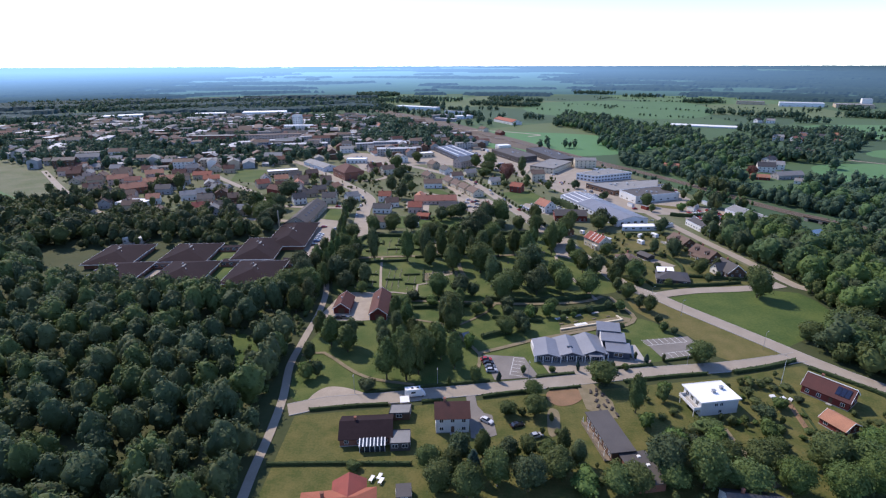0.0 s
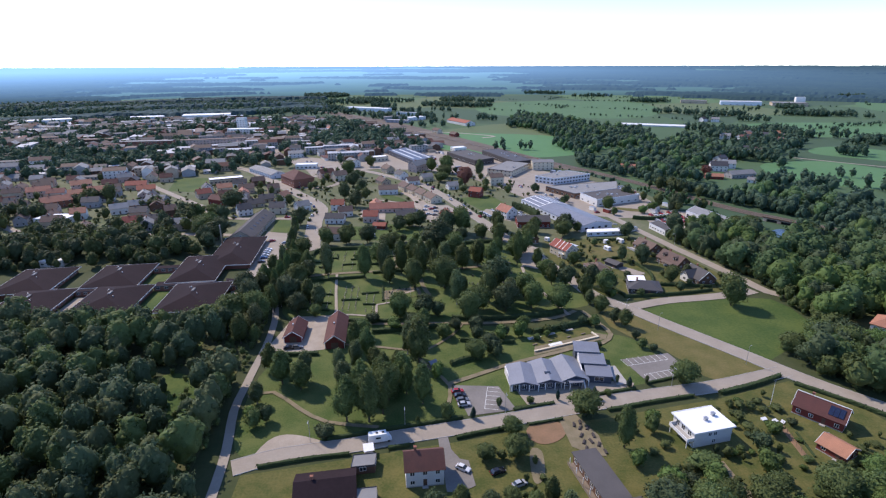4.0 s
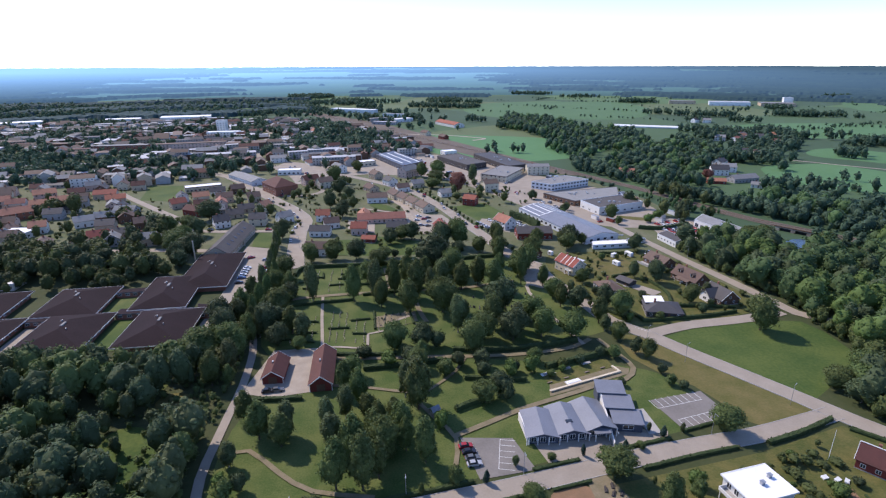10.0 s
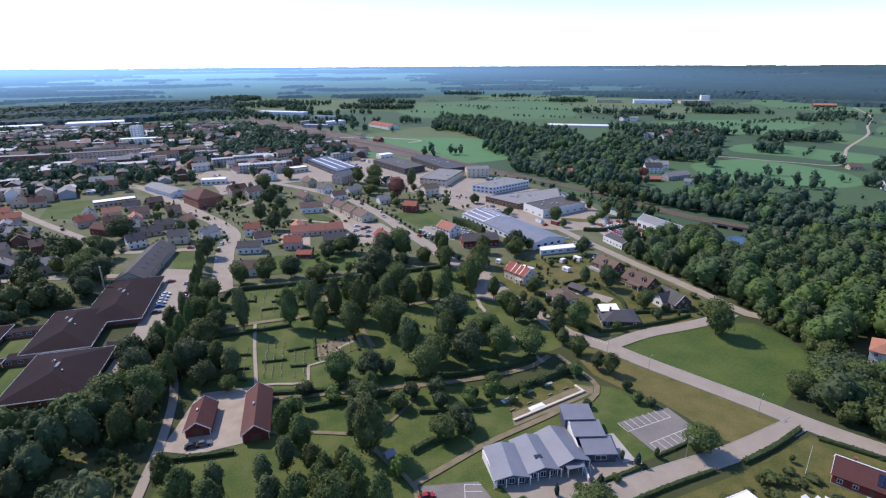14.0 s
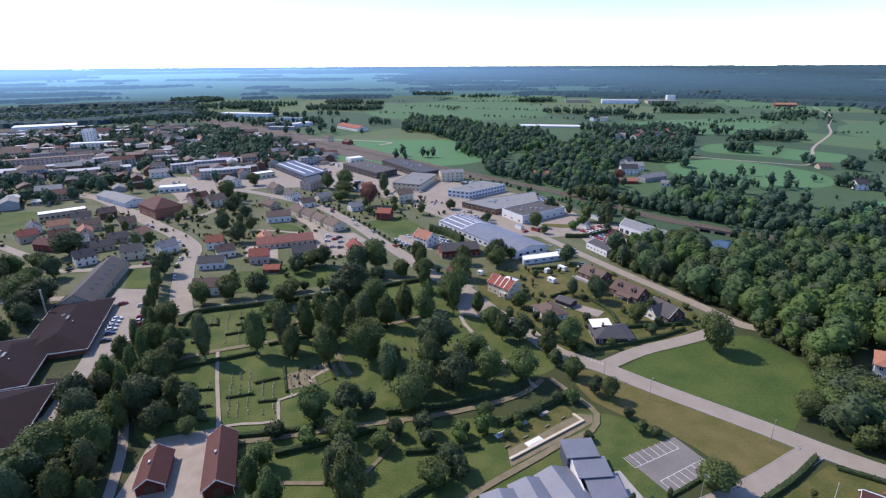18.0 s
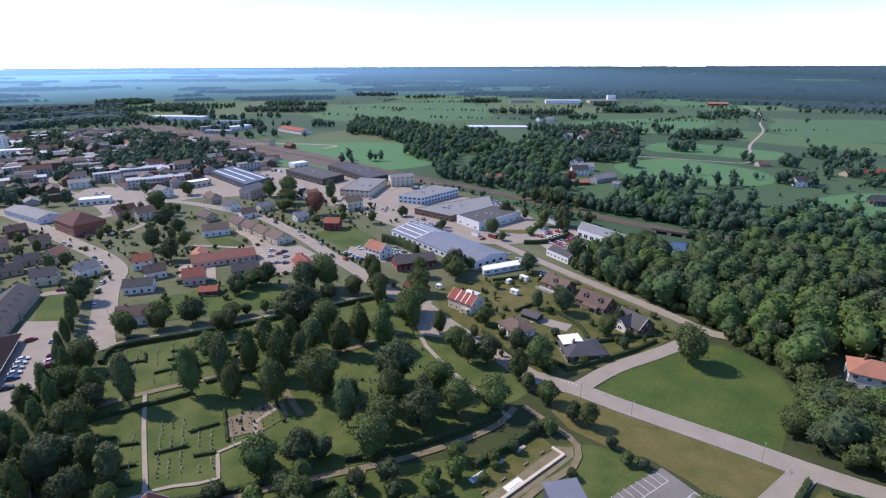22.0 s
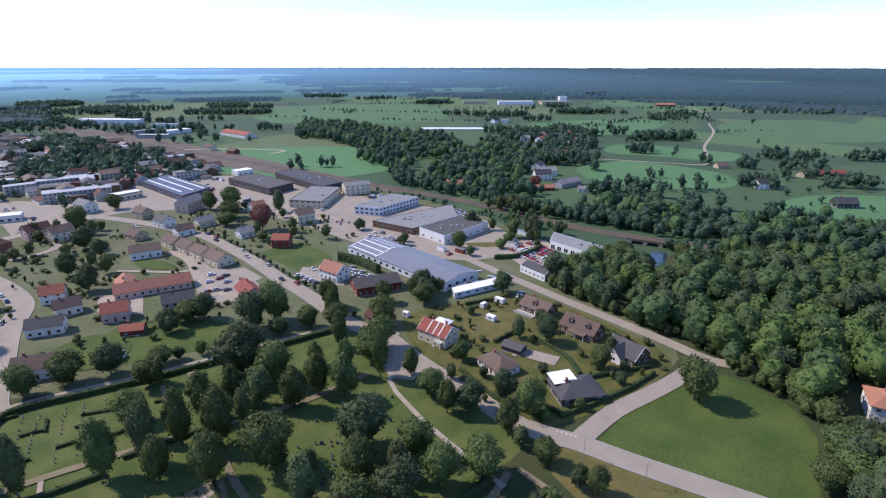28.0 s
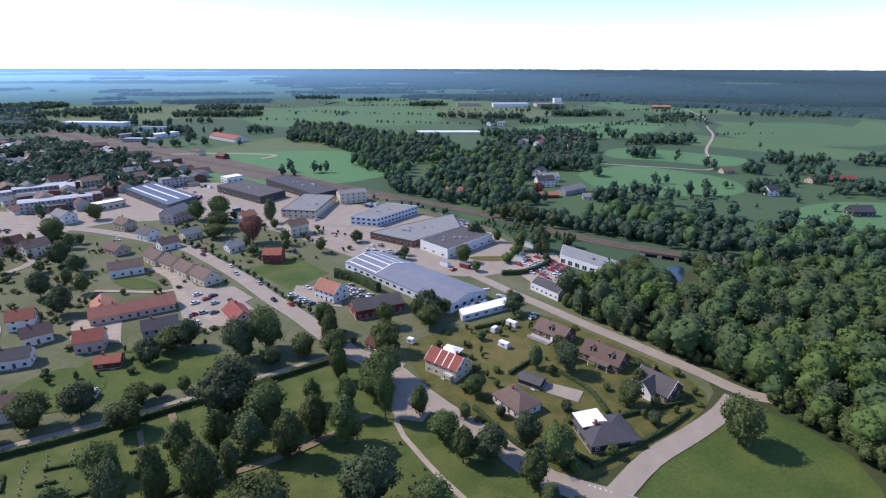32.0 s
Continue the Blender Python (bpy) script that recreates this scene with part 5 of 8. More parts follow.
# ---- workshops, halls and shops ----
block("white_warehouse", [(147, 437), (152.5, 413.3), (192.5, 427), (186, 451)], 5.6, "white", "felt", "white metal-clad warehouse with dark flat roof", "warehouse", 1, 1.0, 2.0, 6.5, 0.5, 5)
block("market_hall", [(128, 471), (144, 441), (186, 455), (198, 486), (176, 506)][:4], 4.2, "brown", "grey", "broad low market hall with grey flat roof", "shop hall", 1, 1.6, 2.6, 5, 0.3, 6)
block("office_block", [(128, 508), (142, 494), (182, 512), (166, 532)], 6.0, "metal", "grey", "low grey glazed office block", "office", 2, 1.4, 2.2, 3.4, 0.4, 3)
block("car_workshop", [(205.5, 378), (212, 344.8), (226, 352), (219, 391)], 4.8, "white", "grey", "long workshop with grey roof and open bays", "workshop", 1, 2.6, 3.0, 4.6, 0.2, 2)
block("yard_office", [(167.2, 355), (169.4, 337), (178.5, 343.5), (176.4, 361)], 3.6, "white", "felt", "low white office with dark roof beside the yard", "office", 1, 1.2, 1.4, 3, 0.2)
block("nursery_shed", [(119, 340.5), (144, 341), (147, 348), (121, 347)], 2.8, "metal", "white", "low shed with white roof panels", "shed", 1, 1.2, 2.0, 4.5, 0.15)
house(90.5, 369.3, -4, 22, 12.5, 4.4, 7.2, "red", "felt", "workshop", chimney=0, label="dark red timber workshop with grey gabled felt roof")
block("long_hall", [(60, 662), (84.6, 599), (108, 614), (86, 676)], 6.0, "dark", "felt", "large dark industrial hall with flat roof", "factory", 1, 1.4, 2.4, 5, 0.3, 4)
block("blue_hall", [(104, 672), (126, 587), (148, 596), (126, 680)], 6.0, "dark", "dark", "large dark industrial hall with rows of roof lights", "factory", 1, 1.4, 2.4, 6, 0.3, 5)
dh = block("dark_roofed_hall", [(18, 608), (41, 631), (12, 713), (-11, 690)], 5.0, "slate", "blue", "broad store with dark flat roof and white strips", "store", 1, 1.4, 2.4, 6)
for q in (-9, 0.5, 10):
    part("roof_strip", MB().box(-0.7, 0.7, -36, 36, 5.13, 5.5), TRIM, dh, "white roof strip", pose(0, 0, 0, 0, 0, -25.5) @ pose(q, 0, 0))
block("shop", [(-31, 634), (-10, 644), (-14, 654), (-35, 645)], 5.0, "cream", "white", "shop with bright white flat roof", "shop", 1, 1.6, 2.2, 4)
house(21.8, 578, 48, 20, 11, 7.2, 11, "pink", "grey", "town_house", label="pinkish two-storey town house with grey roof")
house(-93, 523, -58, 30, 20, 7.6, 13.4, "brick", "maroon", "brick_hall", hip=True, label="large red brick hall with hipped tiled roof")
house(-132, 574, -53, 50, 15, 4.2, 6.6, "metal", "grey", "shop_hall", chimney=0, label="low shop hall with blue-grey roof")
block("shop", [(-108, 600), (-86, 600), (-86, 611), (-108, 611)], 4.6, "white", "white", "low shop with white flat roof", "shop", 1, 1.6, 2.2, 4)
block("school_wing", [(-174, 528), (-146, 539), (-150, 549), (-178, 538)], 4.4, "beige", "white", "long low school wing with pale roof", "school", 1, 1.4, 2.0, 3.2)
block("brick_apartments", [(-360, 770), (-298, 774), (-299, 788), (-361, 784)], 9.5, "brick", "grey", "three-storey red brick apartment block", "apartments", 3, 1.3, 1.6, 4.2)
block("brick_apartments", [(-294, 773), (-206, 792), (-209, 806), (-297, 787)], 9.5, "pink", "brown", "three-storey pinkish apartment block", "apartments", 3, 1.3, 1.6, 4.2)
block("pale_apartments", [(-262, 900), (-216, 904), (-217, 918), (-263, 914)], 10, "white", "white", "white apartment block with pale roof", "apartments", 3, 1.3, 1.6, 4.5)
block("tower_block", [(-256, 935), (-243, 934), (-242, 948), (-255, 949)], 24, "white", "grey", "white residential tower block", "apartments", 7, 1.3, 1.6, 4)
block("flat_roofed_store", [(-674, 1080), (-608, 1124), (-630, 1150), (-696, 1106)], 9, "metal", "white", "very large white flat-roofed store", "store", 1, 2, 3, 12)
block("flat_roofed_store", [(-430, 1180), (-340, 1200), (-350, 1240), (-440, 1220)], 8, "metal", "white", "large pale flat-roofed works", "store", 1, 2, 3, 12)
block("flat_roofed_store", [(-520, 1150), (-462, 1168), (-470, 1195), (-528, 1178)], 8, "metal", "white", "large pale flat-roofed works", "store", 1, 2, 3, 12)

# ---- grey hall with glazed roof lights ----
e = thing("glasshouse_hall", 119, 392, -74, "large grey metal hall with rows of glazed roof lights", "hall")
OCC.append((119, 392, 46))
Lh, Wh = 80, 25
part("wall", gable_body(Lh, Wh, 4.0, 6.4), WALLS["metal"], e)
part("roof", gable_roof(Lh, Wh, 4.0, 6.4, 0.3, 0.2), ROOFS["zinc"], e)
for i in range(5):
    y0 = -11.2 + i * 4.6
    zf = lambda yy: 6.4 - abs(yy) * 2.4 / (Wh / 2) + 0.12
    if y0 < 0 < y0 + 1.0:
        continue
    part("roof_light", MB().slab([(-38, y0, zf(y0)), (-14, y0, zf(y0)), (-14, y0 + 0.7, zf(y0 + 0.7)), (-38, y0 + 0.7, zf(y0 + 0.7))], 0.18), TRIM, e, "white-framed glazed roof light")
for x0 in (-39, -14.5):
    part("roof_gutter", MB().box(x0, x0 + 0.6, -12, 12, 4.0, 4.3).slab([(x0, -12.4, 4.3), (x0 + 0.6, -12.4, 4.3), (x0 + 0.6, 0, 6.7), (x0, 0, 6.7)], 0.15).slab([(x0, 12.4, 4.3), (x0 + 0.6, 12.4, 4.3), (x0 + 0.6, 0, 6.7), (x0, 0, 6.7)], 0.15), TRIM, e)
for i in range(14):
    window(e, -36 + i * 5.4, -Wh / 2, 2.0, 0, 2.4, 1.4)
for i in range(4):
    window(e, Lh / 2, -8 + i * 5.2, 2.0, 90, 2.2, 1.6)

# ---- white flat-roofed villa ----
e = thing("flat_roofed_villa", 86.2, 147.8, 9, "white two-storey villa with flat white roof and balcony", "house")
OCC.append((86, 147, 8))
part("wall", MB().box(-6.4, 6.4, -4.7, 4.7, 0, 5.1), WALLS["white"], e)
part("roof", MB().box(-6.9, 6.9, -5.2, 5.2, 5.1, 5.4), ROOFS["white"], e)
part("roof_rim", MB().box(-7.0, 7.0, -5.3, -5.1, 5.05, 5.5).box(-7.0, 7.0, 5.1, 5.3, 5.05, 5.5).box(-7.0, -6.8, -5.1, 5.1, 5.05, 5.5).box(6.8, 7.0, -5.1, 5.1, 5.05, 5.5), TRIM, e)
for px, py in ((0.3, -0.6), (4.0, 0.9)):
    c = part("roof_vent", MB().box(px - 0.5, px + 0.5, py - 0.4, py + 0.4, 5.4, 6.3), METAL, e, "grey sheet-metal vent")
    part("vent_cap", MB().box(px - 0.62, px + 0.62, py - 0.52, py + 0.52, 6.3, 6.42), METAL, c)
bal = part("balcony", MB().box(-8.6, -6.4, -4.6, 3.4, 2.3, 2.5), CONC, e)
part("parapet", MB().box(-8.7, -8.55, -4.7, 3.5, 2.5, 3.5).box(-8.55, -6.4, -4.7, -4.55, 2.5, 3.5).box(-8.55, -6.4, 3.4, 3.55, 2.5, 3.5), TRIM, bal)
for py in (-4.3, 3.1):
    part("post", MB().box(-8.5, -8.3, py - 0.1, py + 0.1, 0, 2.3), TRIM, bal)
for st in (1.3, 3.75):
    for px in ((-1.2, 0.6) if st > 2 else (0.4,)):
        window(e, px, -4.7, st, 0, 1.2, 1.2)
    for px in (-4.4, -1.2, 2.0, 4.8):
        window(e, px, 4.7, st, 180, 1.5, 1.3)
    for py in (-2.6, 0.2, 2.6):
        window(e, -6.4, py, st, -90, 1.5, 1.7)
        window(e, 6.4, py, st, 90, 1.2, 1.3)

# ---- long low house with skylights ----
e = thing("long_house", 48.6, 131, -82, "long low timber house with dark flat roof", "house")
OCC.append((48.6, 131, 11))
part("wall", MB().box(-9, 9, -3.2, 3.2, 0, 3.3), WALLS["brown"], e)
part("roof", MB().box(-9.4, 9.4, -3.7, 3.7, 3.3, 3.6), ROOFS["felt"], e)
part("extension", MB().box(9.0, 21, -1.0, 6.2, 0, 2.7), WALLS["brick"], e)
part("extension_roof", MB().box(8.8, 21.4, -1.4, 6.6, 2.7, 2.95), ROOFS["felt"], e)
for px, py in ((11, 3.6), (13.5, 1.0), (14.5, 4.6)):
    part("skylight", MB().box(px - 0.5, px + 0.5, py - 0.5, py + 0.5, 2.95, 3.25, 0, 0.12), TRIM, e, "white domed skylight")
for i in range(5):
    part("balcony_post", MB().box(-7.6 + i * 3.8 - 0.08, -7.6 + i * 3.8 + 0.08, -4.9, -4.74, 0, 3.2), TRIM, e)
part("veranda", MB().box(-8.6, 8.6, -5.0, -3.2, 0.3, 0.5).box(-8.6, 8.6, -5.0, -4.9, 0.5, 1.3), WOODM, e, "weathered wooden veranda")
for i in range(6):
    window(e, -7.4 + i * 3, -3.2, 1.9, 0, 1.6, 1.4)
    window(e, -7.4 + i * 3, 3.2, 1.9, 180, 1.2, 1.2)

# ---- health centre: folded zinc roofs behind white gables ----
hc = thing("health_centre", 52, 183, 0, "white health centre with folded grey metal roofs", "health centre")
OCC.append((52, 183, 22))
for x, y, a, l, w, ev, rd in ((-12.6, -2.0, 84, 12.0, 9.0, 2.7, 3.8), (-4.0, -1.2, 88, 13.0, 9.2, 2.7, 4.1), (4.4, -0.2, 92, 13.5, 9.0, 2.9, 4.5)):
    o = part("wing", gable_body(l, w, ev, rd), WALLS["slate"], hc, "wing with dark panelled walls and zinc roof", pose(x, y, 0, 0, 0, a))
    part("roof", gable_roof(l, w, ev, rd, 0.7, 0.2), ROOFS["zinc"], o)
    for q in (-w / 2 - 0.3, -w * 0.18, w * 0.18, w / 2 + 0.3):
        part("column", MB().box(-l / 2 - 0.75, -l / 2 - 0.5, q - 0.13, q + 0.13, 0, 2.7), TRIM, o, "white column")
    for q in (-0.3, 0.0, 0.3):
        window(o, -l / 2, q * w, 1.5, -90, 1.6, 1.8)
        window(o, l / 2, q * w, 1.5, 90, 1.5, 1.4)
part("west_front", MB().box(-17.6, -17.2, -8.0, 4.0, 0, 2.7), WALLS["white"], hc, "white rendered end wall")
part("roof_window", MB().box(-5.2, -3.2, -4.4, -3.2, 3.6, 4.2), GLASS, hc)
for i in range(3):
    x, y = 14.4, 10.4 - i * 6.6
    o = part("terrace_block", MB().box(-4.2, 4.2, -3.2, 3.2, 0, 5.0 - i * 1.0), WALLS["slate"], hc, "stepped block with zinc roof", pose(x, y, 0, 0, 0, -12))
    part("roof", MB().slab([(-4.6, -3.6, 5.1 - i * 1.0), (4.6, -3.6, 5.1 - i * 1.0), (4.6, 3.4, 5.6 - i * 1.0), (-4.6, 3.4, 5.6 - i * 1.0)], 0.25), ROOFS["zinc"], o)
    window(o, 0, -3.2, 1.7, 0, 3.2, 1.6)
    window(o, 4.2, 0, 1.7, 90, 2.2, 1.5)
part("screen_wall", MB().solid([(-0.2, -13, 0), (0.2, -13, 0), (0.2, 10, 0), (-0.2, 10, 0)], [(-0.2, -13, 1.4), (0.2, -13, 1.4), (0.2, 10, 5.2), (-0.2, 10, 5.2)]), WALLS["white"], hc, "tall white sloping screen wall", pose(9.3, 1.0, 0, 0, 0, -10))
part("terrace", MB().box(19.5, 23.5, -8, 4, 0, 0.5), CONC, hc, "pale raised terrace")
part("porch", MB().box(2.0, 7.0, -9.5, -5.5, 2.9, 3.15), ROOFS["zinc"], hc)
for px in (2.4, 6.6):
    part("post", MB().tube(px, -9.1, 0, 2.9, 0.12, 0.12), TRIM, hc)

# ---- walled rose garden ----
g = thing("garden_wall", 63.2, 204.6, 17.5, "low white garden wall with benches and raised beds", "garden wall")
part("wall", MB().box(-15, 15, -0.3, 0.3, 0, 0.6), WALLS["cream"], g)
part("coping", MB().box(-15.2, 15.2, -0.42, 0.42, 0.6, 0.72), WALLS["cream"], g, "broad cream coping")
part("end_wall", MB().box(14.6, 15.4, 0.56, 4.2, 0, 0.6), WALLS["cream"], g)
part("stage", MB().box(-7.2, -1.4, 0.56, 2.6, 0, 0.5).box(-6.6, -2.0, 0.9, 2.2, 0.5, 0.62), TRIM, g, "low white stage beside the wall")
for px in (-9, -1, 8):
    part("raised_bed", MB().box(px - 2.0, px + 1.6, 9.2, 10.4, 0, 0.4), CONC, g)
for px, py in ((-9.0, 8.6), (0.4, 6.4), (9.4, 6.2)):
    part("paving", MB().box(px - 2.9, px + 2.9, py, py + 2.3, 0, 0.12), WALLS["white"], g, "pale paved square")
for px in (-12, -5, 4, 11):
    part("bench", MB().box(px - 1, px + 1, 4.4, 4.9, 0.35, 0.5).box(px - 0.9, px - 0.7, 4.5, 4.8, 0, 0.35).box(px + 0.7, px + 0.9, 4.5, 4.8, 0, 0.35), WOODM, g)
k = thing("information_shelter", 8.8, 192.6, 30, "small shelter with pale pitched roof beside the path", "shelter")
part("roof", gable_roof(2.6, 2.4, 2.2, 3.2, 0.3, 0.12), ROOFS["zinc"], k)
for px in (-1.1, 1.1):
    for py in (-1.0, 1.0):
        part("post", MB().box(px - 0.08, px + 0.08, py - 0.08, py + 0.08, 0, 2.3), WOODM, k)
part("board", MB().box(-0.9, 0.9, -0.05, 0.05, 0.8, 2.0), WOODM, k)
w = thing("party_tent", 100.6, 318.0, -60, "white fabric garden pavilion", "tent")
part("canopy", hip_roof(7, 6, 2.4, 3.6, 0.2, 0.1), ROOFS["white"], w)
for px in (-3.2, 3.2):
    for py in (-2.7, 2.7):
        part("pole", MB().tube(px, py, 0, 2.4, 0.06, 0.06), METAL, w)

# ---- parking bay lines ----
def bays(x, y, ang, n, depth, width=2.45):
    mb = MB()
    for i in range(n + 1):
        mb.box(i * width - 0.07, i * width + 0.07, 0, depth, 0, 0.012)
    mb.box(-0.07, n * width + 0.07, -0.14, 0, 0, 0.012)
    o = structure("bay_lines", mb, PAINT, "white painted parking bay lines", "road marking")
    o.matrix_basis = pose(x, y, ground_z(90, 186) + 0.006, 0, 0, ang)


bays(80.4, 187.0, 10, 7, 4.6), bays(100.6, 184.2, 192, 7, 4.6), bays(26.8, 178.2, 256, 5, 4.4)

# ---- trees ----
for i in range(11):
    y = 318 + i * 5.3
    tree(-64.4 - 0.09 * (y - 318) + 0.5 * math.sin(i * 2.3), y, 11 + 2.5 * math.sin(i * 1.7), 4.9, "t")
for i in range(12):
    y = 246 + i * 5.6
    tree(-58.5 - 0.06 * (y - 246) + 2.4 * math.sin(i * 1.9), y, 13 + 2.5 * math.sin(i * 2.9), 6.4, "t")
for row in [
        (-39, 285, 19, 11, "t"), (-31, 284, 20, 12, "t"), (-20, 283, 18, 11, "t"), (-10, 284, 20, 10, "t"), (-1, 287, 19, 10, "t"), (9, 282, 20, 13, "t"),
        (20, 266, 17, 14, "r"), (24, 246, 17, 11, "t"), (45, 262, 17, 15, "r"), (33, 239, 12, 11, "r"), (45, 237, 14, 12, "r"), (57, 238, 13, 10, "r"),
        (69, 236, 12, 11, "r"), (20, 318, 20, 19, "r"), (-46, 339, 11, 10, "r"), (-34, 341, 12, 11, "r"), (-21, 341, 12, 11, "r"), (-5, 340, 7, 8, "r")]:
    tree(*row)
for row in [
        (30, 307, 15, 12, "r"), (32, 290, 15, 12, "t"), (41, 295, 15, 11, "t"), (64, 360, 13, 9, "r"), (51, 344, 9, 9, "r"), (71, 313, 14, 10, "r"),
        (73, 290, 11, 8, "t"), (74, 276, 10, 9, "r"), (94, 262, 11, 8, "r"), (97, 252, 12, 9, "r"), (104, 343, 10, 11, "r"), (-2, 240, 6, 7, "b"),
        (8, 236, 10, 9, "r"), (14, 235, 7, 7, "b"), (3, 226, 6, 8, "b"), (-14, 230, 5, 7, "b"), (-5, 225, 5, 7, "b"), (4, 211, 10, 11, "t")]:
    tree(*row)
for row in [
        (15, 215, 6, 7, "b"), (28, 212, 6, 6, "b"), (38, 212, 6, 6, "b"), (32, 201, 8, 8, "r"), (26, 197, 8, 8, "r"), (46, 213, 7, 6, "b"),
        (-53, 256, 13, 13, "r"), (-52, 271, 13, 12, "r"), (-63, 281, 16, 11, "t"), (-68, 274, 13, 11, "t"), (-44, 254, 12, 10, "t"), (-66, 315, 12, 11, "r"),
        (-62, 297, 11, 10, "t"), (-50, 292, 13, 10, "t"), (-70, 252, 14, 12, "r"), (-65, 240, 13, 12, "r"), (-74, 236, 13, 14, "r"), (149, 233, 15, 12, "r")]:
    tree(*row)
for row in [
        (92, 217, 8, 6, "r"), (89, 221, 7, 5, "r"), (-39, 247, 12, 11, "t"), (-128, 367, 13, 16, "r"), (-116, 358, 14, 16, "r"), (-128, 436, 15, 17, "r"),
        (-69, 385, 13, 11, "r"), (-34, 432, 13, 11, "r"), (-41, 507, 14, 13, "r"), (-45, 460, 13, 10, "r"), (-32, 490, 10, 10, "r"), (46, 540, 13, 15, "r"),
        (60, 498, 17, 14, "c"), (40, 520, 9, 14, "r"), (63, 350, 14, 9, "t"), (64, 305, 11, 9, "r"), (63, 294, 20, 8, "t"), (74, 265, 12, 8, "t")]:
    tree(*row)
for row in [
        (94, 291, 8, 7, "r"), (131, 287, 12, 9, "r"), (143, 336, 10, 9, "r"), (108, 352, 12, 13, "r"), (88, 352, 11, 8, "r"), (6, 374, 9, 13, "r"),
        (-1, 366, 10, 10, "r"), (-9, 326, 10, 11, "r"), (9, 340, 6, 5, "b"), (1, 341, 5, 5, "b"), (40, 357, 17, 14, "r"), (30, 353, 17, 13, "r"),
        (38, 343, 8, 9, "r"), (138, 300, 7, 6, "b"), (-13, 163, 18, 11, "t"), (-20, 164, 16, 11, "t"), (-27, 171, 15, 10, "t"), (-37, 183, 11, 10, "t")]:
    tree(*row)
for row in [
        (-44, 187, 13, 10, "t"), (4, 196, 18, 12, "t"), (-7, 174, 14, 9, "r"), (4, 171, 15, 9, "t"), (11, 162, 6, 5, "b"), (55, 160, 9, 10, "r"),
        (61, 144, 14, 8, "t"), (95, 174, 9, 9, "r"), (60, 117, 12, 12, "r"), (68, 112, 14, 11, "r"), (80, 134, 4, 10, "b"), (8, 116, 9, 6, "s"),
        (14, 114, 10, 8, "r"), (37, 121, 8, 7, "t"), (37, 112, 5, 9, "b"), (29, 143, 7, 7, "r"), (29, 219, 7, 7, "b"), (-45, 166, 6, 5, "b")]:
    tree(*row)
for row in [
        (-48, 164, 6, 6, "b"), (-26, 156.5, 4.5, 7, "b"), (-7, 242, 10, 9, "r"), (28, 230, 13, 10, "r"), (72, 150, 6, 5, "b"), (79, 128, 6, 8, "b"),
        (74, 154, 5, 5, "b"), (67, 128, 6, 7, "b"), (62, 137, 5, 5, "b"), (2, 117, 8, 6, "r"), (22, 111, 11, 9, "r"), (30, 116, 9, 9, "r"),
        (100, 140, 5, 7, "b"), (108, 146, 4, 6, "b"), (96, 132, 6, 7, "b"), (104, 118, 11, 11, "r"), (112, 116, 11, 11, "r")]:
    tree(*row)
for row in [
        (136, 128, 9, 9, "r"), (86, 118, 9, 10, "r"), (78, 110, 10, 11, "r"), (50, 112, 7, 9, "r"), (-16, 176, 14, 10, "t"), (-10, 181, 12, 9, "t"),
        (-22, 180, 12, 9, "t"), (-2, 182, 13, 9, "t"), (-30, 178, 10, 8, "r"), (148, 182, 9, 11, "r"), (154, 188, 10, 12, "r"), (146, 190, 8, 9, "r"),
        (160, 194, 11, 12, "r"), (165, 186, 12, 13, "r"), (158, 178, 11, 12, "r"), (168, 192, 11, 12, "r"), (174, 182, 12, 13, "y")]:
    tree(*row)

for x, y, h in [(-57.6, 296.0, 12), (-49.9, 285.4, 10), (-59.0, 281.8, 12), (-66.8, 289.5, 12), (-59.2, 265.2, 13), (-54.5, 267.3, 10), (-67.0, 264.5, 12), (-60.9, 251.8, 11), (-54.6, 252.7, 13), (-48.1, 243.7, 10), (-67.1, 245.0, 12), (-55.9, 315.5, 12), (-39.5, 239.5, 6), (-73.3, 259.9, 14), (5.5, 220.6, 8)]:
    tree(x, y, h, h * 0.72 + 1.5, "b" if h < 6 else ("t", "r")[int(x * 7 + y) % 2])
for x, y, h in [(7.4, 226.6, 8), (20.4, 220.3, 6), (22.6, 296.5, 14), (32.1, 299.9, 13), (39.2, 288.2, 16), (48.3, 288.2, 16), (57.3, 290.0, 12), (19.4, 262.1, 16), (79.6, 332.2, 13), (60.6, 337.1, 12), (66.1, 310.8, 12), (-2.5, 235.0, 12), (-20.1, 286.8, 15), (-39.0, 290.1, 14), (78.2, 274.7, 10), (80.5, 262.3, 11), (85.2, 247.9, 12), (50.7, 240.3, 14)]:
    tree(x, y, h, h * 0.72 + 1.5, "b" if h < 6 else ("t", "r")[int(x * 7 + y) % 2])
for x, y, h in [(86.8, 232.1, 8), (84.9, 240.5, 7), (56.6, 251.5, 12), (84.5, 281.3, 6), (79.5, 219.3, 5), (74.9, 221.1, 4), (65.1, 216.0, 4), (57.7, 214.3, 4), (48.8, 219.5, 6), (74.2, 201.0, 3), (91.8, 206.6, 4), (91.6, 199.4, 4), (94.7, 196.4, 3), (99.0, 247.4, 4), (112.5, 246.7, 4), (134.4, 251.0, 5), (134.9, 261.5, 9), (136.2, 294.8, 8)]:
    tree(x, y, h, h * 0.72 + 1.5, "b" if h < 6 else ("t", "r")[int(x * 7 + y) % 2])
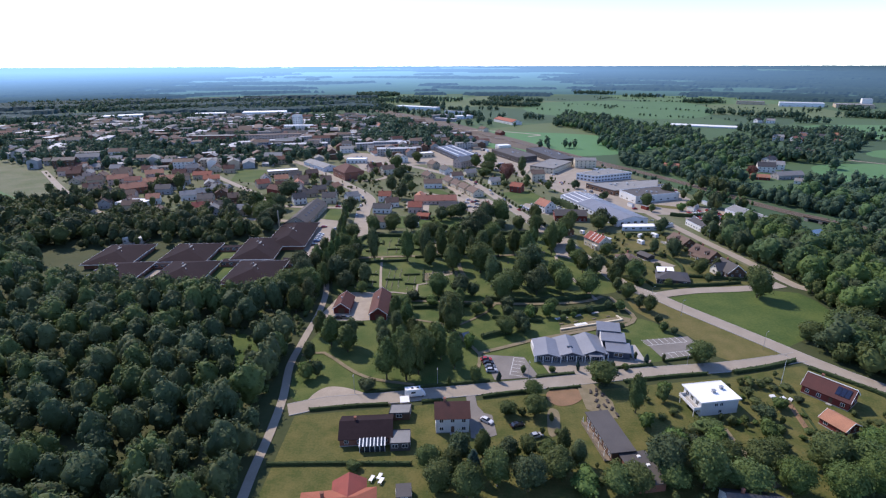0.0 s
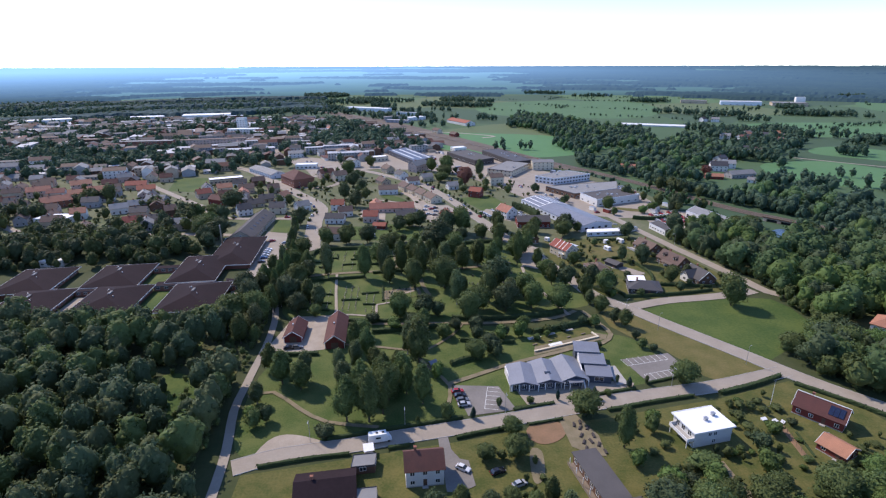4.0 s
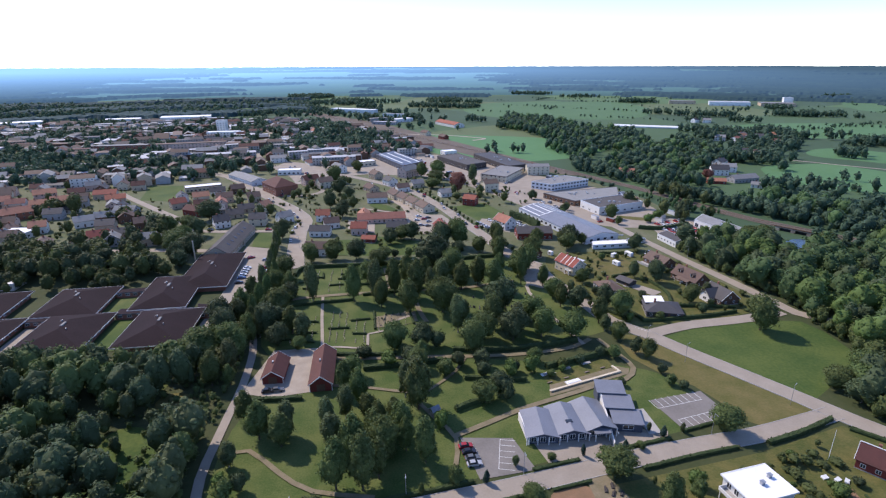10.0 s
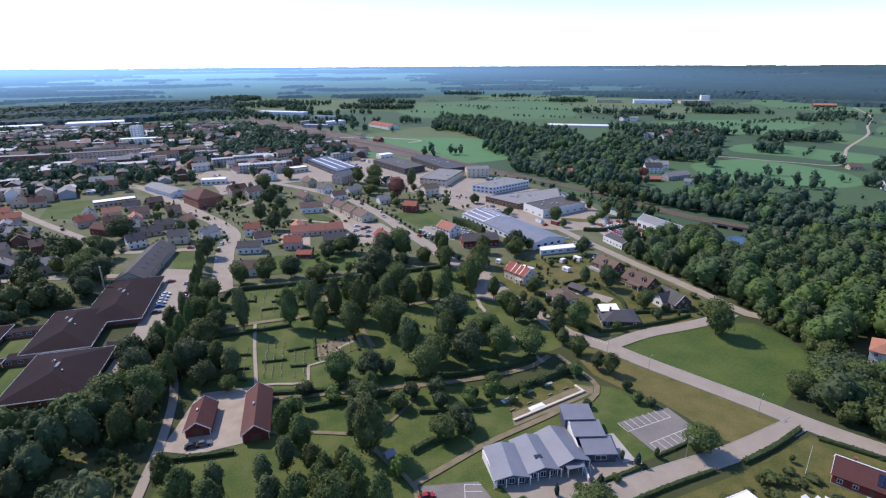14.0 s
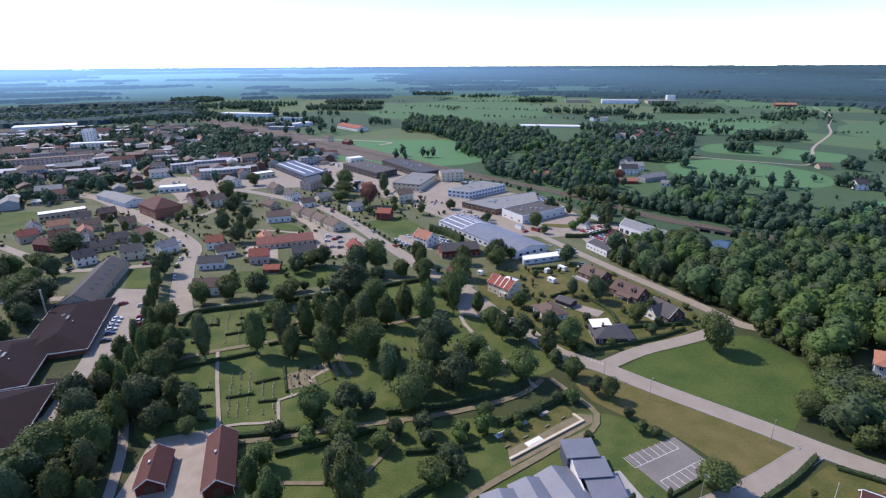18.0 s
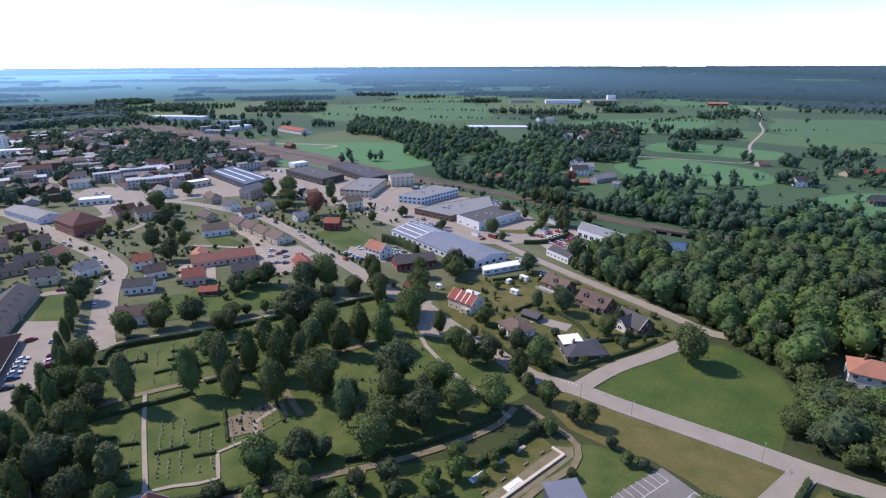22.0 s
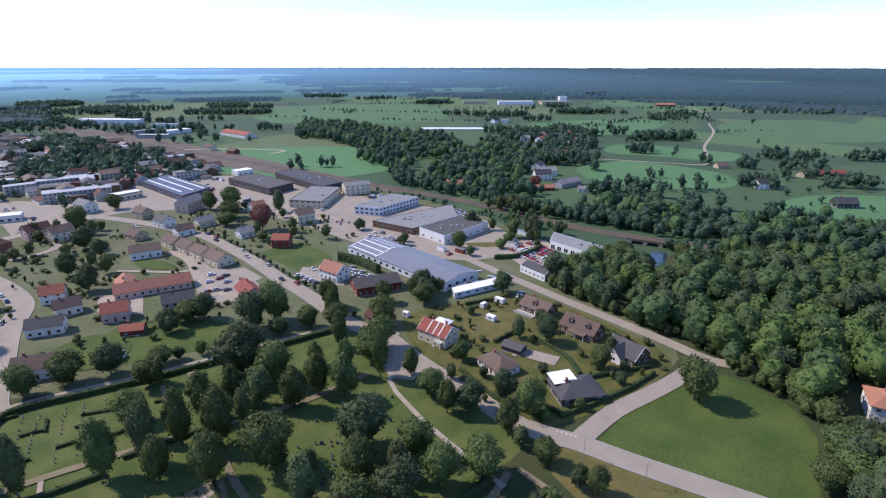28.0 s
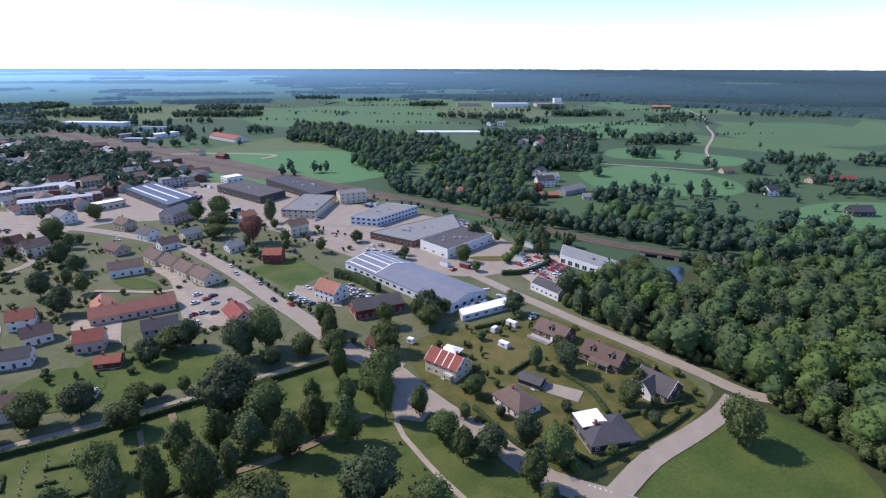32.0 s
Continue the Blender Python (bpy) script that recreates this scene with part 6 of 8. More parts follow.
for x, y, h in [(146.8, 268.6, 7), (123.4, 295.1, 9), (95.2, 277.1, 4), (115.1, 269.3, 4), (117.4, 322.8, 4)]:
    tree(x, y, h, h * 0.72 + 1.5, "b" if h < 6 else ("t", "r")[int(x * 7 + y) % 2])

for x, y, h, w, k in ((-4, 119, 8, 7, "r"), (-1, 111, 9, 8, "r"), (4, 122, 9, 7, "r"), (7, 116, 10, 8, "r"), (11, 124, 9, 7, "t"), (6, 109, 10, 8, "r"), (18, 124, 6, 6, "r"), (24, 125, 6, 6, "r"), (29, 122, 7, 6, "r"),
                      (24, 115, 7, 7, "r"), (34, 125, 9, 6, "t"), (34, 117, 9, 8, "r"), (-25, 119.5, 2.4, 5, "b"), (-47, 162, 3, 4, "b"), (-51, 170, 3, 4, "b"), (20, 143, 5, 6, "r"), (30, 153, 6, 6, "r")):
    tree(x, y, h, w, k)
for x, y, h, w, k in ((90, 110, 10, 9, "y"), (100, 116, 10, 10, "y"), (101, 107, 11, 10, "y"), (112, 119, 10, 9, "y"), (111, 110, 11, 10, "y"), (122, 123, 9, 9, "y"), (118, 113, 10, 9, "y"), (64, 123, 8, 8, "r"), (71, 119, 9, 8, "r"),
                      (71, 127, 5, 6, "b"), (78, 120, 8, 7, "r"), (80, 128, 5, 6, "b"), (45, 110, 8, 8, "r"), (51, 110, 8, 8, "r"), (39, 111, 8, 7, "y"), (60, 112, 8, 8, "r"), (92, 122, 7, 7, "r"), (95, 133, 4, 5, "b"), (130, 126, 9, 9, "y")):
    tree(x, y, h, w, k)

# ---- woods ----
def woods(name, spots, kinds, material, label, leaves, leaf, lobes=12, core=2):
    """Many trees in one mesh; spots are x, y, height, width."""
    rng = np.random.default_rng(len(spots) + 3)
    protos = [crown(rng, 1.0, 0.36, 0.04, lobes, leaves, leaf, rng.uniform(0.0, 0.3), core) for _ in range(kinds)]
    Vs, Fs, n = [], [], 0
    for i, (x, y, h, w) in enumerate(spots):
        V, Q = protos[i % kinds]
        a = rng.uniform(0, 6.28)
        c, s = math.cos(a), math.sin(a)
        k = w / 0.72
        W = np.stack([(V[:, 0] * c - V[:, 1] * s) * k + x, (V[:, 0] * s + V[:, 1] * c) * k + y, V[:, 2] * h + land(x, y)], 1)
        Vs.append(W)
        Fs += [tuple(int(j) + n for j in q) for q in Q]
        n += len(V)
    V = np.concatenate(Vs)
    me = bpy.data.meshes.new(name)
    me.from_pydata(V.tolist(), [], Fs)
    me.materials.append(material)
    me.polygons.foreach_set("use_smooth", [True] * len(Fs))
    return tagged(new(name, me), label, "woods", "", "stuff")


def scatter(poly, step, hmin, hmax, seed, keep=None, wmul=0.62):
    rng = random.Random(seed)
    xs, ys = [p[0] for p in poly], [p[1] for p in poly]
    out = []
    y = min(ys)
    while y < max(ys):
        x = min(xs)
        while x < max(xs):
            px, py = x + rng.uniform(-0.45, 0.45) * step, y + rng.uniform(-0.45, 0.45) * step
            if inside(px, py, poly) and (keep is None or keep(px, py, rng)):
                h = rng.uniform(hmin, hmax)
                out.append((px, py, h, h * wmul * rng.uniform(0.8, 1.15)))
            x += step
        y += step
    return out


def split(spots, n):
    out = [[] for _ in range(n)]
    for s in spots:
        out[int(abs(s[0] * 7.3 + s[1] * 3.1)) % n].append(s)
    return out


WEST = [(-54, 92), (-56.5, 140), (-60, 165), (-63, 205), (-76, 226), (-112, 236), (-150, 236), (-205, 252), (-240, 300), (-330, 330), (-400, 240), (-300, 130), (-150, 80)]
GLADES = [[(-111, 240), (-89, 237), (-79, 216), (-102, 218)], [(-83, 213), (-69, 211), (-61, 193), (-76, 195)], [(-90, 193), (-78, 195), (-68, 172), (-84, 174)], [(-124, 244), (-113, 244), (-112, 229), (-122, 229)], [(-160, 246), (-116, 246), (-120, 236), (-150, 233)]]
glade = lambda x, y, rng: not any(inside(x, y, g) for g in GLADES) or rng.random() < 0.08 if x > -190 else rng.random() < 0.72
A, B, C = split(scatter(WEST, 6.6, 6.5, 16, 11, glade, 0.7) + scatter([(-76, 208), (-72, 230), (-112, 232), (-150, 230), (-200, 244), (-200, 230), (-120, 208)], 9, 11, 16, 14, None, 0.6), 3)
woods("woods_west", A, 9, LEAF, "dense mixed deciduous woods", 150, 0.036, 18, 3)
woods("woods_west_pale", B, 9, LEAF_B, "paler birches among the woods", 150, 0.036, 18, 3)
woods("woods_west_dark", C, 9, LEAF_D, "darker trees among the woods", 150, 0.036, 18, 3)
under = scatter([(-150, 232), (-110, 234), (-76, 238), (-58, 226), (-58, 150), (-62, 100), (-120, 95)], 4.2, 0.9, 3.6, 31, lambda x, y, r: r.random() < 0.62, 1.1)
under += scatter([(-58.5, 236), (-58.5, 100), (-63, 100), (-74, 240)], 2.7, 0.8, 4.0, 32, lambda x, y, r: r.random() < 0.75, 1.0)
woods("undergrowth", under, 6, LEAF, "bramble and low scrub between the trees", 60, 0.06, 10, 1)
edge = scatter([(178, 246), (178, 262), (173, 290), (169, 312), (168, 336), (172, 336), (174, 312), (178, 290), (183, 262), (184, 246)], 3.2, 2.5, 6.5, 33, None, 1.0)
edge += scatter([(166, 194), (171, 206), (173, 214), (174, 236), (178, 240), (188, 222), (184, 210), (176, 196)], 3.4, 2.5, 7, 34, None, 1.0)
edge += scatter([(175, 204), (178, 238), (192, 236), (200, 218), (190, 209)], 4.2, 5, 9, 35, None, 0.9)
edge += scatter([(141.5, 177), (150, 166), (160, 154), (172, 139), (179, 143), (165, 161), (153, 175), (148, 186)], 4.6, 5, 11, 36, None, 1.0)
woods("wood_edge", edge, 6, LEAF, "dense bushes along the edge of the woods", 120, 0.045, 12)
EAST = [(179, 250), (178, 266), (173.5, 290), (169.5, 312), (168, 334), (186, 340), (200, 346), (216, 326), (226, 306), (262, 304), (284, 322), (330, 262), (410, 150), (300, 60), (205, 100), (178, 134), (160, 157), (149, 170), (146, 180), (156, 193), (170, 204), (177, 214), (177, 234), (178, 242)]
A, B, C, D = split(scatter(EAST, 7.6, 9, 17, 12, lambda x, y, r: math.hypot(x - 194, y - 197) > 18 and not inside(x, y, [(160, 186), (196, 196), (186, 214), (162, 204)]) and not inside(x, y, [(230, 320), (244, 318), (268, 338), (262, 350), (228, 338)]), 0.85), 4)
sunny = [(174, 200), (182, 262), (214, 268), (240, 236), (230, 205)]
E4 = A + B + C + D
C = [q for q in E4 if inside(q[0], q[1], sunny) and int(q[0] * 3.7 + q[1] * 5.3) % 5 < 3 or int(q[0] * 5.1 + q[1] * 2.3) % 7 == 0]
A, B, D = split([q for q in E4 if q not in C], 3)
woods("woods_east", A + B, 9, LEAF_E, "dense deciduous woods beside the lane", 150, 0.036, 18, 3)
woods("woods_east_bright", C, 9, LEAF_Y, "bright green trees in the woods", 150, 0.036, 18, 3)
woods("woods_east_dark", D, 9, LEAF_D, "darker trees in the woods", 150, 0.036, 18, 3)
BELT = [(195, 981), (262, 1170), (320, 1130), (338, 960), (420, 826), (440, 770), (420, 692), (386, 600), (345, 580), (300, 548), (285, 507), (299, 481), (302, 446), (347, 438), (345, 390), (360, 366), (372, 347), (404, 335), (420, 307), (520, 250), (520, 130), (440, 140), (345, 270), (312, 318), (291, 358), (271, 419), (247, 480), (232, 530), (220, 600), (214, 691), (212, 753), (242, 778), (234, 863), (228, 928)]
A, B, C = split(scatter(BELT, 9.0, 6, 15, 13, lambda x, y, r: noise.noise(Vector((x * 0.014, y * 0.014, 9))) > (-0.28 if y < 800 else -0.6), 0.9), 3)
A += scatter([(222, 470), (238, 425), (244, 400), (228, 395), (212, 425), (205, 468)], 7, 2.5, 6, 15)
B += scatter([(256, 425), (276, 386), (300, 348), (330, 300), (345, 306), (316, 356), (292, 392), (268, 432), (240, 500), (225, 500)], 6.5, 5, 11, 16, None, 0.9)
C += scatter([(258, 372), (285, 330), (300, 300), (320, 262), (296, 285), (272, 318), (262, 342), (240, 352), (226, 352), (232, 372), (246, 385)], 6.5, 4, 9, 17, lambda x, y, r: not inside(x, y, [(230, 320), (244, 318), (268, 338), (262, 350), (228, 338)]) and y < 344, 0.9)
C += scatter([(206, 300), (224, 278), (256, 288), (290, 318), (270, 312), (240, 304), (222, 312), (206, 330)], 6.5, 3, 7, 18, None, 1.0)
B += scatter([(258, 408), (229, 504), (196, 586), (212, 650), (224, 600), (236, 530), (252, 480), (276, 419), (296, 358), (303, 331), (296, 336)], 7, 5, 12, 19, None, 0.9)
C += scatter([(236, 408), (205, 500), (170, 585), (160, 600), (172, 560), (196, 500), (222, 420)], 5.5, 2, 5, 20, lambda x, y, r: r.random() < 0.6, 1.0)
woods("woods_belt", A, 6, LEAF_E, "belt of dark woods beyond the railway", 70, 0.05, 12)
woods("woods_belt_pale", B + C, 6, LEAF_HAZED, "trees in the belt of woods, tinted with painted haze", 60, 0.055, 12)
far = []
frng = random.Random(21)


def clump(cx, cy, rx, ry, step, h0=8, h1=14, ang=0.0):
    n = int(math.pi * rx * ry / step ** 2)
    ca, sa = math.cos(math.radians(ang)), math.sin(math.radians(ang))
    for _ in range(n):
        r, a = math.sqrt(frng.random()), frng.uniform(0, 6.28)
        u, v = r * math.cos(a) * rx, r * math.sin(a) * ry
        h = frng.uniform(h0, h1)
        far.append((cx + u * ca - v * sa, cy + u * sa + v * ca, h, h * frng.uniform(0.65, 0.95)))


# groves on the plain, seen across their long sides
for cx, cy, rx, ry in ((690, 704, 50, 18), (545, 622, 17, 9), (560, 640, 16, 8), (1020, 960, 62, 20), (1222, 932, 20, 10), (1280, 893, 42, 8), (1344, 842, 40, 14), (905, 1112, 62, 22), (960, 1285, 34, 30),
                       (945, 1040, 23, 7), (535, 845, 22, 30), (536, 742, 42, 11), (395, 628, 25, 20), (438, 612, 19, 16), (474, 624, 5, 7), (660, 506, 33, 14), (727, 459, 24, 11), (558, 496, 16, 13),
                       (363, 475, 24, 9), (394, 455, 5, 5), (419, 448, 13, 9), (484, 426, 18, 15), (557, 388, 22, 14), (565, 431, 22, 6), (548, 533, 6, 16), (361, 402, 26, 7)):
    clump(cx, cy, rx, ry, 7.5 if cy < 800 else 9.5, 7, 15, ang=-32)
for cx, cy, rx, ry in ((-235, 1590, 60, 26), (-95, 1650, 44, 26), (-23, 1474, 36, 18), (127, 1500, 58, 40), (202, 1462, 58, 40), (36, 1272, 18, 12), (189, 1114, 24, 12), (-102, 1275, 12, 12), (-59, 1234, 24, 10), (79, 988, 11, 8), (48, 990, 12, 9), (195, 968, 8, 6),
                       (-30, 1180, 40, 14), (60, 1180, 30, 10), (0, 1340, 40, 14), (-150, 1400, 40, 20), (-190, 1460, 50, 24), (110, 1330, 30, 10), (-231, 2000, 90, 40), (70, 1075, 20, 7), (10, 1094, 26, 6)):
    clump(cx, cy, rx, ry, 8.5, 8, 14, ang=-28)
for cx, cy, rx, ry in ((-90, 1000, 46, 34), (-64, 778, 26, 18), (-18, 782, 16, 14), (13, 762, 22, 8), (-89, 752, 16, 14), (-140, 968, 18, 16), (135, 728, 8, 6), (-40, 856, 16, 10), (-120, 1080, 30, 24), (-110, 860, 20, 18), (-60, 940, 16, 14)):
    clump(cx, cy, rx, ry, 7.5, 8, 15, ang=-28)
for cx, cy, rx, ry in ((727, 1556, 62, 18), (607, 1206, 28, 14), (677, 1140, 68, 20), (597, 1030, 28, 14), (683, 1012, 30, 12), (501, 884, 24, 16), (511, 776, 26, 14), (553, 735, 18, 10), (878, 1105, 74, 20), (935, 912, 42, 18), (660, 695, 42, 16),
                       (541, 620, 15, 8), (372, 620, 22, 16), (402, 622, 16, 14), (408, 600, 18, 12), (430, 588, 12, 9), (347, 468, 22, 14), (374, 440, 6, 5), (1485, 1705, 38, 14), (520, 860, 30, 12), (560, 830, 34, 14), (455, 700, 22, 16)):
    clump(cx, cy, rx, ry, 8.0, 8, 15, ang=-28)
for cx, cy, rx, ry in ((590, 800, 44, 26), (500, 700, 34, 22), (455, 655, 30, 18), (620, 850, 34, 18), (480, 800, 30, 26), (410, 560, 16, 8), (700, 820, 24, 7), (640, 770, 20, 7), (430, 500, 14, 7), (610, 460, 26, 10)):
    clump(cx, cy, rx, ry, 8.0, 7, 15, ang=-32)
for cx, cy, rx, ry in ((-72, 960, 26, 18), (-82, 900, 22, 18), (-94, 835, 22, 16), (-104, 780, 20, 14), (-46, 780, 20, 16), (-30, 836, 18, 16), (12, 778, 20, 10), (-127, 974, 24, 16), (-12, 728, 12, 8)):
    clump(cx, cy, rx, ry, 8.0, 10, 18, ang=-20)
for cx, cy, rx, ry in ((-75, 1600, 50, 26), (-29, 1484, 36, 18), (38, 1320, 26, 12), (-20, 1190, 18, 12), (78, 1014, 14, 9), (110, 1130, 20, 8), (20, 1000, 14, 8), (130, 960, 12, 6), (738, 1575, 57, 26), (555, 2040, 75, 50), (657, 1835, 73, 22), (195, 1700, 58, 80), (268, 1620, 28, 36), (184, 1093, 23, 9), (254, 1126, 5, 6), (150, 709, 34, 7), (-80, 1730, 64, 60),
                       (-230, 1960, 70, 110), (330, 1420, 12, 5), (1200, 1010, 30, 6), (1130, 1090, 26, 6), (830, 1250, 26, 10), (1010, 780, 14, 5), (760, 600, 12, 6)):
    clump(cx, cy, rx, ry, 11, ang=-14)
for cx, cy, rx, ry, a in ((-60, 820, 60, 40, 30), (-150, 980, 80, 40, 0), (-330, 640, 90, 20, 10), (-200, 690, 60, 14, 20), (-420, 700, 60, 40, 0), (-560, 880, 120, 50, 0), (-10, 740, 34, 50, 25), (20, 1150, 70, 40, 0),
                          (-420, 980, 160, 30, 10), (-780, 1060, 140, 60, 20), (-600, 1350, 320, 80, 10), (-200, 1300, 120, 70, 0), (-330, 1600, 400, 90, 10), (-900, 1500, 300, 160, 0), (-86, 769, 26, 18, 0), (-91, 1008, 34, 20, 0)):
    clump(cx, cy, rx, ry, 15, ang=a)
for cx, cy, rx, ry, a in ((-290, 300, 50, 26, 20), (-245, 268, 26, 16, 10), (-340, 350, 40, 30, 20), (-250, 345, 60, 24, 20), (-300, 400, 50, 30, 30), (-200, 372, 40, 12, 10), (-150, 345, 24, 16, 0), (-148, 388, 22, 12, 0), (-222, 345, 26, 18, 0),
                          (238, 452, 6, 40, 22), (196, 415, 5, 26, 20), (226, 400, 6, 20, 20), (150, 350, 4, 8, 0), (206, 402, 10, 8, 0)):
    clump(cx, cy, rx, ry, 8, 7, 13, ang=a)
# hedgerows and roadside trees
for x0, y0, x1, y1, n in ((626, 856, 733, 887, 14), (733, 887, 921, 958, 24), (600, 700, 660, 745, 6), (1108, 950, 934, 814, 8), (560, 586, 640, 640, 6), (640, 520, 760, 470, 9), (470, 460, 540, 440, 6), (1060, 1180, 1230, 1090, 14)):
    for i in range(n):
        u = (i + frng.uniform(-0.4, 0.4)) / n
        h = frng.uniform(3, 8)
        far.append((x0 + (x1 - x0) * u + frng.uniform(-3, 3), y0 + (y1 - y0) * u + frng.uniform(-3, 3), h, h * 0.9))
for i in range(34):
    x0, y0 = frng.uniform(220, 1500), frng.uniform(720, 1850)
    a = math.radians(frng.choice([-32, -32, 58, -10]) + frng.uniform(-8, 8))
    n = frng.randrange(8, 22)
    for j in range(n):
        if frng.random() < 0.75:
            h = frng.uniform(2.5, 7)
            far.append((x0 + math.cos(a) * j * 11 + frng.uniform(-3, 3), y0 + math.sin(a) * j * 11 + frng.uniform(-3, 3), h, h * 1.1))
for i in range(46):
    h = frng.uniform(3, 9)
    far.append((frng.uniform(350, 620), frng.uniform(330, 470), h, h * 0.9))
for x, y, w in ((-189, 335, 12), (-168, 332, 12), (-147, 330, 13), (-128, 331, 10), (-255, 460, 10), (-243, 467, 12), (-186, 444, 10), (-150, 399, 13), (-210, 325, 12), (-230, 335, 14), (-205, 350, 10), (-170, 352, 12), (-160, 318, 8), (-190, 318, 8), (-212, 314, 7), (-140, 316, 7), (-240, 318, 12), (-265, 330, 14), (-280, 350, 14)):
    for i in range(8):
        h = frng.uniform(0.6, 1.25) * w
        far.append((x + frng.uniform(-11, 11), y + frng.uniform(-8, 8), h, h * 0.85))
near_groves = [q for q in far if q[1] < 480 and q[0] < 300]
woods("town_groves", near_groves[::2], 7, LEAF_D, "old dark trees in groups between the gardens", 120, 0.05, 14)
woods("town_groves_light", near_groves[1::2], 7, LEAF, "old green trees in groups between the gardens", 120, 0.05, 14)
far = [q for q in far if not (q[1] < 480 and q[0] < 300)]
woods("far_woods", far, 6, LEAF_HAZED, "far groves and hedgerows on the plain", 26, 0.1, 8, 1)

# ---- skyline woods ----
def canopy(name, r0, r1, nr, a0, a1, na, thresh, material, label, seed):
    """An uneven sheet of treetops that stands above the land wherever the far forest grows."""
    rng = random.Random(seed)
    V, F = [], []
    for i in range(nr + 1):
        r = r0 * (r1 / r0) ** (i / nr)
        for k in range(na + 1):
            a = math.radians(a0 + (a1 - a0) * k / na) + rng.uniform(-0.3, 0.3) * math.radians((a1 - a0) / na)
            rr = r * (1 + rng.uniform(-0.3, 0.3) * (math.log(r1 / r0) / nr))
            x, y = rr * math.sin(a), 80 + rr * math.cos(a)
            m = noise.noise(Vector((a * 4.5, math.log(rr) * 13, seed))) + 0.5 * noise.noise(Vector((a * 16, math.log(rr) * 34, seed + 3))) - thresh(x, y, rr, a)
            h = rng.uniform(7, 10) if m > 0 and 0 < i < nr and 0 < k < na else -3.0
            V.append((x, y, land(x, y) + h))
    for i in range(nr):
        for k in range(na):
            p = i * (na + 1) + k
            q = (p, p + 1, p + na + 2, p + na + 1)
            if max(V[j][2] - land(V[j][0], V[j][1]) for j in q) > 0:
                F.append(q)
    me = bpy.data.meshes.new(name)
    me.from_pydata(V, [], F)
    me.materials.append(material)
    return tagged(new(name, me), label, "forest", "", "stuff")


def wooded_from(a):
    """Distance at which the unbroken forest begins, by bearing: near in the west and the east, far off over the plain between."""
    deg = math.degrees(a)
    knots = ((-60, 1500), (-34, 1750), (-26, 2600), (-16, 4300), (6, 4300), (13, 3500), (20, 3100), (33, 2250), (42, 1950), (52, 1650), (80, 1450))
    for (d0, r0), (d1, r1) in zip(knots, knots[1:]):
        if deg <= d1:
            return r0 + (r1 - r0) * max(deg - d0, 0) / (d1 - d0)
    return knots[-1][1]


def far_edge(x, y, r, a):
    r0 = wooded_from(a)
    return -0.5 if r > r0 * 1.12 else 0.30 - 0.35 * max(0.0, (r / r0 - 0.7) / 0.42)


def mid_edge(x, y, r, a):
    if r > wooded_from(a):
        return -0.4
    return 9.0 if a > -0.12 else -0.02


canopy("forest_skyline", 1850, 4900, 96, -56, 80, 520, far_edge, FAR_TREES, "distant forests along the skyline, haze painted as glow", 5)
canopy("forest_far", 1230, 1870, 44, -56, 80, 520, mid_edge, FARWOOD_HAZED, "far dark forests on the plain", 8)

# ---- scattered town trees and houses ----
brng = random.Random(8)
road_pts = []
for o in scene.objects:
    if o.type == "MESH" and o.name.startswith("road_"):
        road_pts += [(v.co.x, v.co.y) for v in o.data.vertices][::2]
roads_np = np.array(road_pts)


def clear(x, y, r):
    if len(roads_np) and np.min(np.hypot(roads_np[:, 0] - x, roads_np[:, 1] - y)) < r + 1.5:
        return False
    return all((x - a) ** 2 + (y - b) ** 2 > (c + r) ** 2 for a, b, c in OCC)


OCC.append((-192, 528, 24))
OCC += [(-100, 660, 14), (-82, 640, 14), (-70, 610, 14), (-75, 590, 10), (-105, 630, 12)]
ZONES = [[(-62, 380), (-60, 430), (-90, 490), (-120, 540), (-260, 560), (-420, 560), (-330, 440), (-230, 360), (-120, 385)],
         [(-50, 345), (30, 376), (40, 430), (20, 490), (-20, 540), (-70, 580), (-110, 530), (-55, 430)],
         [(40, 460), (90, 440), (125, 470), (110, 520), (60, 560), (10, 560), (30, 520)]]
made = 0
for zone in ZONES:
    xs, ys = [p[0] for p in zone], [p[1] for p in zone]
    for _ in range(900):
        x, y = brng.uniform(min(xs), max(xs)), brng.uniform(min(ys), max(ys))
        if made < 62 and inside(x, y, zone) and clear(x, y, 5.6):
            two = brng.random() < 0.5
            house(x, y, brng.choice([15, -75, 20, -70, 10]) + brng.uniform(-6, 6), brng.uniform(9.5, 13), brng.uniform(8, 9.5), 4.9 if two else 3.2, 8.0 if two else 6.2,
                  brng.choice(["white", "beige", "cream", "pink", "brown", "grey", "beige"]), brng.choice(["orange", "brown", "dark", "brown", "maroon", "brown", "grey", "dark", "brown", "grey", "maroon"]), chimney=1)
            made += 1
garden = []
OCC += [(41, 151, 9), (52, 150, 8), (122, 279, 7), (25, 425, 12), (22, 405, 10), (-4, 457, 10), (112, 143, 9), (122, 310, 9)]
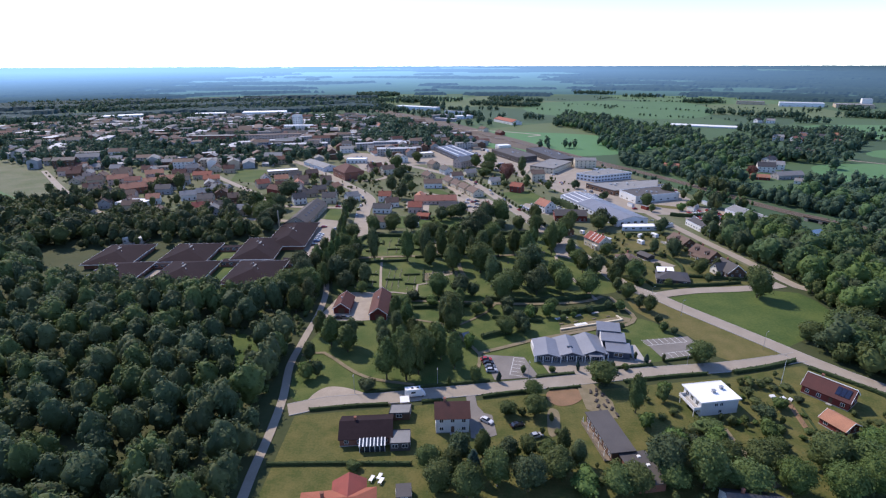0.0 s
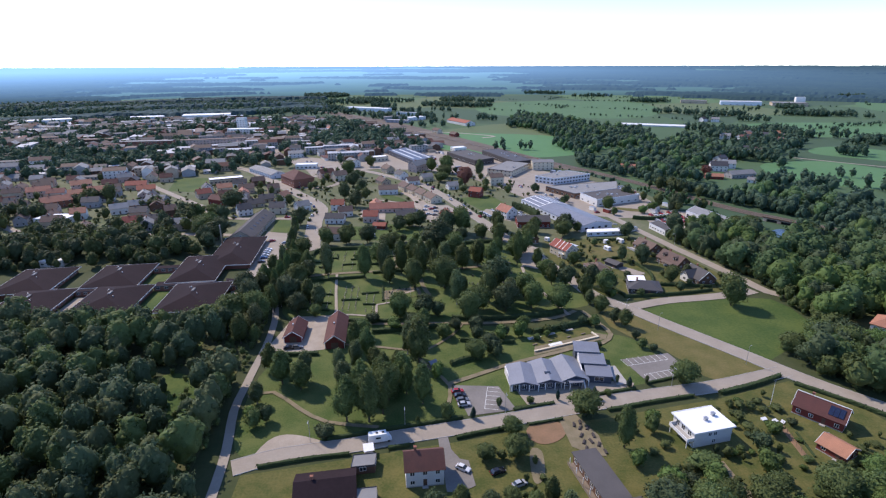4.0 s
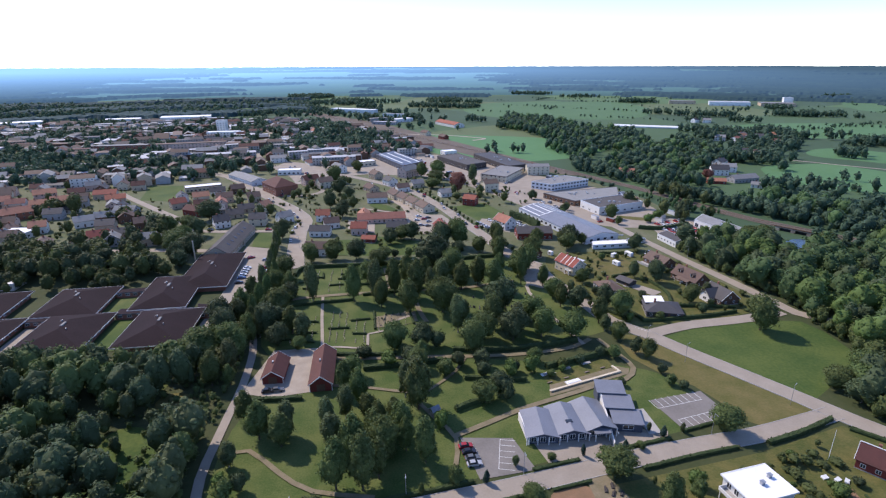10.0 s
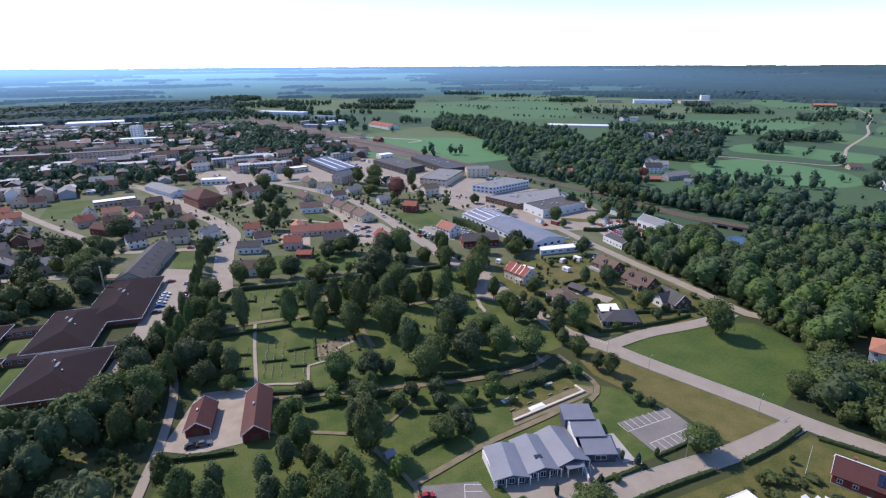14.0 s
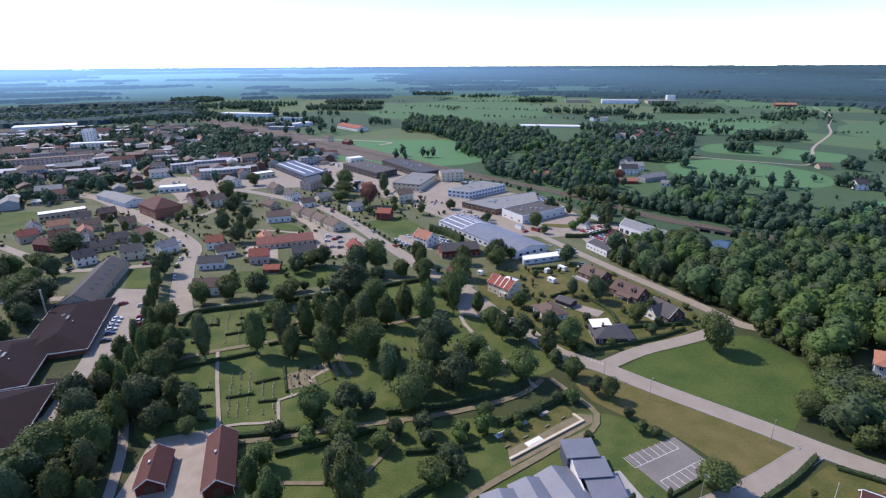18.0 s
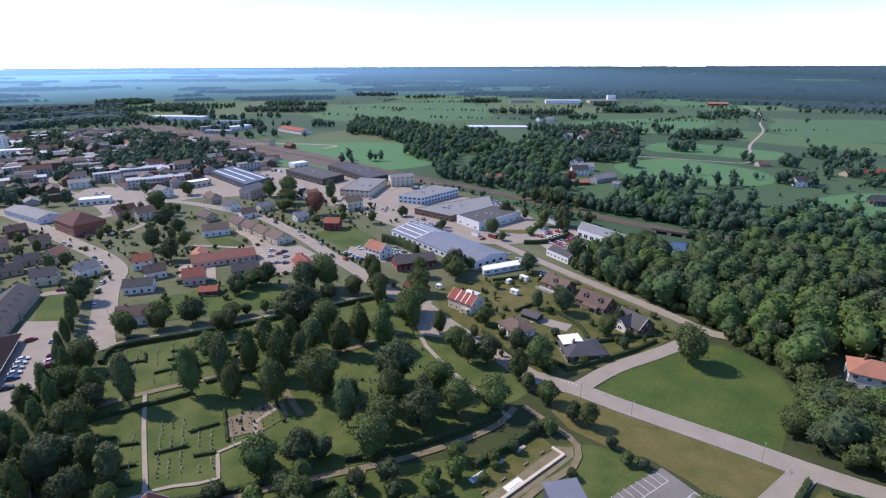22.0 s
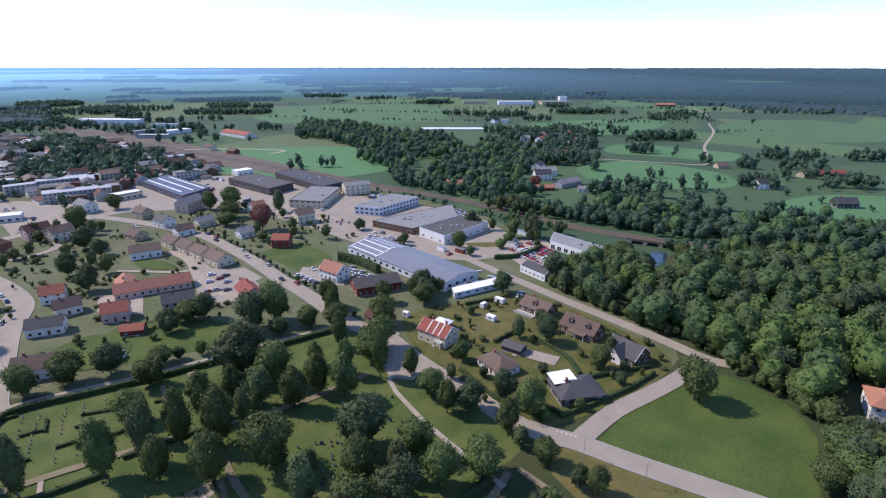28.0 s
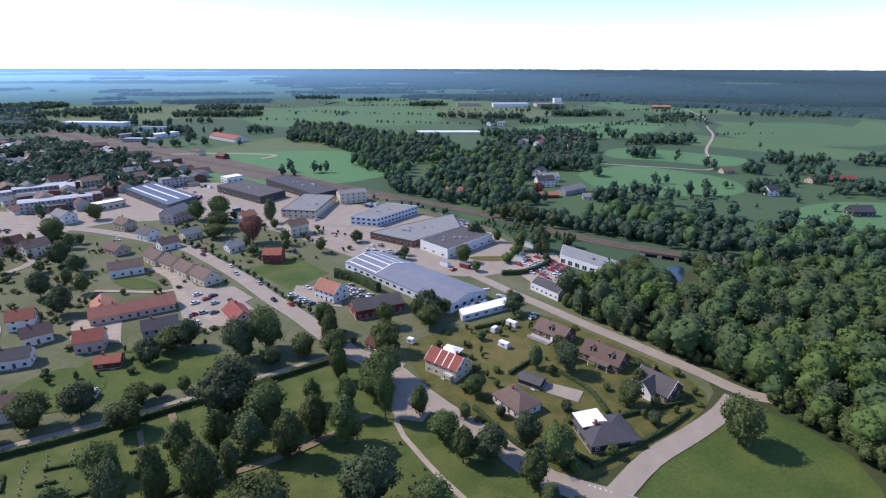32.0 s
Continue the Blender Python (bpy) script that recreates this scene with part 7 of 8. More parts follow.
for zone in ZONES + [[(84, 262), (160, 247), (168, 262), (155, 335), (100, 338)], [(22, 150), (24, 104), (100, 106), (140, 140), (120, 165), (60, 156)]]:
    xs, ys = [p[0] for p in zone], [p[1] for p in zone]
    tries = {0: 2000, 1: 1000, 2: 280}[ZONES.index(zone)] if zone in ZONES else (150 if zone[0][1] > 200 else 300)
    for _ in range(tries):
        x, y = brng.uniform(min(xs), max(xs)), brng.uniform(min(ys), max(ys))
        if inside(x, y, zone) and clear(x, y, 1.2):
            small = brng.random() < (0.72 if zone in ZONES else 0.95) or not clear(x, y, 6.0)
            if small and zone in ZONES and brng.random() < 0.45:
                continue
            h, w = (brng.uniform(1.0, 3.8), brng.uniform(1.4, 5.2)) if small else (brng.uniform(6, 12), brng.uniform(6, 10))
            garden.append((x, y, h, w))
            OCC.append((x, y, w * 0.3))
woods("garden_greenery", garden, 6, LEAF, "garden shrubs and fruit trees between the houses", 56, 0.06, 12)

# far quarter of the town, too far off to tell house from house
fh = MB()
FM = [WALLS["grey"], CONC, WALLS["beige"], WALLS["brown"], ROOFS["maroon"], ROOFS["brown"], ROOFS["grey"], ROOFS["dark"], ROOFS["pale"], GLASS]
FARZ = [(-60, 620), (40, 680), (60, 760), (-20, 960), (-120, 1120), (-300, 1180), (-720, 1120), (-760, 800), (-430, 562), (-250, 564), (-185, 572), (-130, 606)]
hr = random.Random(4)
town_trees = []
singles = 0


def far_house(x, y, ang, L, W, ev, rd, wall, roof):
    """A plainer house for the quarter behind the square."""
    e = thing("house", x, y, ang, f"{wall} house with {roof} {'flat' if rd - ev < 1 else 'gabled'} roof and brick chimney", "house", "small plain houses")
    part("wall", gable_body(L, W, ev, rd), WALLS[wall], e)
    part("roof", gable_roof(L, W, ev, rd), ROOFS[roof], e)
    if rd - ev > 1:
        part("chimney", MB().box(-0.4, 0.4, 0.2, 0.9, rd - 0.8, rd + 0.9), BRICKCH, e)
    n = max(2, int(L / 3.6))
    for st in range(max(1, int(ev / 2.7))):
        for j in range(n):
            window(e, (j + 0.5) / n * L - L / 2, -W / 2, 1.6 + 2.7 * st, 0, 1.25, 1.25)
        window(e, -L / 2, 0, 1.6 + 2.7 * st, -90, 1.25, 1.25)


band = [(-540, 650), (-500, 720), (-330, 700), (-200, 678), (-130, 650), (-150, 622), (-300, 612), (-440, 600)]
for _ in range(420):
    x, y = hr.uniform(-540, -130), hr.uniform(600, 720)
    if inside(x, y, band) and clear(x, y, 1.0):
        h = hr.uniform(7, 14)
        town_trees.append((x, y, h, h * 0.9))
        OCC.append((x, y, 3.0))
for _ in range(6500):
    x, y = hr.uniform(-760, 60), hr.uniform(560, 1180)
    if not inside(x, y, FARZ) or not clear(x, y, 4):
        continue
    if hr.random() < 0.62 + 0.9 * noise.noise(Vector((x * 0.011, y * 0.011, 2.0))):
        h = hr.uniform(5, 14)
        town_trees.append((x, y, h, h * 0.85))
        continue
    a = math.radians(hr.choice([15, -75]) + hr.uniform(-8, 8))
    L, W = hr.uniform(10, 24), hr.uniform(9, 12.5)
    ev = hr.choice([3, 5.5, 5.5, 8.5])
    rd = ev + hr.choice([0.3, 2.5, 3.2])
    OCC.append((x, y, L * 0.36))
    ca, sa = math.cos(a), math.sin(a)
    P = lambda u, v, z: (x + u * ca - v * sa, y + u * sa + v * ca, z)
    l, w = L / 2, W / 2
    if hr.random() < 0.1 and y > 640:
        l, w, ev = hr.uniform(15, 30), hr.uniform(6, 8), hr.choice([6, 8.5, 8.5])
        rd = ev + 0.3
        L, W = 2 * l, 2 * w
    ws, rs = hr.randrange(4), 8 if rd - ev < 1 and hr.random() < 0.5 else hr.choice([4, 5, 5, 6, 6, 7, 7])
    if y < 690 and singles < 30 and L < 24:
        singles += 1
        far_house(x, y, math.degrees(a), L, W, ev, rd, ("white", "grey", "beige", "brown")[ws], ("maroon", "brown", "grey", "dark")[min(rs, 7) - 4])
        continue
    fh.face([P(-l, -w, 0), P(l, -w, 0), P(l, -w, ev), P(-l, -w, ev)], ws), fh.face([P(l, w, 0), P(-l, w, 0), P(-l, w, ev), P(l, w, ev)], ws)
    fh.face([P(l, -w, 0), P(l, w, 0), P(l, w, ev), P(l, 0, rd), P(l, -w, ev)], ws), fh.face([P(-l, w, 0), P(-l, -w, 0), P(-l, -w, ev), P(-l, 0, rd), P(-l, w, ev)], ws)
    fh.face([P(-l - .4, -w - .4, ev - .1), P(l + .4, -w - .4, ev - .1), P(l + .4, 0, rd + .1), P(-l - .4, 0, rd + .1)], rs)
    fh.face([P(l + .4, w + .4, ev - .1), P(-l - .4, w + .4, ev - .1), P(-l - .4, 0, rd + .1), P(l + .4, 0, rd + .1)], rs)
    for st in range(max(1, int(ev / 2.7))):
        z = 1.0 + 2.7 * st
        for j in range(int(L / 3.2)):
            u = (j + 0.5) / int(L / 3.2) * L - l
            fh.face([P(u - .6, -w - .03, z), P(u + .6, -w - .03, z), P(u + .6, -w - .03, z + 1.3), P(u - .6, -w - .03, z + 1.3)], 9)
tagged(new("far_town_houses", fh.mesh("far_town_houses", FM)), "far quarter of small houses with tiled roofs", "houses", "", "stuff")
woods("town_trees", town_trees, 6, LEAF_HAZED, "trees among the far houses", 40, 0.08, 8, 1)

# ---- hedges ----
def hedge(pts, w, h, label="clipped dark green hedge", seed=1, name="hedge"):
    rng = np.random.default_rng(seed)
    line = curve_points(pts, 0.9)
    prof = [(-0.5, 0.0), (-0.52, 0.55), (-0.42, 0.93), (0.0, 1.0), (0.42, 0.93), (0.52, 0.55), (0.5, 0.0)]
    V = []
    for i, p in enumerate(line):
        d = (line[min(i + 1, len(line) - 1)] - line[max(i - 1, 0)]).normalized()
        n = Vector((-d.y, d.x))
        for u, z in prof:
            k = 1 + rng.uniform(-0.14, 0.14)
            q = p + n * (u * w * k) + d * rng.uniform(-0.2, 0.2)
            V.append((q.x, q.y, z * h * (1 + rng.uniform(-0.09, 0.09)) if z else 0.0))
    m = len(prof)
    F = [(i * m + j, (i + 1) * m + j, (i + 1) * m + j + 1, i * m + j + 1) for i in range(len(line) - 1) for j in range(m - 1)]
    F += [tuple(range(m)), tuple(range((len(line) - 1) * m + m - 1, (len(line) - 1) * m - 1, -1))]
    nv = len(V)
    for i in range(len(line) * 5):
        p = line[rng.integers(len(line))]
        c = np.array([p.x + rng.uniform(-0.5, 0.5) * w, p.y + rng.uniform(-0.5, 0.5) * w, h * rng.uniform(0.6, 1.06)])
        a, b2 = rng.normal(size=3) * 0.16, rng.normal(size=3) * 0.16
        V += [tuple(c - a), tuple(c + b2), tuple(c + a), tuple(c - b2)]
        F.append((nv, nv + 1, nv + 2, nv + 3))
        nv += 4
    me = bpy.data.meshes.new(name)
    me.from_pydata(V, [], F)
    me.materials.append(HEDGE)
    return tagged(new(name, me), label, "hedge", "hedges")


ROADH = "clipped hedge along the residential road"
for i, (pts, w, h) in enumerate([
        ([(-25, 155.6), (-8, 158.4), (5, 160.4), (16, 162.2)], 1.1, 1.3), ([(33, 164.6), (40, 165.9), (47, 167)], 1.2, 1.0), ([(59, 169.6), (68, 171), (77, 172.6)], 1.2, 1.1),
        ([(-43, 145.6), (-30, 147.6), (-18, 148.6)], 1.0, 1.2), ([(-7, 150.0), (-1, 150.8)], 1.0, 1.2), ([(13, 152.6), (22, 154.6), (31, 156)], 1.1, 1.3),
        ([(36, 156.8), (41, 157.6), (47, 158.6)], 0.9, 1.0), ([(63, 161.5), (80, 164.5), (94, 166.4)], 1.2, 1.2), ([(104, 167), (118, 170.5), (131, 175)], 1.6, 1.5),
        ([(82, 175.2), (90, 177), (100, 179.5)], 1.0, 0.9), ([(133, 170), (142, 159.5), (150, 149)], 1.4, 1.5)]):
    hedge(pts, w, h * 0.85, ROADH, i)
hedge([(-49, 121), (-30, 121.2), (-9, 121)], 0.9, 1.0, "low clipped hedge across the lawn", 20)
CEMH = "tall clipped hedge round the cemetery"
hedge([(-52, 318), (-51, 325), (-45, 329.4), (-18.6, 329.6), (11, 331), (40, 333.4), (62, 335.8)], 1.8, 2.0, CEMH, 21)
hedge([(-56, 279), (-40, 281.5), (-20, 284)], 1.4, 1.4, CEMH, 22)
hedge([(-16, 289), (0, 291), (20, 294)], 1.4, 1.3, CEMH, 23)
hedge([(20, 231.5), (36, 229.4), (56, 230.4), (70, 233.5)], 2.0, 1.9, CEMH, 24)
hedge([(51.9, 214.9), (65.6, 218.5), (80.8, 223)], 1.8, 2.2, "row of leafy bushes behind the garden wall", 26)
hedge([(15.6, 193.6), (21.2, 196.2), (26.8, 198.1)], 1.6, 1.8, "curved leafy hedge on the park lawn", 27)
hedge([(21.4, 211.4), (31.5, 209.4), (42.5, 207.6)], 1.4, 1.6, "dark clipped hedge across the park lawn", 28)
hedge([(-14.2, 221.9), (0.3, 222.7), (15.2, 224.2)], 2.0, 1.8, "dark clipped hedge across the park lawn", 29)
hedge([(-26, 233.5), (-12, 231.5), (-2, 231)], 1.6, 1.5, CEMH, 25)
GRH = "short low hedge between grave rows"
for i, (x0, y0, x1, y1) in enumerate([(-29.6, 255.6, -21, 255.4), (-20.6, 261.8, -12.3, 263), (-19.3, 250, -13.5, 249.1), (-10.6, 270, -10.2, 253), (-39.5, 263.3, -34.4, 262.4), (-39, 253, -34, 252.5),
                                      (-40.3, 246.1, -34, 244.5), (-46, 256.8, -40.5, 256.7), (-47, 268, -41, 267.6), (-48, 248, -42.5, 247.5), (-43.4, 313.9, -37, 314.2), (-29.1, 311.1, -24.8, 310.8)]):
    hedge([(x0, y0), ((x0 + x1) / 2, (y0 + y1) / 2 + 0.1), (x1, y1)], 0.9, 0.9, GRH, 40 + i)
for i, (x0, y0, x1, y1) in enumerate([(-52.4, 326, -45.8, 326.5), (-28.2, 317.6, -18.7, 315.8), (-7.6, 314.2, -0.9, 313), (4.7, 273.8, 6.4, 256), (-45.7, 300, -39, 300.6), (-33, 303, -26, 303.4),
                                      (-20, 302, -12, 302.4), (-6, 304, 1, 304.4), (-49, 308, -43, 308.5), (14, 300, 14.5, 314), (-37.4, 320, -37, 313), (-14, 320, -13.8, 312)]):
    hedge([(x0, y0), ((x0 + x1) / 2, (y0 + y1) / 2 + 0.1), (x1, y1)], 0.9, 0.9, GRH, 60 + i)
VH = "garden hedge between villa plots"
for i, pts in enumerate([[(104, 246), (122, 246.5), (136, 247.5), (150, 250)], [(126, 262), (130, 275), (128, 292)], [(126, 259), (140, 256.5), (152, 254)], [(99, 249), (92, 262), (90, 285)],
                         [(112, 296), (126, 300)], [(156, 258), (160, 270), (157, 292)], [(105, 247), (103, 258), (108, 266)], [(120, 332), (140, 330)]]):
    hedge(pts, 1.2, 1.5, VH, 80 + i)

# ---- gravestones ----
gs = MB()
gs.box(-0.4, 0.4, -0.25, 0.25, 0, 0.12).solid([(-0.32, -0.09, 0.12), (0.32, -0.09, 0.12), (0.32, 0.09, 0.12), (-0.32, 0.09, 0.12)], [(-0.28, -0.07, 0.85), (0.28, -0.07, 0.85), (0.28, 0.07, 0.85), (-0.28, 0.07, 0.85)])
gs.solid([(-0.28, -0.07, 0.85), (0.28, -0.07, 0.85), (0.28, 0.07, 0.85), (-0.28, 0.07, 0.85)], [(-0.12, -0.06, 1.0), (0.12, -0.06, 1.0), (0.12, 0.06, 1.0), (-0.12, 0.06, 1.0)])
gsm = gs.mesh("gravestone", STONE)
bed = MB().box(-0.55, 0.55, -1.0, 0.0, 0, 0.1)
grng = random.Random(6)
for x, y0, y1, step in ((-28.6, 245, 272, 1.9), (-25.6, 244, 271, 1.9), (-22.6, 243, 254, 1.9), (-22.4, 257, 270, 2.0), (-18, 243, 262, 2.0), (-14.5, 243, 261, 2.1), (-8.6, 250, 264, 1.9), (-6, 251, 266, 2.0),
                        (-3, 252, 266, 2.0), (0, 254, 268, 2.1), (3, 256, 268, 2.2), (-36, 246, 268, 2.1), (-44, 246, 268, 2.2), (-48, 246, 270, 2.4), (-44, 296, 326, 2.2), (-40, 296, 326, 2.2), (-33, 296, 326, 2.3), (-28, 297, 326, 2.4), (-22, 298, 326, 2.4)):
    y = y0
    while y < y1:
        if grng.random() < 0.82:
            o = new("gravestone", gsm)
            o.matrix_basis = pose(x + grng.uniform(-0.25, 0.25), y, 0.06, 0, grng.uniform(-3, 3), 90 + grng.uniform(-8, 8)) @ Matrix.Diagonal((grng.uniform(0.7, 1.1), 0.9, grng.uniform(0.6, 1.0), 1))
            tagged(o, "small grey granite gravestone on the cemetery lawn", "gravestone", "gravestones")
        y += step * grng.uniform(0.85, 1.2)
for k in range(60):
    x, y = grng.uniform(-9.6, 7.2), grng.uniform(255.4, 266.2)
    if -1.4 < x < 7 and y < 263:
        continue
    if k % 3 == 0:
        tree(x, y, grng.uniform(1.0, 1.9), grng.uniform(0.9, 1.3), "s")
    else:
        o = new("gravestone", gsm)
        o.matrix_basis = pose(x, y, 0.06, 0, 0, grng.choice([0, 90]) + grng.uniform(-6, 6)) @ Matrix.Diagonal((0.8, 0.9, 0.7, 1))
        tagged(o, "small grey granite gravestone on raked gravel", "gravestone", "gravestones")
gsd = gs.mesh("gravestone", STONE_D)
for k in range(90):
    x, y = (grng.uniform(33, 52), grng.uniform(250, 271)) if k < 55 else (grng.uniform(26, 66), grng.uniform(244, 284))
    o = new("gravestone", gsd)
    o.matrix_basis = pose(x, y, 0.06, 0, 0, grng.choice([0, 90]) + grng.uniform(-10, 10)) @ Matrix.Diagonal((1.2, 1.2, 1.1, 1))
    tagged(o, "small dark granite gravestone on lawn under trees", "gravestone", "gravestones")

# ---- cars ----
CARS = {}


def car_parts(colour):
    if colour not in CARS:
        rgb = {"white": (0.7, 0.7, 0.7), "silver": (0.42, 0.43, 0.45), "black": (0.02, 0.02, 0.025), "red": (0.38, 0.03, 0.03), "blue": (0.04, 0.08, 0.2), "grey": (0.13, 0.135, 0.14)}[colour]
        pm = mat("car_paint_" + colour, rgb, 0.25, tuple(c * 0.9 for c in rgb), 0.5, spec=0.6, metal=0.1)
        body = MB()
        xs = [(-2.15, 0.42, 0.72), (-2.05, 0.3, 0.88), (-0.6, 0.28, 0.95), (0.9, 0.28, 0.93), (1.95, 0.3, 0.74), (2.15, 0.42, 0.6)]
        for (x0, a0, b0), (x1, a1, b1) in zip(xs, xs[1:]):
            w0, w1 = (0.78 if abs(x0) > 2.1 else 0.88), (0.78 if abs(x1) > 2.1 else 0.88)
            body.solid([(x0, -w0, a0), (x1, -w1, a1), (x1, w1, a1), (x0, w0, a0)], [(x0, -w0 + 0.06, b0), (x1, -w1 + 0.06, b1), (x1, w1 - 0.06, b1), (x0, w0 - 0.06, b0)])
        cabin = MB().solid([(-1.75, -0.78, 0.9), (1.0, -0.78, 0.9), (1.0, 0.78, 0.9), (-1.75, 0.78, 0.9)], [(-1.25, -0.62, 1.42), (0.2, -0.62, 1.42), (0.2, 0.62, 1.42), (-1.25, 0.62, 1.42)])
        roof = MB().box(-1.28, 0.24, -0.64, 0.64, 1.42, 1.47, 0, 0.04)
        wheel = MB()
        ring = lambda y, r: [(r * math.cos(i * math.pi / 6), y, r * math.sin(i * math.pi / 6)) for i in range(12)]
        wheel.solid(ring(0.1, 0.31), ring(-0.1, 0.31))
        rim = MB().solid(ring(0.115, 0.18), ring(-0.115, 0.18))
        lamp = MB().box(-0.05, 0.05, -0.16, 0.16, -0.07, 0.07)
        CARS[colour] = (body.mesh("body", pm), cabin.mesh("glazing", GLASS), roof.mesh("roof", pm), wheel.mesh("tyre", TYRE), rim.mesh("rim", METAL), lamp.mesh("headlight", LAMPG), lamp.mesh("tail_light", REDLAMP))
    return CARS[colour]


CAR_DONE = {}


def car(x, y, ang, colour, where):
    """A parked car; lamps are built on those that stand near the walk."""
    near = y < 300
    m = pose(x, y, ground_z(x, y), 0, 0, ang)
    if (colour, where, near) in CAR_DONE:
        return copy_thing(CAR_DONE[colour, where, near], m)
    b, c, r, ty, ri, hl, tl = car_parts(colour)
    e = thing("car", x, y, ang, f"{colour} parked car {where}", "car", "parked cars", ground_z(x, y))
    part("body", b, None, e), part("glazing", c, None, e), part("roof", r, None, e)
    for px in (-1.32, 1.35):
        for py in (-0.78, 0.78):
            t = part("wheel", ty, None, e, "", pose(px, py, 0.31))
    for py in (-0.6, 0.6) if near else ():
        part("headlight", hl, None, e, "", pose(2.1, py, 0.62)), part("tail_light", tl, None, e, "", pose(-2.12, py, 0.75))
    CAR_DONE[colour, where, near] = e
    return e


for x, y, a, c in ((16.1, 176.1, 5, "red"), (16.7, 173.6, 5, "black"), (17.2, 171, 5, "grey"), (17.4, 168.6, 5, "silver")):
    car(x, y, a, c, "in the bay before the health centre")
for x, y, a, c in ((13.4, 139.6, -35, "white"), (22.6, 137.6, 20, "black"), (27.6, 132.6, 20, "silver")):
    car(x, y, a, c, "on a garden drive")
for x, y, a, c in ((-79.5, 333, 12, "white"), (-79.6, 329.6, 12, "white"), (-79.6, 326, 12, "silver"), (-79.4, 322.4, 12, "white"), (-79.2, 318.6, 12, "blue"), (-79, 312, 10, "black"),
                   (-69.9, 332, 8, "red"), (-69.5, 327.6, 8, "white"), (-69, 324, 8, "red"), (-81, 350, 30, "red"), (-72, 345, 8, "silver")):
    car(x, y, a, c, "in the car park of the hall")
for x, y, a, c in ((61, 404, 20, "white"), (62.4, 400.4, 20, "silver"), (63.8, 397, 20, "white"), (65, 393.4, 20, "white"), (66.4, 389.8, 20, "grey"), (70, 409, -68, "white"), (74, 404, 20, "black"),
                   (88, 391, 15, "white"), (90, 387, 15, "silver"), (92, 383, 15, "white"), (88, 398, 15, "white"), (94, 379, 15, "white")):
    car(x, y, a, c, "in the car park by the hall")
for r in range(5):
    for i in range(8):
        if grng.random() < 0.85:
            car(180 + i * 3.1 + r * 0.8 + grng.uniform(-0.4, 0.4), 360 + r * 6.2 + i * 1.1 + grng.uniform(-0.4, 0.4), -75 + grng.uniform(-6, 6), grng.choice(["red", "white", "red", "silver", "grey", "white", "black"]), "crowded in a gravel yard")
for x, y, a, c in ((-14.5, 545, -55, "white"), (30, 487, -68, "black"), (42, 446, -72, "silver"), (52, 402, -75, "black"), (21, 426, 10, "white"), (25.5, 401, 20, "grey"), (19, 416, 20, "white"),
                   (147.5, 328, 10, "white"), (150, 330.5, 10, "white"), (36, 690, 10, "white"), (26, 684, 30, "red"), (42, 669, 30, "white"), (30, 700, 30, "blue"), (50, 690, 30, "silver"), (154, 470, 20, "white"),
                   (158, 474, 20, "red"), (110, 530, 25, "white"), (114, 533, 25, "grey"), (118, 450, 20, "white"), (121, 446, 20, "silver"), (124, 442, 20, "white")):
    car(x, y, a, c, "beside the street")

# ---- motorhome, trailer, poles and garden things ----
mh = thing("motorhome", -9.5, 153.6, 8, "large white motorhome parked on the road", "motorhome", "", ground_z(-9.5, 153.6))
part("body", MB().box(-3.4, 2.0, -1.15, 1.15, 0.45, 2.95, 0, 0.1), TRIM, mh)
part("cab", MB().solid([(2.0, -1.05, 0.4), (3.5, -1.0, 0.4), (3.5, 1.0, 0.4), (2.0, 1.05, 0.4)], [(2.0, -1.0, 2.2), (2.6, -0.9, 2.0), (2.6, 0.9, 2.0), (2.0, 1.0, 2.2)]), TRIM, mh)
part("roof_hatch", MB().box(-1.2, -0.5, -0.35, 0.35, 2.95, 3.08), GLASS, mh)
part("roof_hatch", MB().box(0.6, 1.3, -0.35, 0.35, 2.95, 3.08), GLASS, mh)
for px in (-2.2, 2.5):
    for py in (-0.95, 0.95):
        part("wheel", car_parts("white")[3], None, mh, "", pose(px, py, 0.33))
for py, s in ((-1.16, 0), (1.16, 180)):
    o = part("side_window", MB().box(-0.7, 0.7, -0.02, 0.02, -0.3, 0.3), GLASS, mh, "", pose(-0.6, py, 1.9, 0, 0, s))
tr = thing("garden_shed", -12.6, 148.6, 8, "small pale shed beside the road", "shed")
part("wall", MB().box(-1.2, 1.2, -1.2, 1.2, 0, 2.1), WALLS["white"], tr)
part("roof", MB().slab([(-1.5, -1.5, 2.1), (1.5, -1.5, 2.1), (1.5, 1.5, 2.5), (-1.5, 1.5, 2.5)], 0.12), ROOFS["white"], tr)
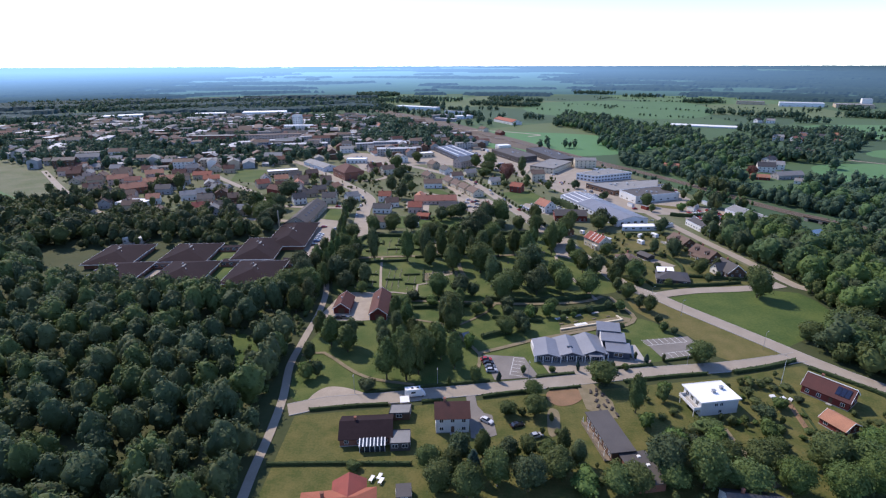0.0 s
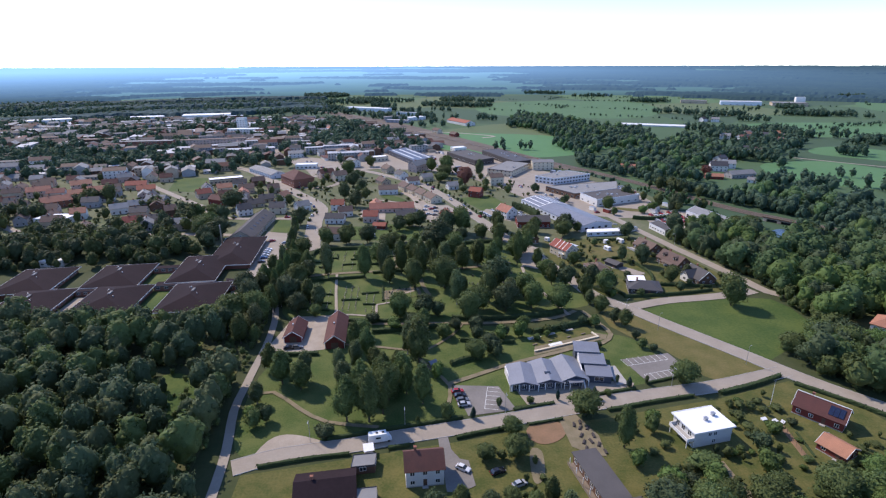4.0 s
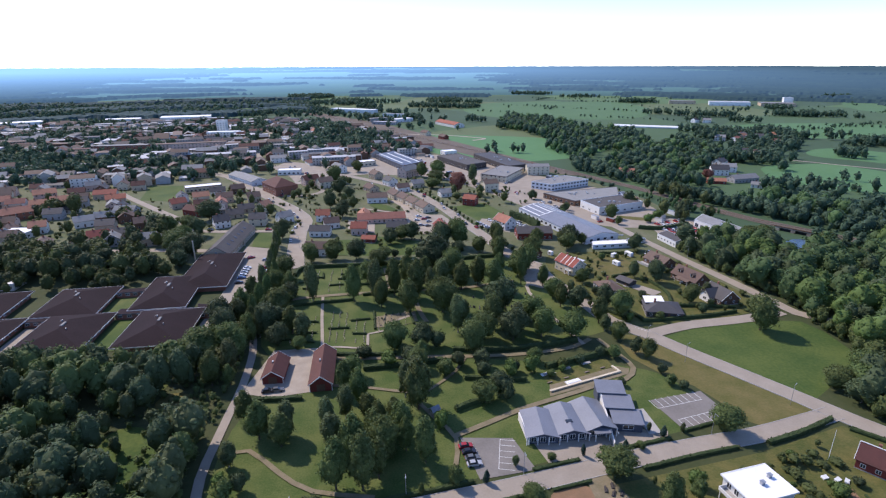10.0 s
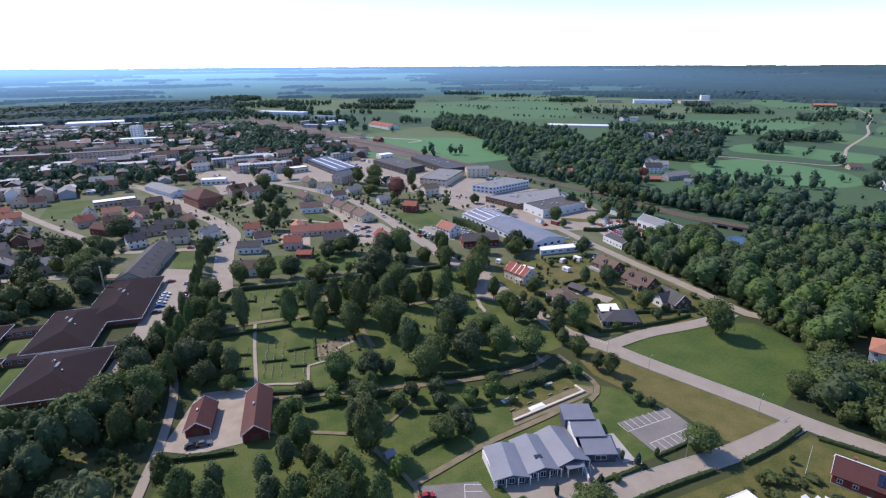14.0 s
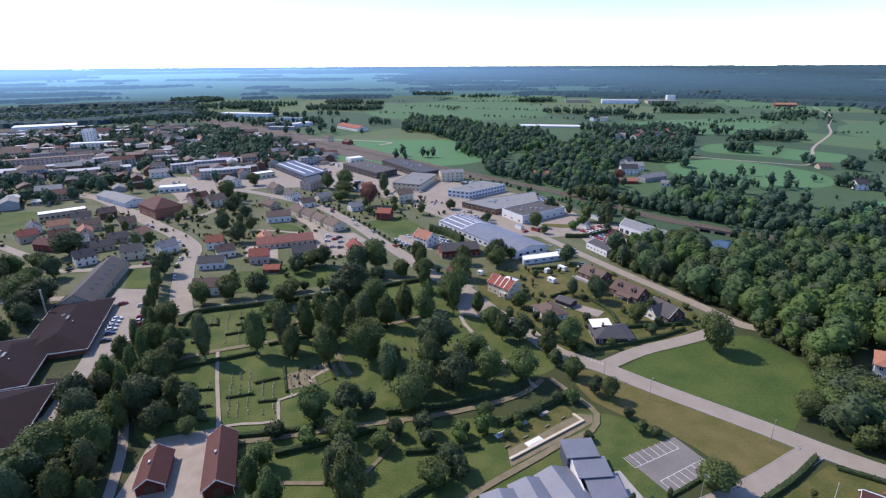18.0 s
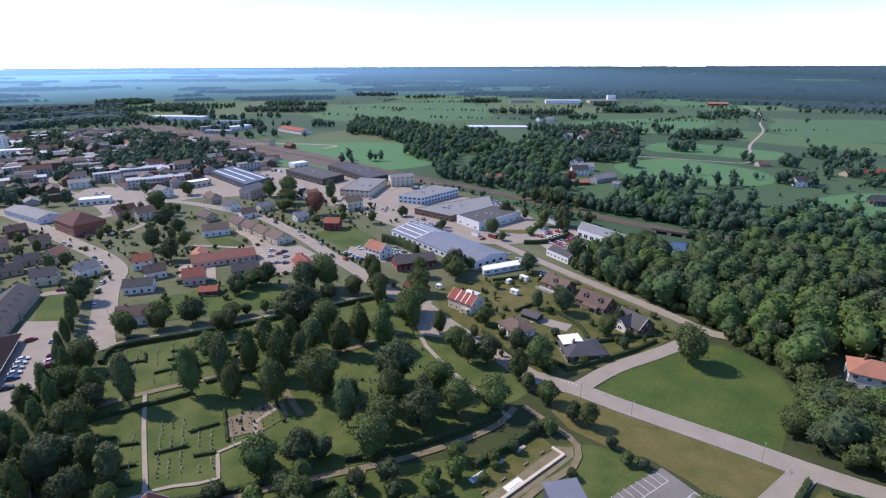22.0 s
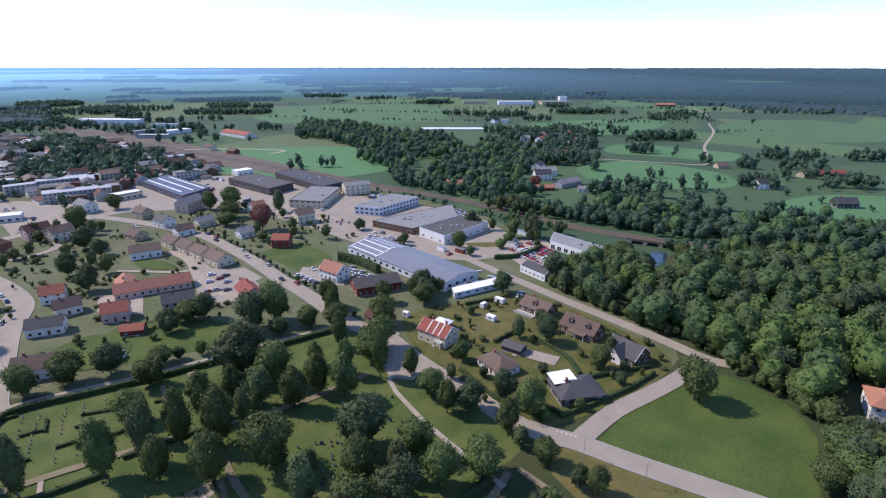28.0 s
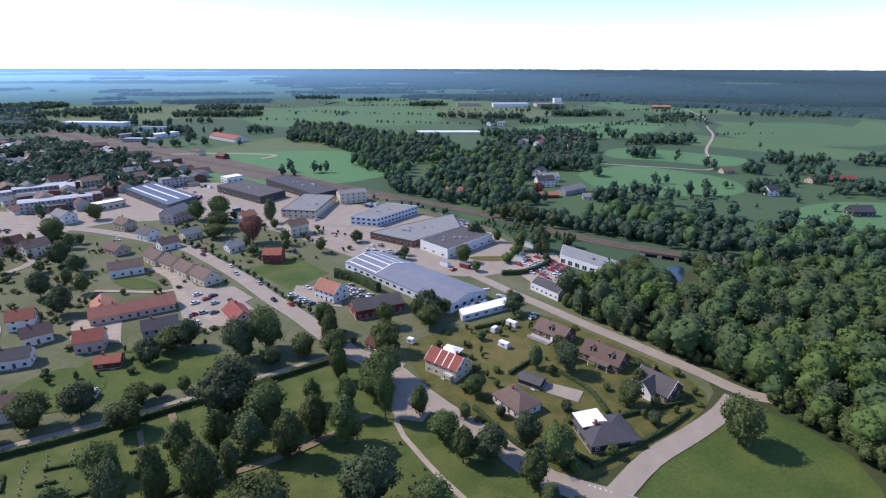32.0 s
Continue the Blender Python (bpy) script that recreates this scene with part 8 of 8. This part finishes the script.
for x, y, a, l, w in ((-20, 352, -15, 6, 4.5), (135.5, 327, -70, 5, 2.3), (122, 313.5, -70, 4.5, 2.3), (91, 334, -60, 3, 2), (126, 326, 20, 3, 2.2)):
    s = thing("garden_pavilion" if l > 5.5 else "caravan", x, y, a, "white open garden pavilion on a lawn" if l > 5.5 else "small white caravan on a lawn", "pavilion" if l > 5.5 else "caravan")
    part("wall", MB().box(-l / 2, l / 2, -w / 2, w / 2, 0.3, 2.2, 0, 0.1), WALLS["metal"], s)
    part("roof", MB().box(-l / 2 + 0.05, l / 2 - 0.05, -w / 2 + 0.05, w / 2 - 0.05, 2.2, 2.45, 0, 0.15), ROOFS["white"], s)
    part("base", MB().box(-l / 2 + 0.3, l / 2 - 0.3, -w / 2 + 0.3, w / 2 - 0.3, 0, 0.3), TYRE, s)
    part("window", MB().box(-0.6, 0.6, -w / 2 - 0.01, -w / 2 + 0.06, 1.2, 1.8), GLASS, s)


def lamp(x, y, ang, h=7.5):
    e = thing("street_lamp", x, y, ang, "slender grey steel street lamp at the roadside", "street lamp", "street lamps")
    part("pole", MB().tube(0, 0, 0, h, 0.09, 0.055), METAL, e)
    part("arm", MB().box(0, 1.2, -0.04, 0.04, h - 0.08, h), METAL, e)
    part("head", MB().box(0.9, 1.6, -0.12, 0.12, h, h + 0.12, 0, 0.03), METAL, e)


for x, y, a in ((104.6, 213, 30), (124.2, 183.8, 30), (97, 228, 30), (-30, 155.2, -90), (-2, 159.2, -90), (30, 163.6, -90), (58, 169.2, -90), (90, 173, -90), (63, 380, 200), (49, 430, 200), (-56, 365, 180), (-65, 410, 0), (161, 244, 90), (166, 318, 180)):
    lamp(x, y, a)
for x, y, h in ((116, 158.8, 10), (14, 113, 8)):
    f = thing("flagpole", x, y, 0, "tall white flagpole in a garden", "flagpole")
    part("pole", MB().tube(0, 0, 0.2, h, 0.08, 0.04), TRIM, f)
    part("foot", MB().box(-0.25, 0.25, -0.25, 0.25, 0, 0.2), CONC, f)
    part("knob", MB().tube(0, 0, h, h + 0.14, 0.09, 0.05), METAL, f)

# ---- rails and bridge ----
line = curve_points([(420, 150), (330, 270), (292, 331), (267, 370), (250, 404), (219, 502), (160, 640), (100, 770), (0, 990), (-121, 1269)], 12)
rm = MB()
for off in (-3.0, -1.56, 1.56, 3.0):
    L1, L2 = sides(line, off)[0], sides(line, off + 0.12)[0]
    for i in range(len(line) - 1):
        rm.solid([(*L1[i], 0.3), (*L1[i + 1], 0.3), (*L2[i + 1], 0.3), (*L2[i], 0.3)][::-1], [(*L1[i], 0.48), (*L1[i + 1], 0.48), (*L2[i + 1], 0.48), (*L2[i], 0.48)][::-1])
structure("rails", rm, STEEL, "rusty steel rails of the railway line", "railway")
br = thing("railway_bridge", 264, 352, -57, "old stone railway bridge with three dark arches", "bridge")
for i in range(4):
    part("pier", MB().box(-15 + i * 9.2, -12.6 + i * 9.2, -1.2, 0.6, 0, 2.0), STONE, br, "grey weathered stone pier")
part("deck", MB().box(-15, 15, -1.2, 0.6, 2.0, 2.7), STONE, br)
part("parapet", MB().box(-16, 16, -1.4, -1.0, 2.7, 3.2), WALLS["brown"], br)
# black boxes between the piers stand for the shade inside the arches
for i in range(3):
    part("arch_recess", MB().box(-12.5 + i * 9.2, -5.9 + i * 9.2, 0.0, 0.5, 0.1, 1.98), TYRE, br, "black box standing for the shade in an arch")

# ---- buildings beyond the yards ----
block("yellow_office", [(111, 534), (140, 578), (119, 595), (90, 551)], 5.6, "cream", "grey", "long cream office building with grey roof", "office", 2, 1.2, 1.4, 4.5, 0.3, 3)
house(152, 573, -3, 22, 11, 8.4, 10.4, "cream", "grey", "apartment_house", label="yellowish three-storey apartment house with grey roof")
house(89, 504, 15, 13, 10, 7.4, 10.4, "cream", "brown", label="cream villa with brown tiled roof")
block("white_roofed_store", [(73, 698), (89, 704), (85, 716), (69, 710)], 5, "white", "white", "small store with white flat roof", "store", 1, 1.4, 2, 5)
block("flat_roofed_store", [(-117, 1372), (-18, 1308), (-6, 1330), (-105, 1394)], 8, "metal", "white", "very long pale works beyond the railway", "store", 1, 2, 3, 14)
block("warehouse", [(28, 1102), (62, 1126), (52, 1140), (18, 1116)], 6, "metal", "white", "pale warehouse beside the railway", "warehouse", 1, 1.4, 2, 8)
block("warehouse", [(-20, 1120), (14, 1144), (6, 1158), (-28, 1134)], 6, "grey", "grey", "grey warehouse beside the railway", "warehouse", 1, 1.4, 2, 8)
block("brown_works", [(982, 1380), (1052, 1343), (1080, 1395), (1010, 1432)], 8, "beige", "grey", "large brown works on the plain", "factory", 1, 1.4, 3, 12)
block("flat_hall", [(-255, 405), (-232, 405), (-230, 418), (-253, 418)], 4, "white", "white", "low hall with bright white flat roof", "hall", 1, 1.2, 1.8, 4)
block("care_annex", [(-199, 316), (-187, 316), (-187, 326), (-199, 326)], 3.4, "white", "white", "small white-roofed annex behind the brown wings", "annex", 1, 1.2, 1.4, 3)
house(122, 1035, -69, 75, 20, 5, 9, "white", "red", "stable", chimney=0, door=False, label="long farm stable with red roof")
house(458, 956, -28, 110, 9, 2.2, 4.2, "metal", "white", "polytunnel", chimney=0, windows=False, door=False, label="very long white polytunnel beside a field")
for x, y, a, l, w, ev, rd, wall, roof in [
        (331, 546, -20, 16, 11, 6, 10, "white", "dark"), (304, 508, -20, 16, 8, 2.8, 5, "red", "orange"), (333, 512, 10, 28, 11, 4, 7, "grey", "grey"), (331, 486, -40, 12, 8, 3, 5, "white", "grey"),
        (482, 422, -20, 14, 10, 5.5, 9, "white", "dark"), (575, 434, -10, 22, 9, 3, 6, "beige", "brown"), (472, 350, -30, 16, 10, 4, 8, "dark", "dark"), (541, 506, -20, 12, 9, 3, 6, "beige", "brown"),
        (67, 900, -60, 16, 10, 5, 8, "cream", "brown"), (90, 855, -60, 14, 9, 4, 7, "red", "brown")]:
    house(x, y, a, l, w, ev, rd, wall, roof)
for x, y, a, l, w, ev, rd, wall, roof in [
        (-3, 823, -60, 16, 10, 5, 8, "white", "grey"), (25, 840, -60, 12, 9, 4, 7, "red", "brown"), (-107, 941, -60, 14, 10, 6, 9, "cream", "orange"), (-98, 1011, -60, 30, 10, 5, 8, "white", "grey"),
        (510, 815, -20, 14, 10, 5, 8, "white", "dark"), (530, 800, 30, 12, 9, 5, 8, "white", "orange"), (514, 776, -20, 12, 9, 4, 7, "red", "dark"), (545, 820, 10, 16, 9, 4, 7, "white", "grey"),
        (1243, 1180, -30, 50, 14, 5, 9, "red", "orange"), (600, 425, -30, 24, 9, 3, 6, "red", "red")]:
    house(x, y, a, l, w, ev, rd, wall, roof)
block("brown_row", [(-74, 707), (-21, 695), (-19, 705), (-72, 717)], 5.5, "brick", "maroon", "long low red-brown building beside the yard", "store", 1, 1.4, 2.0, 5)
for x, y, a, l, w, ev, rd, wall, roof in [
        (-10, 572, -60, 12, 9, 4.8, 8, "beige", "brown"), (66, 551, 20, 11, 9, 4.8, 8, "white", "orange"), (49, 490, 15, 12, 9, 3.4, 6.4, "white", "grey"), (-70, 549, 30, 14, 10, 6, 9.5, "pink", "maroon"), (-56, 537, 30, 13, 10, 6, 9.5, "cream", "brown"),
        (-48, 612, -60, 16, 10, 6, 9, "white", "grey"), (-88, 690, 20, 16, 10, 5, 8, "white", "grey"), (3, 540, -60, 12, 9, 4.8, 8, "white", "dark"), (27, 528, 20, 11, 9, 4, 7, "cream", "grey"), (13, 513, 20, 11, 9, 4, 7, "white", "brown")]:
    house(x, y, a, l, w, ev, rd, wall, roof)
for x, y, h, w, k in ((49, 564, 18, 14, "r"), (80, 539, 17, 12, "t"), (117, 468, 8, 7, "r"), (35, 572, 14, 12, "r"), (-48, 557, 15, 14, "r"), (-29, 607, 12, 11, "r"), (302, 518, 11, 10, "c"), (158, 404, 10, 9, "r"),
                      (130, 425, 7, 6, "r"), (134, 431, 6, 5, "r"), (126, 418, 5, 5, "b"), (180, 392, 6, 7, "b"), (190, 398, 7, 8, "b"), (-20, 207, 13, 8, "t"), (-15, 200, 14, 8, "t"), (-12, 212, 13, 8, "t"), (0, 203, 14, 8, "t")):
    tree(x, y, h, w, k)
for x, y, h, w, k in ((-19, 194, 12, 8, "t"), (-27, 197, 11, 8, "t"), (-24, 188, 12, 8, "t"), (-50, 196, 11, 8, "t"), (-50, 176, 8, 7, "t"), (-12, 192, 10, 8, "t"), (-4, 190, 9, 7, "t"),
                      (-36, 188, 12, 9, "t"), (14, 206, 9, 7, "t"), (22, 206, 8, 7, "r"), (-8, 216, 9, 7, "t"), (-18, 218, 8, 7, "r"), (10, 185, 7, 6, "b")):
    tree(x, y, h, w, k)
for x, y, h, w, k in ((222, 332, 11, 10, "r"), (227, 341, 10, 9, "r"), (216, 336, 12, 10, "r"), (233, 348, 9, 9, "r"), (212, 327, 11, 10, "r"), (221, 346, 9, 8, "r"), (240, 350, 7, 8, "r"), (262, 330, 9, 9, "r"), (254, 322, 9, 9, "r")):
    tree(x, y, h, w, k)
for x, y, h in ((-62, 226, 13), (-66, 218, 13), (-61, 236, 12), (-71, 231, 14), (-68, 224, 10), (-60, 218, 8)):
    tree(x, y, h, h * 0.75, "t")
for x, y, h, w, k in ((28, 196, 7, 6, "r"), (33.6, 197.5, 6, 5, "r"), (31, 200, 5, 5, "b"), (28.6, 213.5, 5, 5, "b"), (40, 214, 4.5, 4.5, "b"), (16.5, 212.5, 8, 6, "t"), (-0.5, 200, 14, 7, "t"), (3.5, 203.5, 14, 7, "t"), (-2.9, 231, 6, 6, "b"), (7.2, 235.5, 9, 7, "r"), (52, 209, 3, 3.5, "b"), (57, 212, 3, 3, "b")):
    tree(x, y, h, w, k)
for x, y, h, w, k in ((104, 355, 8, 6, "r"), (108, 351.5, 8, 6, "r"), (112, 350, 7, 6, "r"), (116, 351, 7, 6, "r"), (12.5, 373, 12, 10, "r"), (156.5, 389, 6, 6, "b"), (200, 383, 5, 5, "b")):
    tree(x, y, h, w, k)
hedge([(87.4, 417.1), (94.8, 405.2), (99.5, 388)], 3.0, 5.0, "tall dark conifer hedge beside the grey hall", 121)
hedge([(166, 378), (178, 374), (192, 377), (202, 382)], 2.2, 2.6, "rough hedge beside the warehouse verge", 122)
for x, y, a, c in ((83, 401, 20, "white"), (86, 398, 20, "white"), (89, 396, 20, "white"), (92, 393, 20, "white"), (90, 402, 20, "silver"), (94, 386, 20, "white")):
    car(x, y, a, c, "in the car park by the hall")
for x, y, h in [(-10.8, 292.4, 17), (6.0, 298.6, 16), (18.6, 291.8, 15), (-7.2, 274.7, 14), (5.0, 268.2, 15), (13.9, 269.1, 16), (-1.2, 277.2, 12)]:
    tree(x, y, h, h * 0.7, "r" if h % 2 else "t")
trng2 = random.Random(3)
for i in range(12):
    h = trng2.uniform(10, 15)
    tree(trng2.uniform(-22, -1), trng2.uniform(165, 190), h, h * 0.62, "t")
hedge([(-56, 207.5), (-45, 206.4), (-34, 206)], 1.6, 1.5, "dark clipped hedge before the barn yard", 120)
for x, y, a, c in ((-46, 211.5, 5, "black"), (-43, 211.8, 5, "grey"), (-146, 243, 20, "white"), (-143, 247, 20, "white"), (-150, 240, 20, "silver")):
    car(x, y, a, c, "in the yard by the buildings")
for i in range(26):
    x, y = grng.choice([(122, 452), (128, 436), (152, 396), (196, 452), (116, 488), (100, 545), (66, 580), (40, 600)])
    car(x + grng.uniform(-7, 7), y + grng.uniform(-6, 6), grng.choice([18, 108]) + grng.uniform(-8, 8), grng.choice(["white", "white", "silver", "grey", "red", "black"]), "on the yards between the workshops")

# ---- containers, street bushes ----
def container(x, y, ang, l, h, wall, label, name="container"):
    e = thing(name, x, y, ang, label, "container", "yard containers", ground_z(x, y))
    part("body", MB().box(-l / 2, l / 2, -1.2, 1.2, 0.02, h), WALLS[wall], e)
    part("roof", MB().box(-l / 2 - 0.03, l / 2 + 0.03, -1.23, 1.23, h, h + 0.08), METAL, e)
    part("door", MB().box(l / 2, l / 2 + 0.06, -1.05, 1.05, 0.25, h - 0.15), WALLS["grey"], e)


crng = random.Random(17)
for i in range(34):
    x, y = crng.choice([(118, 432), (150, 400), (194, 396), (200, 408), (110, 560), (70, 590), (40, 640), (60, 690), (170, 520), (190, 470), (20, 600), (-20, 625), (165, 545), (128, 350), (150, 352)])
    wall = crng.choice(["white", "grey", "slate", "red", "metal", "white"])
    container(x + crng.uniform(-8, 8), y + crng.uniform(-7, 7), crng.choice([20, 110]) + crng.uniform(-6, 6), crng.choice([4, 6, 6, 9]), 2.5, wall,
              {"white": "white steel container on a yard", "grey": "grey steel container on a yard", "slate": "dark blue steel container on a yard", "red": "red steel container on a yard", "metal": "pale steel container on a yard"}[wall])
for i, p in enumerate(curve_points([(70, 345), (62, 381), (55.5, 405), (48.5, 437), (39, 470), (28, 503), (14, 528)], 7.0)):
    tree(p.x + 1.2, p.y, crng.uniform(2.2, 3.6), crng.uniform(2.2, 3.2), "b")

block("works_hall", [(870, 1430), (960, 1390), (985, 1435), (895, 1475)], 9, "metal", "pale", "large pale works hall on the plain", "factory", 1, 1.4, 3, 16)
block("works_tower", [(1060, 1400), (1080, 1391), (1088, 1408), (1068, 1417)], 20, "white", "pale", "tall white works tower on the plain", "factory", 1, 1.4, 3, 10)
block("warehouse", [(-18, 1078), (24, 1056), (30, 1070), (-12, 1092)], 5, "grey", "pale", "pale grey warehouse beside the railway", "warehouse", 1, 1.4, 2, 8)
block("warehouse", [(4, 1236), (52, 1210), (58, 1224), (10, 1250)], 6, "metal", "grey", "long grey warehouse among trees", "warehouse", 1, 1.4, 2, 8)
block("works_hall", [(800, 1508), (860, 1478), (872, 1502), (812, 1532)], 8, "beige", "grey", "low brown works hall on the plain", "factory", 1, 1.4, 3, 16)
house(-86, 914, -28, 26, 12, 6.5, 9, "white", "grey", "villa", label="large white villa among old trees")
for x, y, a, roof in ((437, 654, -28, "dark"), (443, 640, -28, "brown"), (528, 728, 20, "orange"), (483, 781, -28, "grey"), (608, 1016, -28, "grey"), (590, 1024, 20, "dark"), (235, 548, -30, "orange"), (495, 760, 20, "orange"), (545, 785, -30, "dark"), (560, 760, 10, "grey"), (575, 800, -20, "orange"), (350, 560, -20, "grey"), (360, 590, 30, "dark")):
    far_house(x, y, a, 14, 10, 5.5, 8.6, "white", roof)

# ---- young street trees and garden shrubs ----
for i, (x, y) in enumerate(((16, 288), (25, 289), (33, 292), (41, 289), (55, 287), (53, 301), (15, 303), (1, 297), (-10, 295), (28, 256), (39, 248), (20, 272), (49, 246), (34, 303), (45, 312), (57, 321), (-14, 306), (26, 313))):
    tree(x, y, 13 + 3 * math.sin(i * 2.6), 8.2 + 1.4 * math.sin(i * 1.3), ("t", "r", "t")[i % 3])
for i, (x, y) in enumerate(((-116, 338), (-117, 353), (-129, 370), (-127, 384), (-124, 398), (-138, 419), (-143, 404), (-122, 361), (-133, 392), (-120, 345))):
    tree(x, y, 11 + 2.5 * math.sin(i * 2.2), 9.5 + 1.5 * math.sin(i * 1.7), "r")
for i, (x, y) in enumerate(((82, 175), (75, 173.4), (66, 169.6), (72, 176.4), (48.5, 168.6), (39, 168), (28.6, 167), (19.4, 161.6), (11, 161), (2, 159.8), (61, 168.8), (55, 169))):
    tree(x, y, 3.4 + 1.1 * math.sin(i * 2.1), 2.5 + 0.5 * math.sin(i * 1.3), ("t", "s", "r")[i % 3])
for i, (x, y) in enumerate(((103, 160), (106, 160.6), (109, 150), (103, 143), (104, 138), (99, 139), (96, 138.4), (93, 139), (116, 149), (113, 142), (90, 138.6), (86, 139.6), (110, 134), (106, 131), (116, 130), (108, 144), (126, 159), (122, 161), (112, 155), (117, 158),
                           (7, 124), (12, 123), (18, 123), (23, 122), (27, 122), (30, 122.6), (15, 121), (21, 124.6), (25, 125), (100, 146), (98, 150), (101, 134), (95, 133), (113, 126), (119, 127), (124, 129))):
    tree(x, y, 2.0 + 0.9 * math.sin(i * 1.9), 2.9 + 1.0 * math.sin(i * 2.7), "b")

# ---- vegetable bed, cold frames, stored timber ----
vb = thing("vegetable_bed", 111.6, 142, 79, "long narrow vegetable bed with rows of bean poles", "garden bed")
part("soil", MB().box(-8, 8, -0.9, 0.9, 0, 0.16, 0, 0.1), EARTH, vb)
for i in range(12):
    part("bean_pole", MB().tube(-7.4 + i * 1.35, 0.35 * (-1) ** i, 0.1, 1.7, 0.045, 0.03, 6), WOODM, vb)
for px, py in ((-3.5, -2.6), (1.5, -2.8)):
    part("plant_row", MB().box(px - 3, px + 3, py - 0.35, py + 0.35, 0, 0.5, 0, 0.12), HEDGE, vb, "row of leafy vegetables")
for x, y, a in ((112.4, 151.4, 20), (114.4, 150.6, 40), (109.6, 152.6, 10)):
    c = thing("cold_frame", x, y, a, "small white cold frame in a garden", "cold frame", "cold frames")
    part("frame", MB().box(-0.9, 0.9, -0.5, 0.5, 0, 0.35), TRIM, c)
    part("lid", MB().slab([(-0.95, -0.55, 0.36), (0.95, -0.55, 0.36), (0.95, 0.55, 0.6), (-0.95, 0.55, 0.6)], 0.05), TRIM, c)
wrng = random.Random(12)
for x, y in ((52, 156.5), (53.4, 153.6), (54, 150), (54.2, 146), (50.4, 150.4), (50, 144.6), (51.2, 153.8), (52.4, 147.6), (50.2, 147.4), (55, 143), (52.2, 143.2), (49.8, 155.4)):
    w = thing("timber_stack", x, y, 80 + wrng.uniform(-25, 25), "low stack of dark weathered timber on gravel", "timber stack", "timber stacks", ground_z(x, y))
    for i in range(3):
        part("beam", MB().box(-1.0, 1.0 + wrng.uniform(-0.3, 0.3), -0.42 + i * 0.3, -0.16 + i * 0.3, 0, 0.24 + 0.2 * (i == 1)), WALLS["dark"], w)

gw = MB()
for i in range(5):
    u = i / 4
    x, y = 98.8 + 3.4 * u, 241.4 - 4.4 * u
    gw.solid([(x - 0.25, y - 0.2, 0), (x + 0.1, y - 0.35, 0), (x + 0.35, y + 0.15, 0), (x, y + 0.3, 0)], [(x - 0.25, y - 0.2, 0.012), (x + 0.1, y - 0.35, 0.012), (x + 0.35, y + 0.15, 0.012), (x, y + 0.3, 0.012)])
structure("give_way_dashes", gw, PAINT, "white dashes across the mouth of the side road", "road marking", ground_z(100.5, 239.2) + 0.006)
vrng = random.Random(23)
for i in range(14):
    x, y, a = vrng.uniform(118, 150), vrng.uniform(350, 366), vrng.uniform(0, 180)
    c = thing("seedling_box", x, y, a, "low white seedling box beside the nursery shed", "seedling box", "seedling boxes", ground_z(x, y))
    part("frame", MB().box(-1.6, 1.6, -0.7, 0.7, 0, 0.5), TRIM, c)
    part("cover", MB().slab([(-1.7, -0.8, 0.52), (1.7, -0.8, 0.52), (1.7, 0.8, 0.9), (-1.7, 0.8, 0.9)], 0.06), ROOFS["white"], c)

prng = random.Random(31)
for line, off in (([(-58, 369), (-60.5, 398), (-60, 426), (-71, 455), (-89, 486), (-115, 531)], 4.2), ([(58, 381), (51.5, 405), (44.5, 437), (35, 470), (24, 503), (10, 526)], -3.0), ([(-150, 440), (-128, 410), (-72, 402)], 2.0)):
    P = curve_points(line, 9.0)
    for i in range(1, len(P) - 1):
        if prng.random() < 0.34:
            d = (P[i + 1] - P[i - 1]).normalized()
            car(P[i].x - d.y * off, P[i].y + d.x * off, math.degrees(math.atan2(d.y, d.x)), prng.choice(["white", "silver", "black", "red", "grey", "blue"]), "at the kerb of a town street")
for i in range(16):
    x, y = prng.choice([(24, 420), (30, 408), (20, 398), (-70, 540), (-92, 508), (-80, 600), (-100, 640)])
    car(x + prng.uniform(-4, 4), y + prng.uniform(-5, 5), prng.choice([15, 105]) + prng.uniform(-8, 8), prng.choice(["white", "silver", "black", "red", "grey"]), "on a paved yard between houses")
